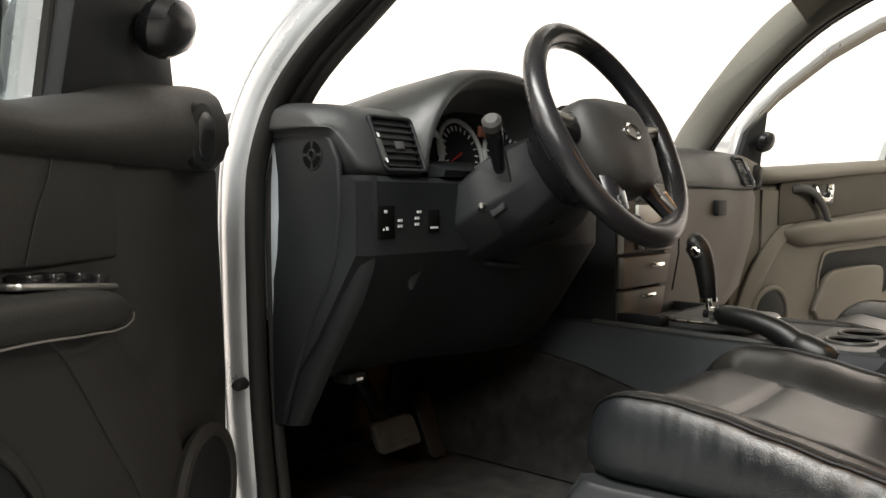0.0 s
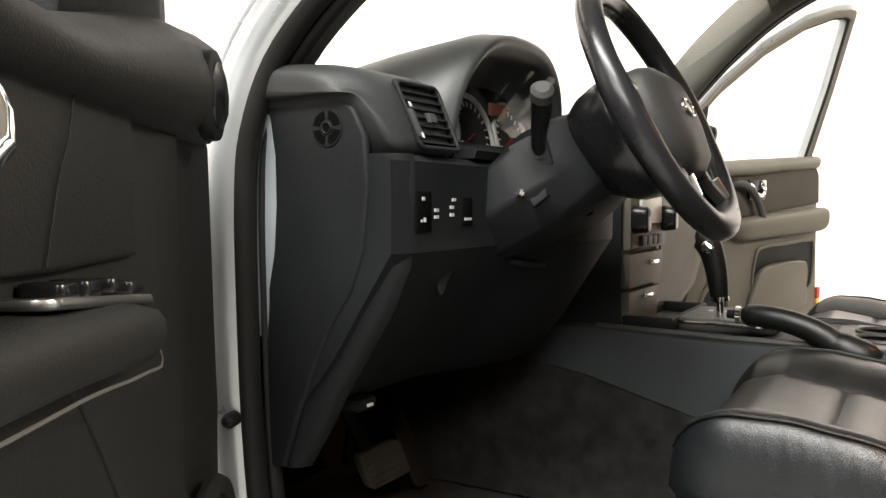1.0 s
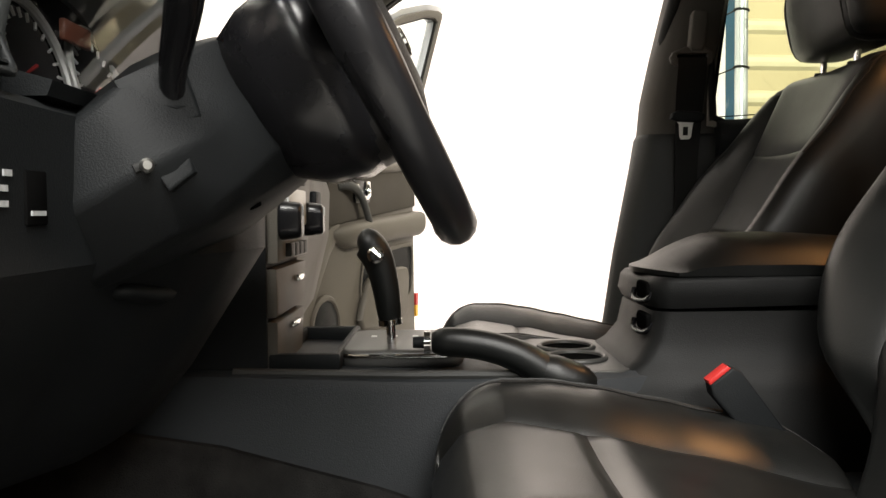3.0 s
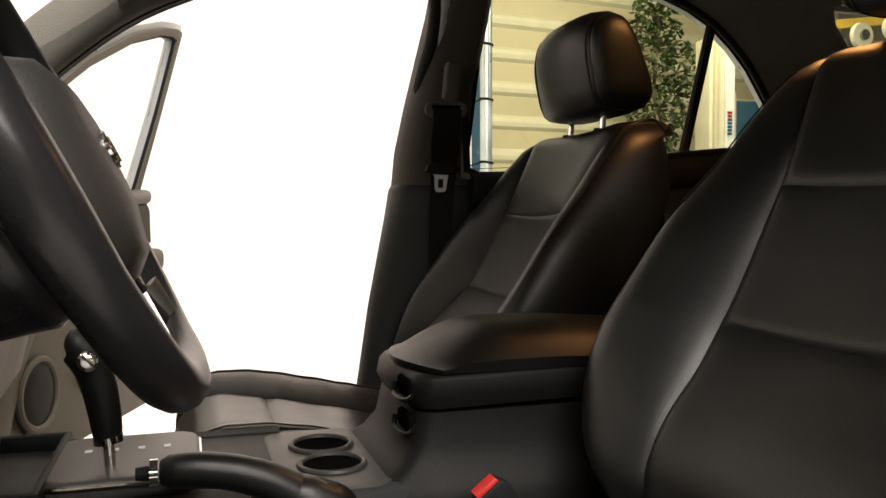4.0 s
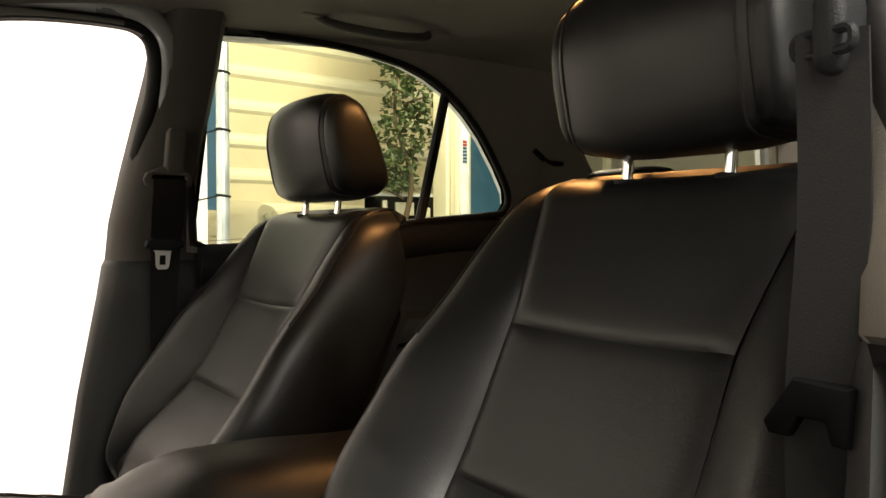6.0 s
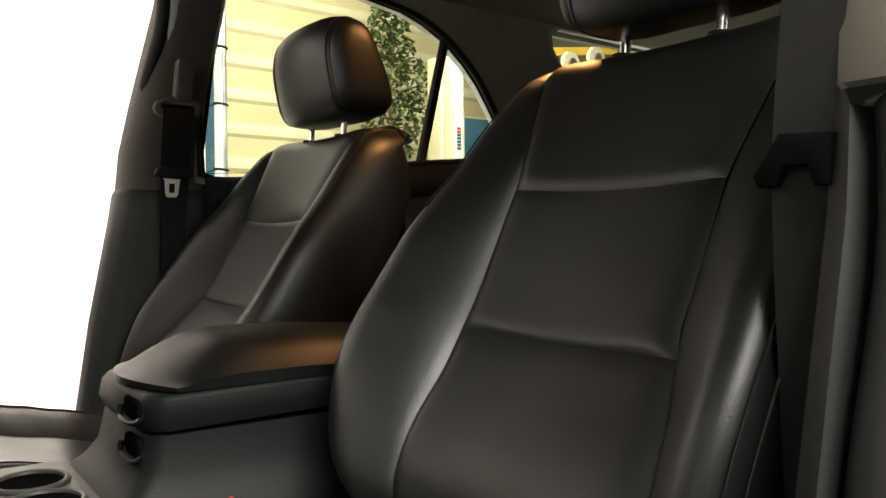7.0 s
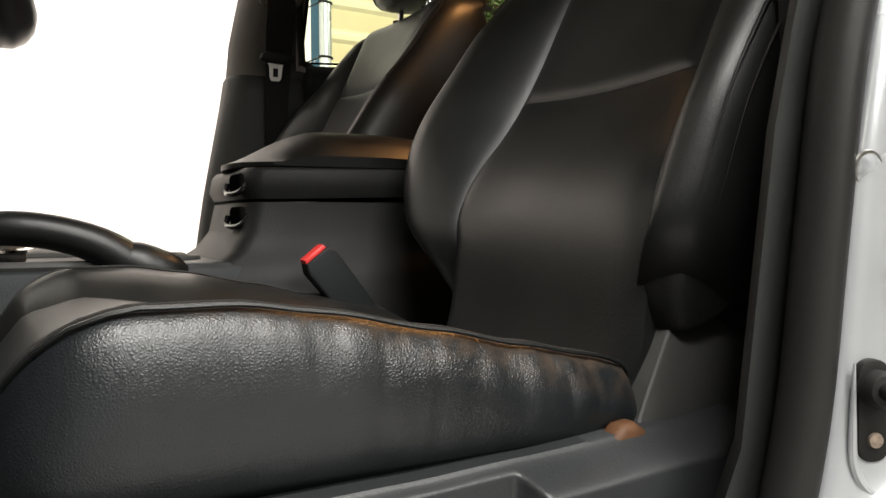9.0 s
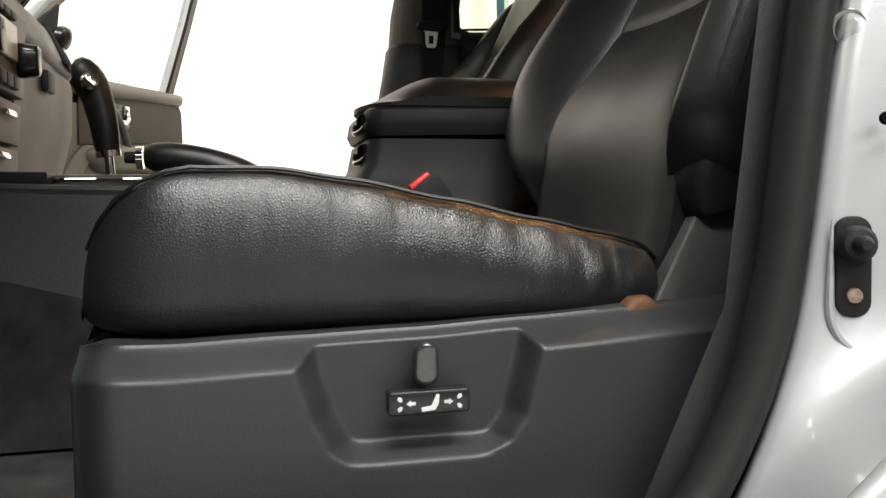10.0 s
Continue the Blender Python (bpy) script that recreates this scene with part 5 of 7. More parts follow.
    for z, f, w in ((0.872, 0.084, 0.110), (0.885, 0.090, 0.112), (0.905, 0.086, 0.112), (0.912, 0.080, 0.110)):
        rings.append([V(CX + a, b, z + 0.006 * smooth(0.0, -0.2, b)) for a, b in ((-w, -0.27), (-w, f - 0.025), (-w + 0.008, f - 0.008), (-w + 0.025, f), (w - 0.025, f), (w - 0.008, f - 0.008), (w, f - 0.025), (w, -0.27))])
    part("upper_tray", loft(rings), BOX, con, "black upper tray", angle=60)
    def lid(u, v):
        a = (u - 0.5) * 2
        y = 0.088 - 0.36 * v
        w = 0.112
        e = 1 - abs(a) ** 3
        edge = smooth(-0.06, 0.34, v)
        z = 0.918 + 0.050 * edge * (0.20 + 0.80 * e) - 0.010 * smooth(0.5, 1.0, v)
        return V(CX + a * w, y - 0.035 * a * a * (1 - smooth(0, 0.2, v)), z)
    part("armrest_lid", grid(lid, 24, 24, lambda p, u, v: V(p.x, p.y, 0.914)), LID, con, "padded leather armrest lid")
    for z in (0.893, 0.851):
        # a rounded finger notch with a bright lower lip
        notch = part("latch", prism(rounded(0.058, 0.024, 0.009), lambda u, v, d: V(CX - 0.062 + u, 0.083 + d - 0.02 * max(0, -u - 0.012), z + v), 0, 0.0075, 0.003, 3), VOID, con, "black latch notch")
        part("latch_lip", tube(spl([(CX - 0.094, 0.080, z + 0.002), (CX - 0.088, 0.089, z - 0.011), (CX - 0.062, 0.0945, z - 0.014), (CX - 0.036, 0.0945, z - 0.011), (CX - 0.031, 0.092, z)], 20), 0.0036, 8), GLOSS_BLACK, notch)


build_console()


def build_gear_lever():
    g = thing("gear_lever", "black leather gear lever with chrome release button", "gear lever")
    part("shaft", tube([V(-0.010, 0.428, 0.80), V(-0.010, 0.432, 0.865)], 0.0065, 12), CHROME, g, "chrome shaft")
    P = spl([(-0.010, 0.431, 0.850), (-0.012, 0.434, 0.88), (-0.012, 0.439, 0.91), (-0.012, 0.448, 0.94), (-0.012, 0.462, 0.960), (-0.012, 0.474, 0.964)], 16)
    part("grip", tube(P, [0.015, 0.0165, 0.0172, 0.0178, 0.0185, 0.019, 0.0195, 0.020, 0.0208, 0.0218, 0.0225, 0.0225, 0.0215, 0.019, 0.014, 0.006], 18), LEATHER, g, "black leather grip")
    part("release_button", tube([V(-0.026, 0.449, 0.943), V(-0.036, 0.448, 0.944), V(-0.039, 0.4475, 0.9445)], [0.0115, 0.0115, 0.008], 18), CHROME, g, "chrome release button")
    part("collar", tube([V(-0.010, 0.4305, 0.846), V(-0.010, 0.4315, 0.854)], 0.0165, 16), CHROME, g)


def build_brake():
    b = thing("parking_brake", "black leather parking brake lever with chrome button", "parking brake")
    P = spl([(-0.118, 0.372, 0.838), (-0.120, 0.34, 0.838), (-0.121, 0.30, 0.832), (-0.122, 0.26, 0.818), (-0.123, 0.225, 0.795), (-0.123, 0.20, 0.772)], 18)
    part("grip", tube(P, [0.012, 0.0175, 0.0183, 0.0187, 0.019, 0.019, 0.019, 0.0193, 0.0195, 0.02, 0.0205, 0.021, 0.0215, 0.022, 0.022, 0.022, 0.022, 0.022], 16), LEATHER, b, "black leather grip")
    part("collar", tube([V(-0.118, 0.374, 0.838), V(-0.118, 0.382, 0.838)], 0.0145, 16), CHROME, b, "chrome collar")
    part("button", tube([V(-0.118, 0.38, 0.838), V(-0.118, 0.396, 0.838)], [0.008, 0.007], 14), PLASTIC, b)
    part("gaiter", tube(spl([(-0.123, 0.235, 0.802), (-0.123, 0.205, 0.79), (-0.123, 0.17, 0.782)], 8), [0.022, 0.025, 0.026, 0.026, 0.025, 0.024, 0.02, 0.012], 14), LEATHER, b)


build_gear_lever()
build_brake()


# ---- front doors, both standing open ----
def door(name, label, hinge, angle, s):
    """A front door. s: 1 for the far side, -1 for the near side; angle: how far it stands open."""
    d = thing(name, label, "car door")
    # light and shade put into the colour: lit far trim, shaded near trim
    trim_mat = WARM_GREY if s > 0 else DOOR_SHADED
    q0 = 0.118  # where the trim begins
    # the driver's trim starts nearer its hinge, and its front features sit further back
    reach = [(-0.1, -0.16), (0.04, -0.03), (0.118, 0.045), (0.198, 0.182), (0.255, 0.275), (0.348, 0.385), (0.645, 0.625), (1.2, 1.2)]
    handle_q, handle_z, handle_k = (0.594, 1.068, 0.80) if s > 0 else (0.645, 1.052, 0.76)
    sill_top = [(0.115, 1.197), (0.244, 1.174), (0.374, 1.141), (0.48, 1.124), (0.62, 1.126), (0.85, 1.160), (1.15, 1.214)]
    sill_low = [(0.115, 1.072), (0.6, 1.074), (0.8, 1.11), (1.15, 1.150)]
    if s > 0:
        sill_top = [(0.115, 1.197), (0.17, 1.192), (0.205, 1.178), (0.25, 1.155), (0.42, 1.164), (0.68, 1.179), (0.97, 1.194), (1.145, 1.204)]
        sill_low = [(0.117, 1.091), (0.3, 1.097), (0.55, 1.109), (0.82, 1.129), (1.145, 1.148)]
    turn = Matrix.Translation(hinge) @ Matrix.Rotation(radians(angle * s), 4, "Z")

    def at(q, n, z):
        """q: along the door from its hinge, n: inwards from its panel, z: height."""
        lean = 0.255 * max(0, z - 1.20)
        if s < 0:
            for (a, x), (b, y) in zip(reach, reach[1:]):
                if q <= b or b == 1.2:
                    q = x + (y - x) * (q - a) / (b - a)
                    break
        elif q > 0.30:
            q -= (q - 0.30) * (0.128 - 0.09 * smooth(1.16, 1.26, z))
        return turn @ V(-s * (n + lean), -q, z)
    # the outer skin and the inner trim panel
    skin = [(0.06, 0.48), (0.05, 0.7), (0.04, 1.0), (0.08, 1.13), (0.3, 1.11), (0.7, 1.12), (1.16, 1.205), (1.185, 1.1), (1.19, 0.8), (1.14, 0.48)]
    part("skin", prism(skin, lambda u, v, w: at(u, -0.13 + w + 0.03 * math.cos((v - 0.85) * 3), v), 0, 0.06, 0.012, 3), SILVER, d, "silver outer door skin")
    trim = [(q0 - 0.03 * (s < 0), 0.50), (q0 - 0.015 * (s < 0), 0.8), (q0, 1.08), (q0 + 0.012, 1.10), (0.3, 1.10), (0.7, 1.11), (1.13, 1.195), (1.145, 1.15), (1.15, 0.9), (1.14, 0.6), (1.10, 0.50)]
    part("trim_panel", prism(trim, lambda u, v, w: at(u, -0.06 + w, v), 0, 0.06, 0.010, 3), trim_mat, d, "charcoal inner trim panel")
    if s > 0:
        part("hinge_side", prism([(0.05, 0.50), (0.16, 0.50), (0.16, 1.10), (0.05, 1.10)], lambda u, v, w: at(u, -0.10 + w, v), 0, 0.06, 0.006), SILVER, d)
    front = 0.255 if s > 0 else 0.216
    step = [(front, 0.50), (front + 0.006 * (s < 0), 1.08), (0.6, 1.08), (1.12, 1.14), (1.125, 0.55), (1.08, 0.50)]
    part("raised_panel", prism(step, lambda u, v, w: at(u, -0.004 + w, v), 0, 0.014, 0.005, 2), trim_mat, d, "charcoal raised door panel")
    # padded roll along the window sill, with the speaker corner at its front end
    rings = []
    for k in range(25):
        q = q0 + (1.145 - q0) * k / 24
        top = lerp(sill_top, q)
        low = lerp(sill_low, q)
        b = lerp([(0.155, 0.030), (0.28, 0.050), (0.5, 0.040), (1.1, 0.028), (1.15, 0.012)], q)
        rings.append([at(q, -0.05, low), at(q, b * 0.55, low + 0.002), at(q, b, low + (top - low) * 0.32), at(q, b * 0.92, low + (top - low) * 0.62), at(q, b * 0.5, top - 0.008), at(q, -0.01, top), at(q, -0.05, top)])
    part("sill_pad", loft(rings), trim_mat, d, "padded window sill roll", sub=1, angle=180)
    c = (0.198, 1.118)
    tweet = part("tweeter", prism([(c[0] + a * 0.72, c[1] + b) for a, b in rounded(0.060, 0.082, 0.028)], lambda u, v, w: at(u, 0.022 + w, v), 0, 0.014, 0.003), PLASTIC, d, "oval tweeter cover")
    part("tweeter_grille", prism([(c[0] + a * 0.72, c[1] + b) for a, b in rounded(0.040, 0.060, 0.019)], lambda u, v, w: at(u, 0.034 + w, v), 0, 0.004, 0.001), GLOSS_BLACK, tweet)
    # cloth insert with the release handle
    ins = [(0.335, 0.965), (0.34, 1.09), (0.36, 1.12), (1.10, 1.15), (1.12, 1.13), (1.125, 1.025), (0.66, 0.99)] if s > 0 else [(0.33, 0.985), (0.335, 1.08), (0.36, 1.10), (1.10, 1.135), (1.12, 1.12), (1.125, 1.02), (1.10, 1.005), (0.5, 0.985)]
    part("insert", prism(ins, lambda u, v, w: at(u, 0.008 + w, v), 0, 0.008, 0.003), INSERT if s > 0 else DOOR_SHADED, d, "charcoal insert panel")
    rec = part("release_recess", prism([(handle_q + a, handle_z + b * handle_k) for a, b in rounded(0.135, 0.088, 0.016)], lambda u, v, w: at(u, 0.014 + w, v), 0, 0.006, 0.003), GLOSS_BLACK, d, "dark recess of the release handle")
    part("release_lever", tube([at(q + handle_q - 0.645, 0.022 + 0.008 * math.sin(math.pi * k / 8), handle_z + (z - 1.083) * handle_k) for k, (q, z) in enumerate([(0.685, 1.112), (0.690, 1.09), (0.680, 1.068), (0.655, 1.057), (0.63, 1.06), (0.605, 1.072), (0.60, 1.09), (0.598, 1.10), (0.597, 1.11)])], [0.006, 0.007, 0.008, 0.0085, 0.008, 0.007, 0.006, 0.005, 0.004], 10), CHROME, rec, "chrome release lever")
    part("lock_button", prism([(handle_q + 0.045 + a, handle_z + (0.025 + b) * handle_k) for a, b in rounded(0.038, 0.036, 0.005)], lambda u, v, w: at(u, 0.010 + w, v), 0, 0.014, 0.003), CHROME, rec, "chrome lock button")
    # armrest, pull handle, pocket, loudspeaker
    arm_top = [(0.31, 0.930), (0.325, 0.937), (0.345, 0.944), (0.36, 0.950), (0.40, 0.959), (0.47, 0.966), (0.60, 0.970), (1.15, 0.99)]
    arm_low = [(0.31, 0.925), (0.325, 0.9195), (0.36, 0.918), (0.40, 0.920), (0.49, 0.926), (0.58, 0.932), (1.15, 0.96)]
    rings = []
    for k in range(21):
        q = 0.348 + 0.797 * k / 20
        f = math.sin(min(1, (q - 0.345) / 0.14) * math.pi / 2)
        top, low = 0.946 + 0.052 * (q - 0.33) + 0.022 * f, 0.930 + 0.035 * (q - 0.33) - 0.040 * f
        n = 0.014 + 0.046 * f
        if s < 0:
            # a blade that tapers to a nose
            q = 0.310 + 0.835 * (k / 20) ** 1.6
            f = smooth(0.305, 0.40, q)
            top, low = lerp(arm_top, q), lerp(arm_low, q)
            n = 0.010 + 0.050 * math.sqrt(min(1, max(0, (q - 0.308) / 0.13)))
        rings.append([at(q, -0.02, low - 0.008), at(q, n * 0.7, low), at(q, n, low + (top - low) * 0.3), at(q, n, low + (top - low) * 0.8), at(q, n * 0.85, top), at(q, -0.02, top + 0.004)])
    arm = part("armrest", loft(rings), trim_mat, d, "padded armrest", sub=1, angle=180)
    if s < 0:
        rows = [(0.310 + 0.835 * (k / 20) ** 1.6) for k in range(20, -1, -1)]
        lowline = [at(q, 0.003 + (0.010 + 0.050 * math.sqrt(min(1, max(0, (q - 0.308) / 0.13)))) * 0.86, lerp(arm_low, q) + 0.002) for q in rows]
        part("piping", tube(spl(lowline + [at(0.3085, 0.012, 0.929), at(0.312, 0.012, 0.933)], 60), 0.0010, 6), PIPING, arm, "pale piping round the armrest")
        part("seam", tube(spl([at(0.464, 0.018, 1.08), at(0.478, 0.0185, 1.055), at(0.496, 0.018, 1.029), at(0.517, 0.018, 0.988)], 16), 0.0007, 6), trim_mat, d)
        plate = part("switch_plate", prism([(0.47 + a, 0.022 + b) for a, b in rounded(0.20, 0.034, 0.012)], lambda u, v, w: at(u, v, lerp(arm_top, u) + 0.002 + w), 0, 0.006, 0.002), STEEL, arm, "satin switch plate")
        for q in (0.43, 0.47, 0.52, 0.56):
            part("window_switch", prism([(q - 0.03 + a, 0.023 + b) for a, b in rounded(0.026, 0.024, 0.005)], lambda u, v, w: at(u, v, lerp(arm_top, u) + 0.004 + w), 0, 0.010, 0.003), GLOSS_BLACK, plate)
    P = spl([at(0.415, 0.01, 1.083), at(0.450, 0.030, 1.086), at(0.512, 0.038, 1.068), at(0.560, 0.042, 1.024), at(0.592, 0.044, 0.972), at(0.610, 0.046, 0.938)], 18)
    if s > 0:
        part("pull_handle", tube(P, [0.016 - 0.0003 * k for k in range(18)], 12, flat=0.8), PLASTIC_GREY, d, "charcoal curved pull handle")
    band = [(0.18, 0.52), (0.21, 0.52), (0.30, 0.74), (0.44, 0.90), (0.52, 0.945), (0.42, 0.95), (0.33, 0.90), (0.22, 0.76)]
    if s > 0:
        band = [(0.06, 0.52), (0.12, 0.52), (0.25, 0.77), (0.36, 0.90), (0.46, 0.958), (0.35, 0.962), (0.25, 0.885), (0.165, 0.77)]
    band = [(p.x, p.y) for p in closed_curve([V(u, v, 0) for u, v in band], 3)]
    part("side_band", prism(band, lambda u, v, w: at(u, 0.008 + w, v), 0, 0.012 if s > 0 else 0.005, 0.005 if s > 0 else 0.002), trim_mat, d)
    pocket_o = [(0.44, 0.66), (0.50, 0.80), (0.58, 0.865), (0.70, 0.885), (1.12, 0.89), (1.135, 0.86), (1.12, 0.72), (1.08, 0.66), (0.8, 0.645)]
    if s > 0:
        pocket_o = [(0.585, 0.72), (0.60, 0.845), (0.655, 0.878), (0.85, 0.888), (1.05, 0.896), (1.095, 0.875), (1.085, 0.74), (1.02, 0.70), (0.75, 0.69)]
    pocket_o = [(p.x, p.y) for p in closed_curve([V(u, v, 0) for u, v in pocket_o], 3)]
    pocket_i = [(0.7 + (u - 0.8) * 0.95 + 0.1, 0.77 + (v - 0.77) * 0.88) for u, v in pocket_o]
    part("pocket_rim", prism(pocket_o, lambda u, v, w: at(u, 0.008 + w, v), 0, 0.010, 0.004, 2, [pocket_i]), trim_mat, d)
    part("pocket", prism(pocket_i, lambda u, v, w: at(u, 0.0085 + w, v), 0.0, 0.003), PLASTIC, d, "dark storage pocket")
    wall = [(0.47, 0.665), (0.52, 0.77), (0.60, 0.80), (1.08, 0.83), (1.10, 0.72), (1.06, 0.665)]
    if s > 0:
        wall = closed_curve_2d([(0.56, 0.64), (0.585, 0.75), (0.62, 0.792), (0.70, 0.808), (0.94, 0.816), (0.99, 0.79), (0.985, 0.72), (0.95, 0.64)])
    part("pocket_wall", prism(wall, lambda u, v, w: at(u, 0.011 + w, v), 0, 0.026, 0.010, 3), trim_mat, d)
    sq, sz, sr = (0.300, 0.676, 0.090) if s > 0 else (0.182, 0.662, 0.052)
    ringp = [at(sq + sr * math.cos(t), 0.018, sz + 0.085 * math.sin(t)) for t in [2 * math.pi * k / 40 for k in range(40)]]
    spk = part("loudspeaker", tube(ringp, 0.010, 8, closed=True), trim_mat, d, "round loudspeaker cover")
    cap = [[at(sq + sr * r * math.cos(2 * math.pi * k / 40), 0.016 + h, sz + 0.085 * r * math.sin(2 * math.pi * k / 40)) for k in range(40)] for r, h in ((1, 0.0), (0.9, 0.006), (0.5, 0.010), (0.05, 0.011))]
    part("grille", loft(cap), PLASTIC, spk, "perforated dark grille")
    # window frame and glass
    outer = [(0.15, 1.10), (0.20, 1.28), (0.34, 1.42), (0.55, 1.56), (0.80, 1.68), (1.0, 1.74), (1.10, 1.757), (1.165, 1.762), (1.172, 1.745), (1.15, 1.45), (1.165, 1.15)]
    inner = [(0.36, 1.115), (0.365, 1.375), (0.42, 1.425), (0.57, 1.52), (0.80, 1.63), (0.99, 1.69), (1.08, 1.705), (1.118, 1.70), (1.120, 1.68), (1.105, 1.45), (1.12, 1.19)]
    sail = [(0.155, 1.10), (0.205, 1.275), (0.362, 1.40), (0.365, 1.11)]
    if s > 0:
        inner[:2] = [(0.275, 1.125), (0.28, 1.318), (0.34, 1.372)]
        sail = [(0.155, 1.10), (0.20, 1.265), (0.275, 1.33), (0.278, 1.11)]
    part("window_frame", prism(outer, lambda u, v, w: at(u, -0.085 + w, v), 0, 0.032, 0.004, 2, [inner]), SILVER, d, "silver window frame")
    part("frame_trim", prism([(0.16, 1.10), (0.215, 1.275), (0.35, 1.405), (0.555, 1.54), (0.80, 1.658), (1.0, 1.718), (1.10, 1.735), (1.145, 1.735), (1.15, 1.72), (1.13, 1.45), (1.145, 1.15)],
                            lambda u, v, w: at(u, -0.053 + w, v), 0, 0.016, 0.003, 2, [inner]), trim_mat, d, "charcoal frame trim")
    part("frame_seal", tube([at(u, -0.05, v) for u, v in inner], 0.006, 6, closed=True), RUBBER, d, "black glass seal")
    pane = part("pane", prism(inner, lambda u, v, w: at(u, -0.075 + w, v), 0, 0.004), GLASS, d, "clear window glass")
    pane.visible_shadow = False
    part("sail_panel", prism(sail, lambda u, v, w: at(u, -0.045 + w, v), 0, 0.02, 0.004), PLASTIC, d, "black mirror sail panel")
    part("mirror_knob", loft([[at(0.245 + r * math.cos(2 * math.pi * k / 16), n, 1.232 + r * math.sin(2 * math.pi * k / 16)) for k in range(16)] for r, n in ((0.014, -0.03), (0.016, -0.01), (0.029, 0.0), (0.034, 0.014), (0.028, 0.03), (0.014, 0.038), (0.003, 0.04))]),
         GLOSS_BLACK, d, "black mirror adjuster knob")
    # outside mirror
    rings = []
    for n, k in ((-0.075, 0.5), (-0.085, 0.86), (-0.12, 0.97), (-0.19, 1.0), (-0.27, 0.95), (-0.295, 0.80), (-0.305, 0.45)):
        rings.append([at(0.30 + 0.055 * k * math.cos(2 * math.pi * j / 20) + 0.01, n, 1.19 + 0.088 * k * math.sin(2 * math.pi * j / 20)) for j in range(20)])
    mir = part("door_mirror", loft(rings), SILVER, d, "silver door mirror housing")
    part("mirror_glass", prism(rounded(0.19, 0.135, 0.03), lambda u, v, w: at(0.362 + w, -0.188 + u, 1.19 + v), 0, 0.004, 0.001), MIRROR, mir, "mirror glass")
    part("mirror_rim", tube([at(0.364, -0.188 + u, 1.19 + v) for u, v in rounded(0.196, 0.141, 0.033)], 0.006, 6, closed=True), GLOSS_BLACK, mir)
    # reflector on the rear edge, latch
    refl = part("edge_reflector", prism([(1.128, 0.662), (1.157, 0.662), (1.157, 0.705), (1.128, 0.705)], lambda u, v, w: at(u, 0.0 + w, v), 0, 0.014, 0.002), RED, d, "red edge reflector")
    part("amber_half", prism([(1.128, 0.620), (1.157, 0.620), (1.157, 0.661), (1.128, 0.661)], lambda u, v, w: at(u, 0.0 + w, v), 0, 0.014, 0.002), AMBER, refl, "amber half")
    return d


door("passenger_door", "open passenger door with charcoal trim and silver frame", V(0.90, 0.81, 0), 70.8, 1)
door("driver_door", "open driver's door with charcoal trim and chrome release", V(-0.845, 0.806, 0), 55.5, -1)


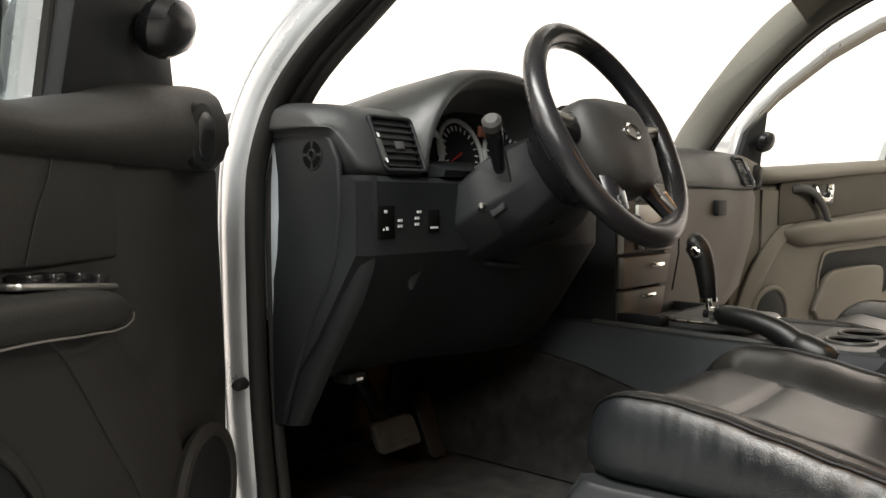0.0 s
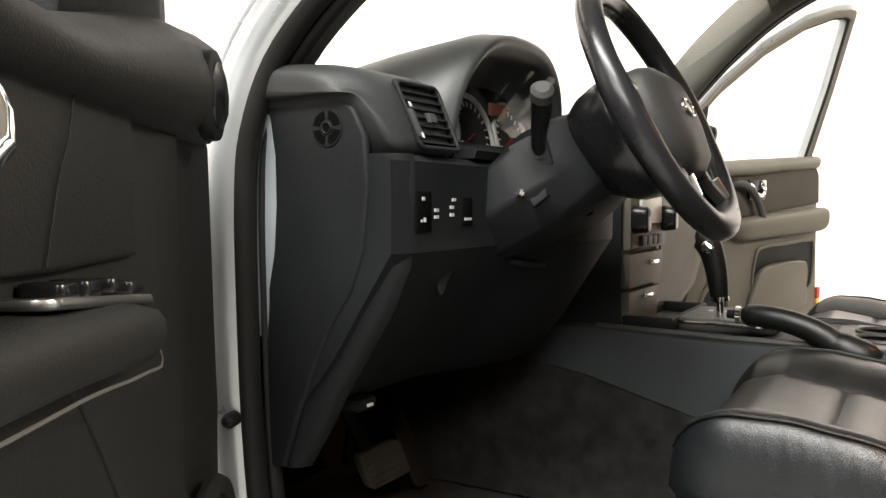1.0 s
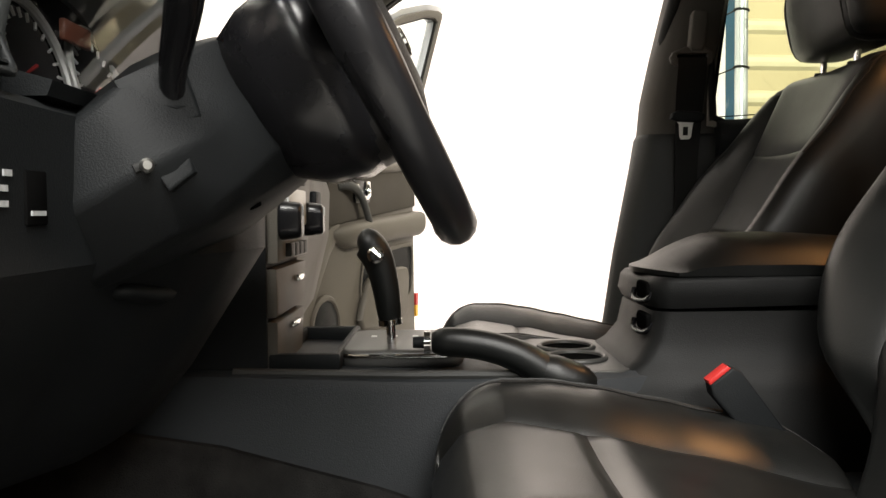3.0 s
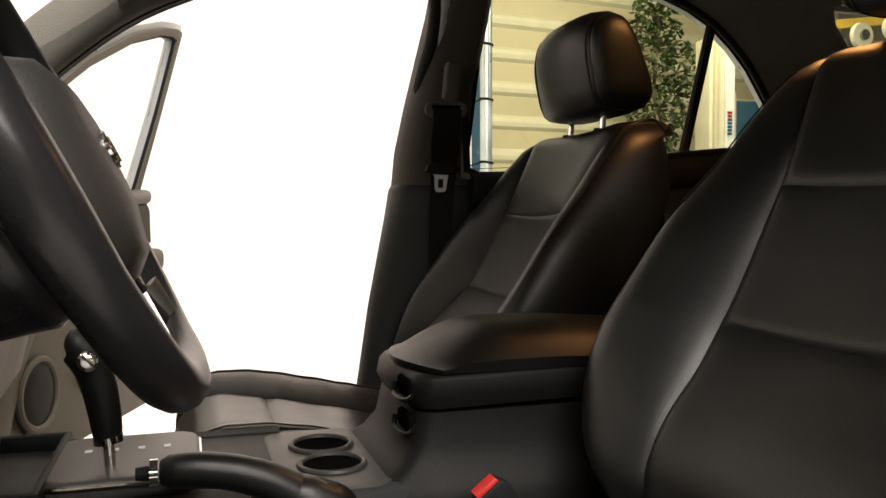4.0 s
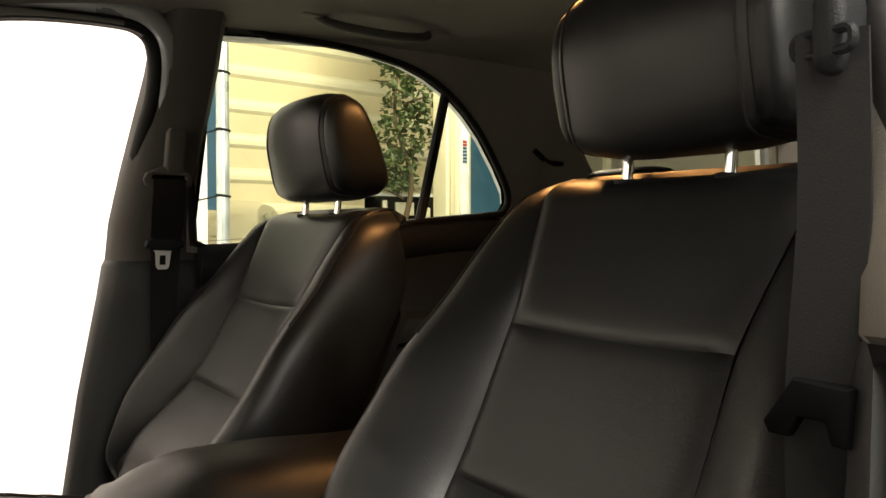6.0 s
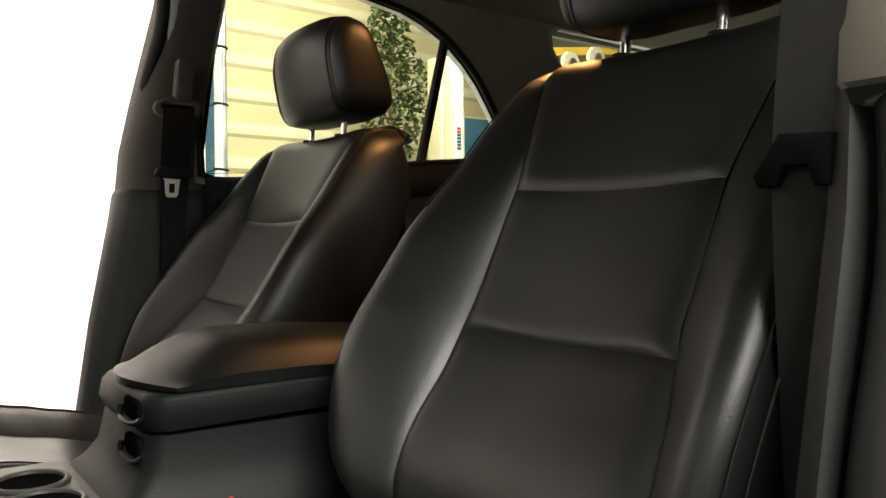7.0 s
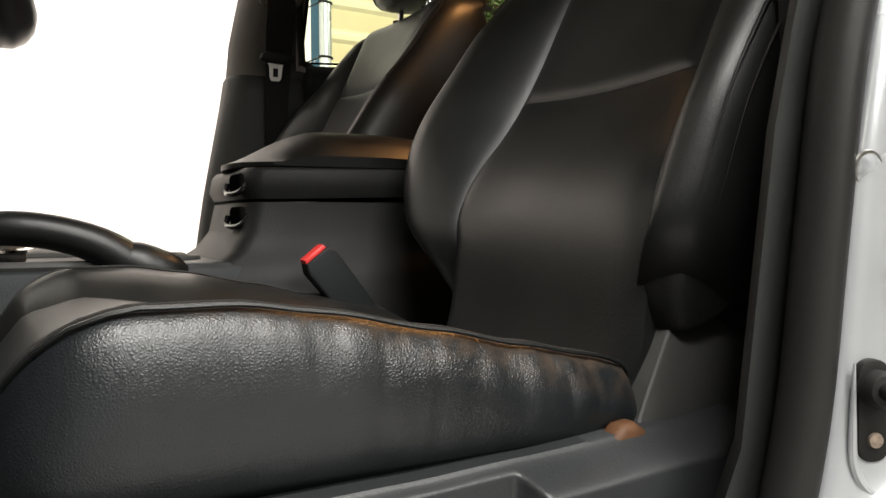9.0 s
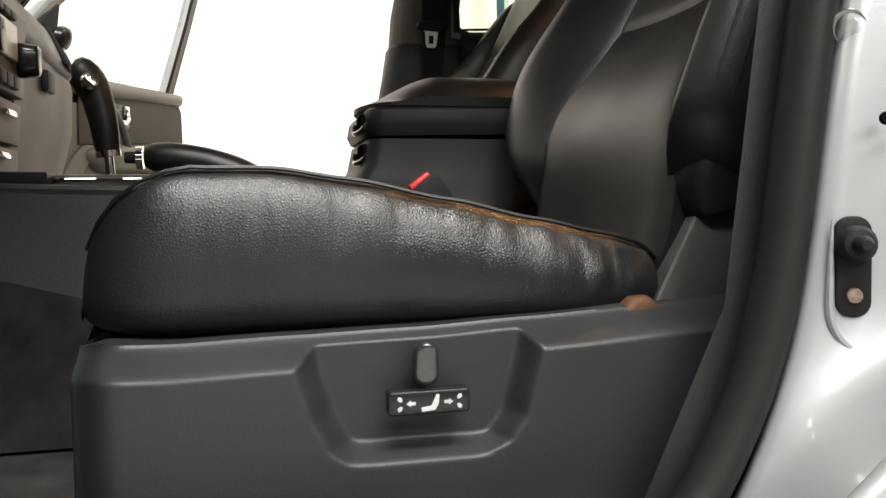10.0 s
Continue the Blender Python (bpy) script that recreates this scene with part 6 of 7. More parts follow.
# ---- rear of the cabin, far side ----
def build_rear():
    outline = [(-0.295, 0.5), (-0.295, 1.185), (-0.25, 1.192), (-0.25, 1.72), (-0.9, 1.74), (-1.8, 1.74), (-2.45, 1.70), (-2.52, 1.25), (-2.52, 0.5)]
    cargo = [(-1.305, 1.665), (-1.27, 1.64), (-1.275, 1.60), (-1.32, 1.54), (-1.40, 1.42), (-1.47, 1.33), (-1.50, 1.305), (-2.28, 1.30), (-2.34, 1.34), (-2.32, 1.60), (-2.24, 1.66)]
    hole = [(-0.262, 1.212), (-0.514, 1.226), (-0.831, 1.257), (-1.06, 1.276), (-1.09, 1.287), (-1.104, 1.31), (-1.10, 1.345), (-1.07, 1.40), (-1.02, 1.475), (-0.97, 1.53), (-0.912, 1.578),
            (-0.85, 1.612), (-0.786, 1.634), (-0.68, 1.652), (-0.573, 1.660), (-0.43, 1.659), (-0.318, 1.650)]
    for s in (-1, 1):
        X = lambda d: CX + s * d
        part("rear_side_trim", prism(outline, lambda u, v, d: V(X(0.715 + d), u, v), 0, 0.03, 0.0, 2, [[(-0.68 + (u + 0.68) * 1.02, 1.44 + (v - 1.44) * 1.04) for u, v in hole], cargo]), FABRIC, CAR, "charcoal rear side trim")
        part("rear_door_skin", prism(outline, lambda u, v, d: V(X(0.80 + d), u, v), 0, 0.02, 0.0, 2, [[(-0.70 + (u + 0.68) * 1.10, 1.44 + (v - 1.44) * 1.10) for u, v in hole], [(u - 0.03, v) for u, v in cargo]]), SILVER, CAR, "silver rear side of the car")
        part("window_seal", tube([V(X(0.714), u, v) for u, v in closed_curve_2d(hole)], 0.009, 8, closed=True), RUBBER, CAR, "black window seal")
        part("window_bar", tube([V(X(0.73), -0.831, 1.245), V(X(0.73), -0.914, 1.585)], 0.013, 8), RUBBER, CAR, "black window divider bar")
        pane = part("rear_pane", prism([(-0.68 + (u + 0.68) * 1.03, 1.44 + (v - 1.44) * 1.03) for u, v in hole], lambda u, v, d: V(X(0.742 + d), u, v), 0, 0.003), GLASS_TINT, CAR, "clear rear side glass")
        pane.visible_shadow = False
        pane = part("cargo_pane", prism(cargo, lambda u, v, d: V(X(0.76 + d), u, v), 0, 0.003), GLASS_TINT, CAR, "clear cargo side glass")
        pane.visible_shadow = False
        part("window_seal", tube([V(X(0.716), u, v) for u, v in cargo], 0.006, 8, closed=True), GREY_TRIM, CAR, "grey cargo window edge")
        part("window_reveal", loft([[V(X(0.712), u, v) for u, v in hole], [V(X(0.740), u, v) for u, v in hole]], cap=False), VOID, CAR, "black window reveal", flat=True)
        # rear door panel: sill roll and armrest
        rings = []
        for k in range(14):
            y = -0.27 - 0.80 * k / 13
            z = 1.205 + 0.062 * smooth(-0.26, -1.07, y)
            rings.append([V(X(0.73), y, z + 0.002), V(X(0.705), y, z - 0.002), V(X(0.685), y, z - 0.02), V(X(0.682), y, z - 0.05), V(X(0.70), y, z - 0.085), V(X(0.73), y, z - 0.09)])
        part("rear_sill_pad", loft(rings), PLASTIC, CAR, "black rear door sill pad", angle=60)
        part("rear_door_panel", prism([(-0.27, 0.5), (-1.25, 0.5), (-1.25, 1.235), (-1.0, 1.22), (-0.27, 1.18)], lambda u, v, d: V(X(0.698 + d), u, v), 0, 0.014, 0.004), PLASTIC, CAR, "black rear door panel")
        rings = [[V(X(a), y, z) for a, z in ((0.72, 1.04), (0.66, 1.035), (0.645, 1.015), (0.655, 0.97), (0.72, 0.95))] for y in (-0.35, -0.4, -0.8, -1.0)]
        part("rear_armrest", loft(rings), PLASTIC, CAR, "black rear door armrest", angle=50)
    # tail gate surround with its glass
    tail_o = [(-0.72, 1.20), (-0.68, 1.45), (-0.58, 1.70), (0.64, 1.70), (0.74, 1.45), (0.78, 1.20)]
    tail_i = [(-0.60, 1.235), (-0.57, 1.42), (-0.50, 1.60), (0.56, 1.60), (0.63, 1.42), (0.66, 1.235)]
    lean = lambda u, v, d: V(u, -2.58 + 0.2 * (v - 1.2) + d, v)
    part("tail_frame", prism(tail_o, lean, 0, 0.04, 0.004, 2, [tail_i]), PLASTIC_GREY, CAR, "charcoal tail gate trim")
    part("tail_pane", prism(tail_i, lean, 0.012, 0.016), GLASS_TINT, CAR, "rear window glass").visible_shadow = False
    # windscreen header and glass
    def ws(u, v):
        x = CX + (u - 0.5) * (1.50 - 0.22 * v)
        e = abs(u - 0.5) * 2
        return V(x, 1.10 - 0.72 * v - 0.10 * e * e, 1.15 + 0.49 * v - 0.02 * e * e)
    part("windscreen", grid(ws, 14, 10), GLASS, CAR, "clear windscreen glass").visible_shadow = False
    # rear bench
    bench = thing("rear_bench", "black leather rear bench seat", "car seat")
    for x0, x1 in ((-0.66, -0.18), (-0.17, 0.23), (0.24, 0.72)):
        def back(u, v):
            puff = (1 - abs(2 * u - 1) ** 6) * (1 - abs(2 * v - 1) ** 6)
            return V(x0 + (x1 - x0) * u, -1.06 - 0.20 * v + 0.03 * puff, 0.78 + 0.50 * v)
        part("backrest", grid(back, 14, 14, lambda p, u, v: p + V(0, -0.10, 0.0)), LEATHER, bench)
        def cush(u, v):
            puff = (1 - abs(2 * u - 1) ** 6) * (1 - abs(2 * v - 1) ** 6)
            return V(x0 + (x1 - x0) * u, -1.10 + 0.5 * v, 0.74 + 0.04 * v + 0.03 * puff)
        part("cushion", grid(cush, 14, 14, lambda p, u, v: p + V(0, 0, -0.14)), LEATHER, bench)
    for x in (-0.40, 0.48):
        bm, mat = headrest_mesh(x, -1.30, 1.34)
        for v in bm.verts:
            v.co.z = 1.34 + (v.co.z - 1.34) * 0.55
        part("rear_head_restraint", bm, mat, bench, "low leather head restraint")
    # roof grab handle and coat hook
    grab = thing("grab_handle", "charcoal curved roof grab handle", "grab handle")
    part("grip", tube(spl([(0.66, -0.50, 1.700), (0.645, -0.54, 1.680), (0.635, -0.66, 1.672), (0.645, -0.77, 1.683), (0.665, -0.80, 1.705)], 20), 0.010, 10), PILLAR, grab)
    for y in (-0.49, -0.815):
        part("mount", rbox(0.64, 0.69, y - 0.028, y + 0.028, 1.690, 1.712, 0.008), FABRIC, grab)
    hook = thing("belt_guide", "dark rear belt guide on the side trim", "belt guide")
    part("slot", tube(spl([(0.735, -1.19, 1.452), (0.728, -1.215, 1.430), (0.725, -1.245, 1.418), (0.722, -1.28, 1.418)], 10), 0.008, 8), GLOSS_BLACK, hook)
    part("webbing", loft([[V(0.722, -1.215, 1.425), V(0.722, -1.275, 1.415)], [V(0.715, -1.17, 1.30), V(0.715, -1.22, 1.30)]], cap=False, closed=False), GREY_TRIM, hook, "grey belt webbing")


build_rear()


# ---- seat belts ----
def passenger_belt():
    b = thing("passenger_seat_belt", "black seat belt hanging on the passenger door post", "seat belt")
    def at(u, v, d):
        """u: along the car, v: up, d: away from the post's face into the cabin."""
        return V(0.731 - 0.12 * (v - 1.2) - d, u, v)
    part("height_adjuster", prism([(-0.197, 1.352), (-0.190, 1.36), (-0.194, 1.43), (-0.200, 1.438), (-0.226, 1.438), (-0.231, 1.43), (-0.226, 1.36), (-0.219, 1.352)], at, 0, 0.026, 0.006, 3), PILLAR, b, "charcoal anchor cover")
    ring = [(-0.150, 1.338), (-0.156, 1.350), (-0.185, 1.362), (-0.222, 1.362), (-0.243, 1.352), (-0.249, 1.340), (-0.245, 1.326), (-0.235, 1.320), (-0.165, 1.320), (-0.154, 1.326)]
    slot = [(-0.168, 1.346), (-0.232, 1.346), (-0.234, 1.338), (-0.166, 1.338)]
    part("ring", prism(ring, at, 0.006, 0.020, 0.004, 3, [slot]), PILLAR, b, "charcoal belt guide ring")
    part("slot_back", prism(slot, at, 0.004, 0.007), VOID, b)
    rows = [((-0.168, -0.232), 1.338, 0.021), ((-0.168, -0.232), 1.318, 0.023), ((-0.168, -0.232), 1.27, 0.014), ((-0.168, -0.228), 1.21, 0.012), ((-0.172, -0.222), 1.12, 0.016), ((-0.175, -0.220), 0.9, 0.016), ((-0.18, -0.225), 0.56, 0.018)]
    part("webbing", loft([[at(w[0], z, d), at(w[1], z, d), at(w[1], z, d - 0.002), at(w[0], z, d - 0.002)] for w, z, d in rows]), BELT, b, "black belt webbing")
    part("stopper", prism([(-0.153, 1.204), (-0.157, 1.217), (-0.170, 1.222), (-0.222, 1.219), (-0.231, 1.213), (-0.229, 1.201), (-0.210, 1.196), (-0.170, 1.198)], at, 0.010, 0.030, 0.005, 3), PLASTIC, b, "black belt tongue grip")
    tongue = [(-0.169, 1.200), (-0.210, 1.200), (-0.206, 1.193), (-0.203, 1.165), (-0.199, 1.159), (-0.181, 1.159), (-0.177, 1.165), (-0.175, 1.193)]
    part("tongue", prism(tongue, at, 0.018, 0.021, 0.0006, 1, [[(-0.184, 1.187), (-0.196, 1.187), (-0.196, 1.168), (-0.184, 1.168)]]), TONGUE, b, "bare steel belt tongue")


passenger_belt()


def driver_belt():
    b = thing("driver_seat_belt", "black seat belt hanging on the driver's door post", "seat belt")
    line = spl([(-0.679, -0.162, 1.352), (-0.681, -0.163, 1.25), (-0.674, -0.163, 1.13), (-0.676, -0.170, 0.98), (-0.69, -0.165, 0.8), (-0.70, -0.16, 0.56)], 20)
    part("webbing", loft([[p + V(-0.022, -0.006, 0), p + V(0.016, 0.004, 0), p + V(0.016, 0.002, 0), p + V(-0.022, -0.008, 0)] for p in line]), BELT, b, "black belt webbing")
    cover = part("height_adjuster", loft([[V(-0.682 + q * k, -0.172 + p * k, z) for p, q in rounded(0.034, 0.020, 0.008)] for z, k in ((1.326, 0.5), (1.330, 0.85), (1.338, 1.0), (1.366, 1.0), (1.376, 0.88), (1.381, 0.5))]), PLASTIC, b, "dark rounded belt anchor cover")
    part("ring", tube([V(-0.679 + u, -0.160 - 0.2 * u, 1.345 + v) for u, v in rounded(0.040, 0.012, 0.005)], 0.003, 8, closed=True), PLASTIC, cover, "belt guide ring")
    grip = [(-0.694, 1.150), (-0.660, 1.152), (-0.641, 1.124), (-0.645, 1.117), (-0.657, 1.117), (-0.664, 1.130), (-0.680, 1.130), (-0.684, 1.117), (-0.694, 1.117)]
    part("stopper", prism(grip, lambda u, v, d: V(u - 0.006, -0.170 + d, v), -0.004, 0.018, 0.003), VOID, b, "black belt tongue grip")


driver_belt()


def build_buckle():
    b = thing("seat_belt_buckle", "black seat belt buckle with red release button", "buckle")
    up = V(0.0, 0.62, 0.78)
    side = V(0, 0.78, -0.62)
    base = V(-0.170, 0.002, 0.765)
    def at(u, v, d):
        return base + up * v * 0.85 + side * u * 0.72 + V(d, 0, 0)
    part("housing", prism([(-0.028, -0.06), (0.026, -0.06), (0.030, 0.045), (0.022, 0.058), (-0.024, 0.058), (-0.032, 0.045)], at, -0.012, 0.012, 0.004, 3), PLASTIC, b, "black buckle housing")
    part("release_button", prism([(-0.022, 0.057), (0.022, 0.057), (0.020, 0.064), (-0.020, 0.064)], at, -0.010, 0.010, 0.002), RED, b, "red release button")
    part("rivet", disc(at(0.012, -0.032, -0.012), V(-1, 0, 0), 0.006, 0.003, 14), STEEL, b)


build_buckle()


# ---- near door post: painted jamb with striker plate ----
def build_jamb():
    prof = []
    for z in (0.50, 0.56, 0.60, 0.64, 0.68, 0.72, 0.78, 0.86, 0.95, 1.05, 1.17, 1.30, 1.45):
        y = lerp([(0.50, 0.02), (0.59, -0.045), (0.64, -0.066), (0.70, -0.085), (0.787, -0.098), (0.89, -0.110), (1.0, -0.140), (1.2, -0.205), (1.45, -0.26)], z)
        x = lerp([(0.5, -0.772), (1.0, -0.768), (1.2, -0.745), (1.45, -0.675)], z)
        k = smooth(0.62, 0.70, z)
        prof.append([V(x + 0.02, y + 0.02, z), V(x, y, z), V(x - 0.004, y - 0.022 * k, z), V(x - 0.012 - 0.004 * k, y - 0.045 * k - 0.004, z), V(x - 0.035 - 0.02 * (1 - k), y - 0.062 * k - 0.012, z), V(x - 0.075, y - 0.07 * k - 0.02, z),
                     V(x - 0.095, y - 0.085 * k - 0.05, z), V(x - 0.098, y - 0.30, z), V(x + 0.02, y - 0.30, z)])
    part("door_jamb", loft(prof), SILVER, CAR, "silver painted door jamb", sub=1, angle=180)
    plate = thing("door_switch", "black rubber door switch on the painted jamb", "door switch")
    n = V(-0.93, 0.36, 0).normalized()
    t = V(0.36, 0.93, 0).normalized()
    o = V(-0.774, -0.109, 0.727)
    part("plate", prism(rounded(0.021, 0.062, 0.0095), lambda u, v, d: o + t * u + V(0, 0, v) + n * d, -0.004, 0.006, 0.0015), RUBBER, plate, "black oval rubber plate")
    b = o + V(0, 0, 0.014)
    part("plunger", tube([b + n * 0.004, b + n * 0.012, b + n * 0.016, b + n * 0.017, b + n * 0.024, b + n * 0.027], [0.0115, 0.0115, 0.009, 0.0055, 0.0055, 0.003], 18), RUBBER, plate, "black rubber plunger")
    c = o + V(0, 0, -0.0175)
    part("screw", disc(c + n * 0.005, n, 0.0048, 0.003, 16), RUST, plate, "rusty cross-head screw")
    press = [(-0.7735, -0.096, 0.756), (-0.774, -0.0945, 0.724), (-0.7745, -0.0945, 0.697), (-0.777, -0.101, 0.682), (-0.781, -0.113, 0.674), (-0.785, -0.127, 0.677)]
    part("pressed_rim", tube(spl(press, 30), [0.0008 + 0.0022 * math.sin(math.pi * k / 29) for k in range(30)], 8), SILVER, CAR, "silver pressed step on the jamb")
    ridge = [(-0.862, -0.150, 1.10), (-0.860, -0.138, 0.95), (-0.860, -0.133, 0.82), (-0.862, -0.130, 0.73), (-0.864, -0.118, 0.685), (-0.862, -0.090, 0.655), (-0.858, -0.055, 0.620), (-0.852, -0.015, 0.585), (-0.845, 0.05, 0.555)]
    part("outer_flange", tube(spl(ridge, 60), 0.008, 10), SILVER, CAR, "silver rolled flange edge")
    # steel crescent laid on the jamb as the shaded edge of a round dimple
    m = V(-0.7732, -0.1080, 0.872)
    mt = V(0.18, 0.98, 0).normalized()
    arc = [m + mt * 0.0108 * math.cos(a) + V(0, 0, 0.0108 * math.sin(a)) for a in [math.radians(-45 + 200 * k / 19) for k in range(20)]]
    part("dimple_shade", tube(arc, [0.0003 + 0.0013 * math.sin(math.pi * k / 19) for k in range(20)], 6), STEEL, CAR, "crescent standing in for shade in a pressed dimple")
    hole = V(-0.786, -0.1225, 0.8165)
    part("drain_hole", disc(hole, V(-0.9, 0.3, 0).normalized(), 0.004, 0.003, 16), VOID, CAR, "small round drain hole")


build_jamb()


# ---- seen through the far rear window ----
def build_outside():
    pole = thing("backdrop_pole", "aluminium pole with tied black straps", "pole")
    part("tube", tube([V(3.30, -1.255, 0.0), V(3.30, -1.255, 4.0)], 0.034, 16), ALU, pole, "aluminium tube")
    part("foot", tube([V(3.30, -1.255, 0.0), V(3.30, -1.255, 0.03)], [0.2, 0.18], 20), STEEL, pole)
    for z in (2.07, 1.765, 1.415):
        ring = [V(3.30 + 0.036 * math.cos(a), -1.255 + 0.036 * math.sin(a), z + 0.004 * math.sin(a)) for a in [2 * math.pi * k / 20 for k in range(20)]]
        part("strap", tube(ring, 0.007, 6, closed=True), RUBBER, pole, "black strap")
        part("strap_tail", tube([V(3.28, -1.225, z), V(3.36, -1.19, z - 0.012), V(3.42, -1.165, z - 0.02)], 0.004, 6), RUBBER, pole)
    ban = thing("blue_banner", "dark blue upright banner behind the pole", "banner")
    part("cloth", prism([(-1.75, 1.36), (-1.46, 1.36), (-1.46, 3.6), (-1.75, 3.6)], lambda u, v, d: V(4.2 + d, u + 0.13, v), 0, 0.01), BLUE, ban)
    part("stand", tube([V(4.25, -1.48, 0), V(4.25, -1.48, 1.4)], 0.015, 8), STEEL, ban)
    # a second lift further back: yellow beam with two round pulleys
    lift = thing("yellow_lift", "yellow steel lift beam with two round pulleys on a post", "lift")
    part("beam", loft([[V(5.5, y, z), V(5.56, y, z), V(5.56, y, z + 0.085), V(5.5, y, z + 0.085)] for y, z in ((-5.4, 2.90), (-6.75, 3.08))]), YELLOW, lift, "yellow beam")
    part("post", rbox(5.56, 5.7, -6.75, -6.6, 0, 3.12, 0.01), STEEL, lift, "steel post")
    for y, z in ((-5.97, 2.88), (-6.36, 2.98)):
        wheel = part("pulley", tube([V(5.48, y, z), V(5.44, y, z)], [0.13, 0.12], 24), CREAM, lift, "pale pulley wheel")
        part("hub", tube([V(5.44, y, z), V(5.41, y, z)], 0.05, 16), STEEL, wheel)
    part("plate", rbox(5.52, 5.56, -6.6, -5.6, 2.7, 2.86, 0.01), STEEL, lift)
    # car lift column with an upright line of plain bars on it
    post = thing("lift_column", "cream steel car lift column with a printed strip", "lift column")
    part("column", rbox(6.0, 6.25, -4.92, -4.62, 0, 2.9, 0.02), CREAM, post)
    part("channel", rbox(5.97, 6.02, -4.72, -4.66, 0, 2.85, 0.01), SIDING, post)
    part("face_strip", rbox(5.975, 5.995, -4.90, -4.79, 0, 2.88, 0.004), WHITE, post, "white strip")
    for k in range(7):
        part("print_bar", rbox(5.968, 5.977, -4.865, -4.815, 1.93 + 0.035 * k, 1.955 + 0.035 * k, 0), BLUE if k < 5 else RED, post)
    part("base", rbox(5.9, 6.35, -5.1, -4.5, 0, 0.04, 0.01), STEEL, post)
    # back wall pieces
    gate = thing("blue_door", "blue roller door in the far wall", "door")
    part("leaf", rbox(7.9, 8.0, -7.6, -6.35, 0.0, 2.6, 0.01), BLUE, gate)
    part("jamb", rbox(7.88, 8.0, -6.36, -6.2, 0.0, 2.7, 0.01), CREAM, gate)
    low = thing("low_cabinet", "white low cabinet against the wall", "cabinet")
    part("body", rbox(7.4, 7.9, -4.2, -2.2, 0.0, 1.32, 0.02), WHITE, low)
    part("door_gap", rbox(7.395, 7.402, -3.2, -3.18, 0.1, 1.28, 0), STEEL, low)


build_outside()


def parked_car(name, label, m, paint):
    """A plain parked saloon seen over the window sill."""
    car = thing(name, label, "car")
    side = [(-2.1, 0.45), (-2.15, 0.75), (-2.0, 0.95), (-1.35, 1.03), (-0.75, 1.38), (-0.1, 1.47), (0.7, 1.42), (1.45, 1.06), (2.1, 0.98), (2.2, 0.7), (2.15, 0.45)]
    P = closed_curve([V(a, b, 0) for a, b in side], 3)
    rings = []
    for w, k in ((-0.86, 0.93), (-0.84, 0.97), (-0.7, 1.0), (0.7, 1.0), (0.84, 0.97), (0.86, 0.93)):
        rings.append([m @ V(p.x * (0.9 + 0.1 * k), w * (1 - 0.22 * smooth(0.95, 1.45, p.y)), 0.45 + (p.y - 0.45) * k) for p in P])
    part("body", loft(rings), paint, car)
    for s in (-1, 1):
        win = [(-1.15, 1.06), (-0.68, 1.33), (-0.1, 1.40), (0.62, 1.35), (1.2, 1.06)]
        part("side_glass", prism(win, lambda u, v, d: m @ V(u, s * (0.862 - 0.19 * smooth(0.95, 1.45, v) + d), v), 0, 0.012, 0.002), CAR_GLASS, car)
        wing_mirror = part("mirror", rbox(-0.12, 0.02, -0.09, 0.09, -0.06, 0.06, 0.03, 3), paint, car)
        wing_mirror.matrix_local = m @ Matrix.Translation((-0.85, s * 0.95, 1.08))
    for x in (-1.35, 1.35):
        for s in (-1, 1):
            part("tyre", tube([m @ V(x, s * 0.66, 0.32), m @ V(x, s * 0.86, 0.32)], 0.32, 20), RUBBER, car)
    part("screen", prism([(-0.62, 1.03), (0.62, 1.03), (0.52, 1.36), (-0.52, 1.36)], lambda u, v, d: m @ V(-1.33 + (v - 1.03) * 1.6 - d, u, v + 0.01), 0, 0.012), CAR_GLASS, car)
    return car


parked_car("parked_car", "champagne parked saloon car on the hall floor", pose(6.0, -1.95, 0, 0, 0, 150), CAR_BEIGE)


def build_shelf():
    unit = thing("display_shelf", "dark display shelf with pale boxes and a white top board", "shelf")
    part("carcass", rbox(7.5, 7.9, -5.5, -4.72, 0, 1.63, 0.01), VOID, unit, "black shelf carcass")
    part("top_board", rbox(7.46, 7.92, -5.52, -4.3, 1.632, 1.668, 0.004), WHITE, unit, "white top board")
    for y0, y1, z0, z1 in ((-4.80, -4.74, 1.30, 1.58), (-5.18, -4.92, 1.40, 1.56), (-5.42, -5.24, 1.34, 1.5), (-5.0, -4.8, 0.9, 1.1)):
        part("box", rbox(7.47, 7.52, y0, y1, z0, z1, 0.01), CAR_GLASS if z1 < 1.2 else CREAM, unit, "pale box")


build_shelf()


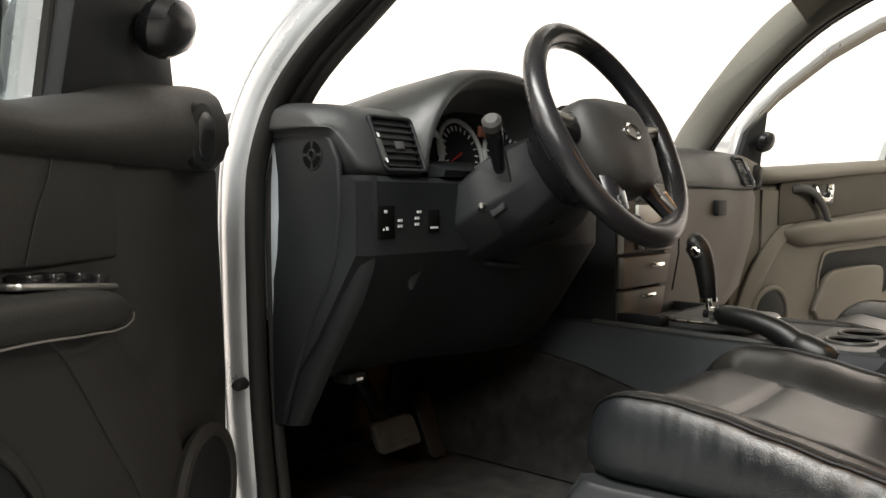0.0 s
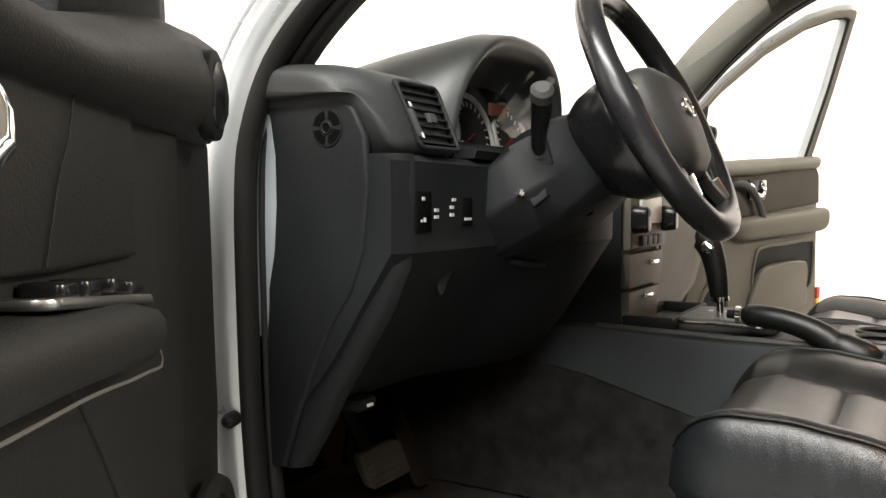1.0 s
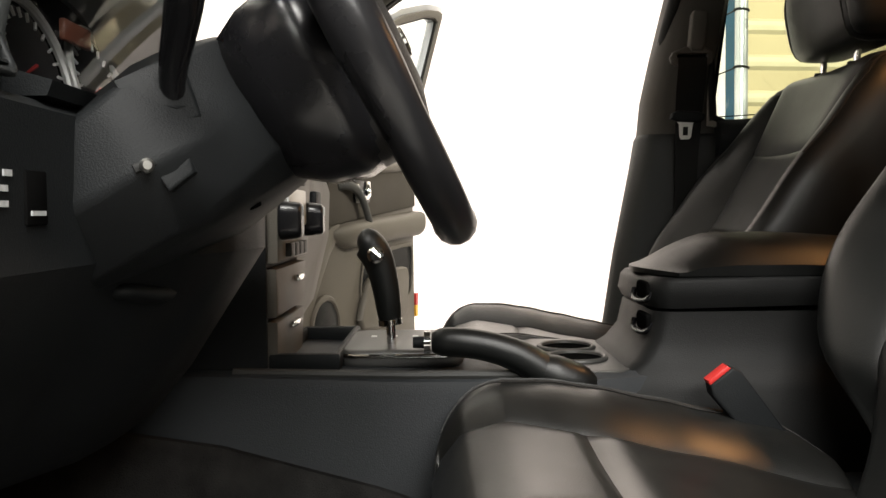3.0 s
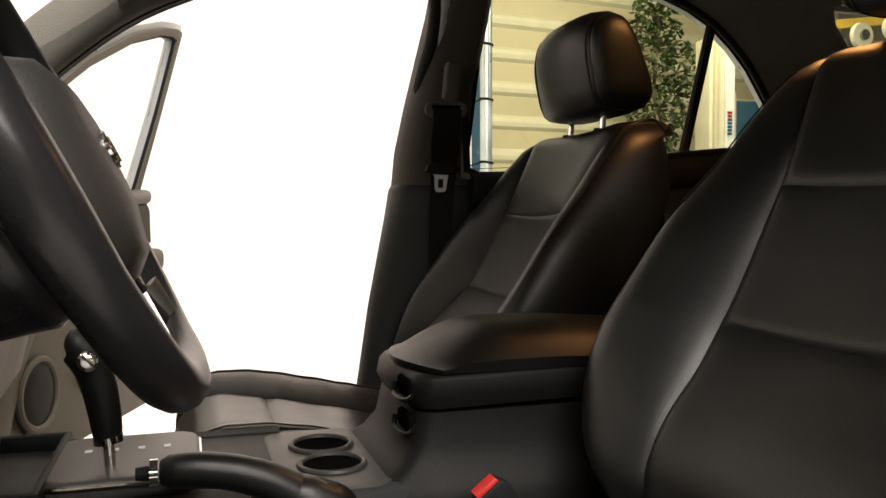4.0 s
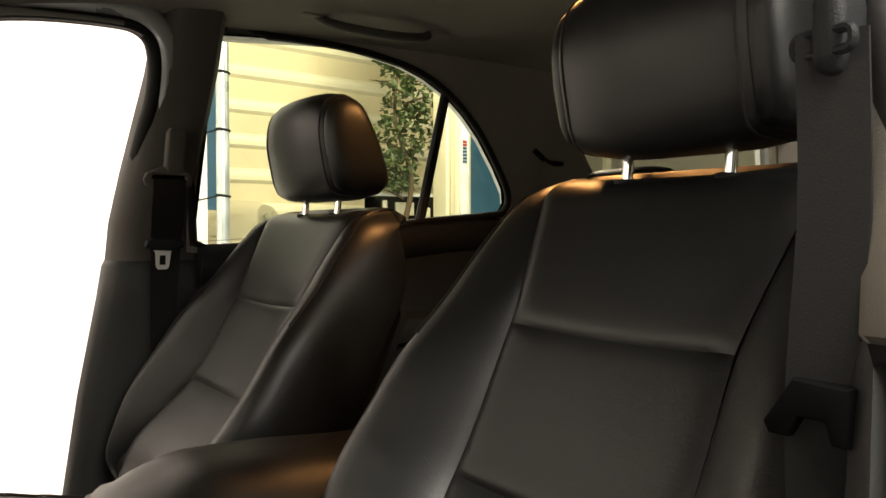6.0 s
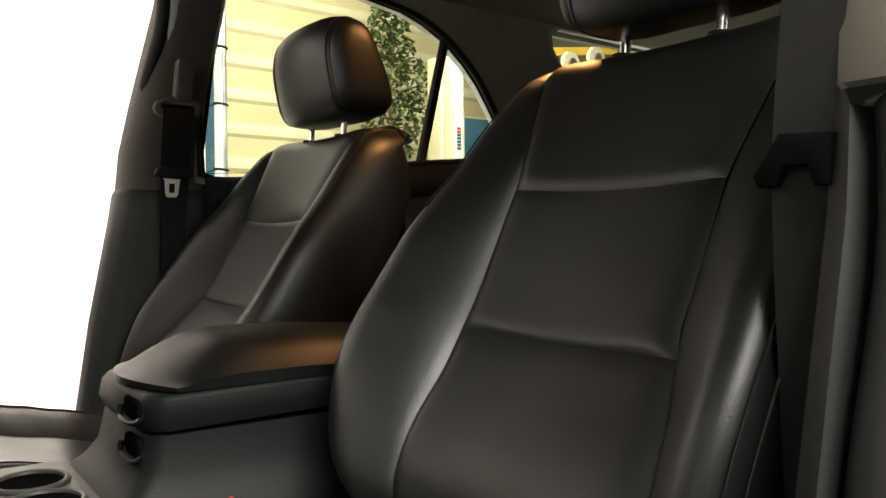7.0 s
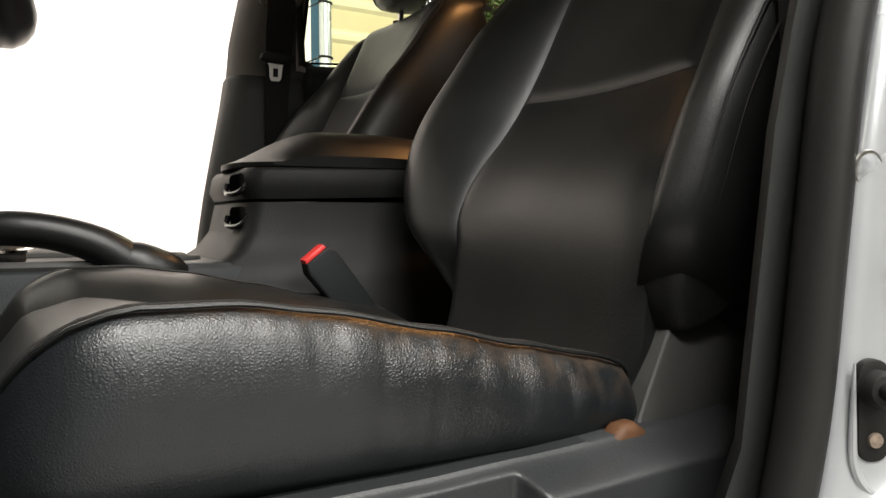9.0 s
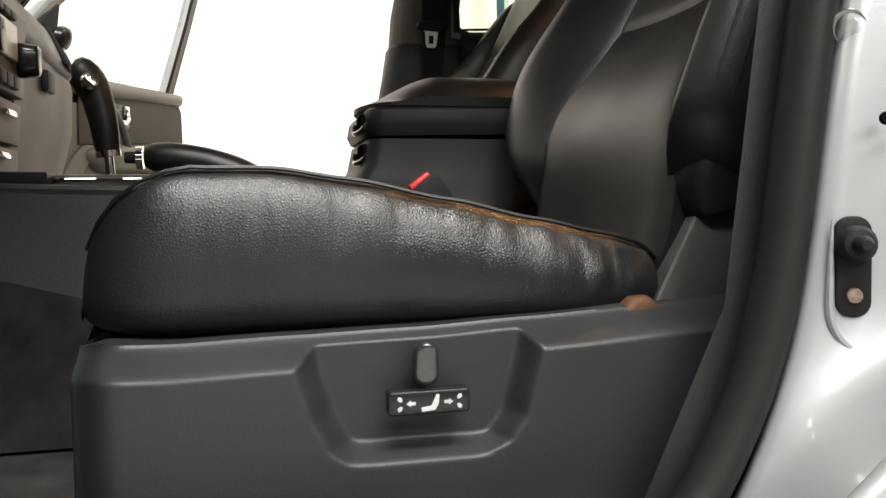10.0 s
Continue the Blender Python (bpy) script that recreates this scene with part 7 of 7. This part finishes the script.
def build_plant():
    plant = thing("climbing_plant", "tall leafy green plant against the wall", "plant")
    rnd = random.Random(4)
    c = V(7.35, -4.95, 0)
    trunk = spl([c + V(0, 0, 0), c + V(0.05, 0.05, 0.9), c + V(-0.05, -0.08, 1.8), c + V(0.03, 0.1, 2.6), c + V(0, 0, 3.6)], 24)
    part("trunk", tube(trunk, [0.05 - 0.0016 * k for k in range(24)], 8), BARK, plant, "thin brown trunk")
    for k in range(14):
        z = 1.6 + 0.14 * k
        a = rnd.uniform(0, 6.28)
        p = c + V(0, 0, z)
        part("branch", tube(spl([p, p + V(0.15 * math.cos(a), 0.25 * math.sin(a), 0.1), p + V(0.25 * math.cos(a), 0.45 * math.sin(a), 0.12)], 8), [0.016, 0.015, 0.013, 0.012, 0.010, 0.008, 0.006, 0.004], 6), BARK, plant)
    verts, faces = [], []
    for k in range(1300):
        z = rnd.uniform(1.70, 4.0)
        r = 0.30 + 0.10 * math.sin(z * 3.1) + 0.1 * (z > 2.2)
        a, q = rnd.uniform(0, 6.283), math.sqrt(rnd.random())
        p = c + V(0.4 * r * q * math.cos(a), r * q * math.sin(a) + 0.12 * math.sin(z * 4.0), z)
        d = V(rnd.uniform(-1, 1), rnd.uniform(-1, 1), rnd.uniform(-1.0, 0.3)).normalized()
        w = d.cross(V(rnd.uniform(-1, 1), rnd.uniform(-1, 1), 1)).normalized()
        L, W = rnd.uniform(0.07, 0.14), rnd.uniform(0.022, 0.042)
        i = len(verts)
        nrm = d.cross(w) * 0.012
        verts += [p, p + d * L * 0.4 + w * W + nrm, p + d * L, p + d * L * 0.4 - w * W + nrm]
        faces += [(i, i + 1, i + 2), (i, i + 2, i + 3)]
    me = bpy.data.meshes.new("leaves")
    me.from_pydata(verts, [], faces)
    me.materials.append(LEAF)
    ob = new("foliage", me)
    ob.parent = plant
    tagged(ob, "many small dark green leaves", kind="stuff")


build_plant()


def build_dome():
    d = thing("dome_light", "small roof dome light with a warm lens", "lamp")
    part("housing", prism(rounded(0.16, 0.10, 0.02), lambda u, v, w: V(0.04 + u, -0.60 + v, 1.745 - w), 0, 0.012, 0.004), PLASTIC_GREY, d)


build_dome()
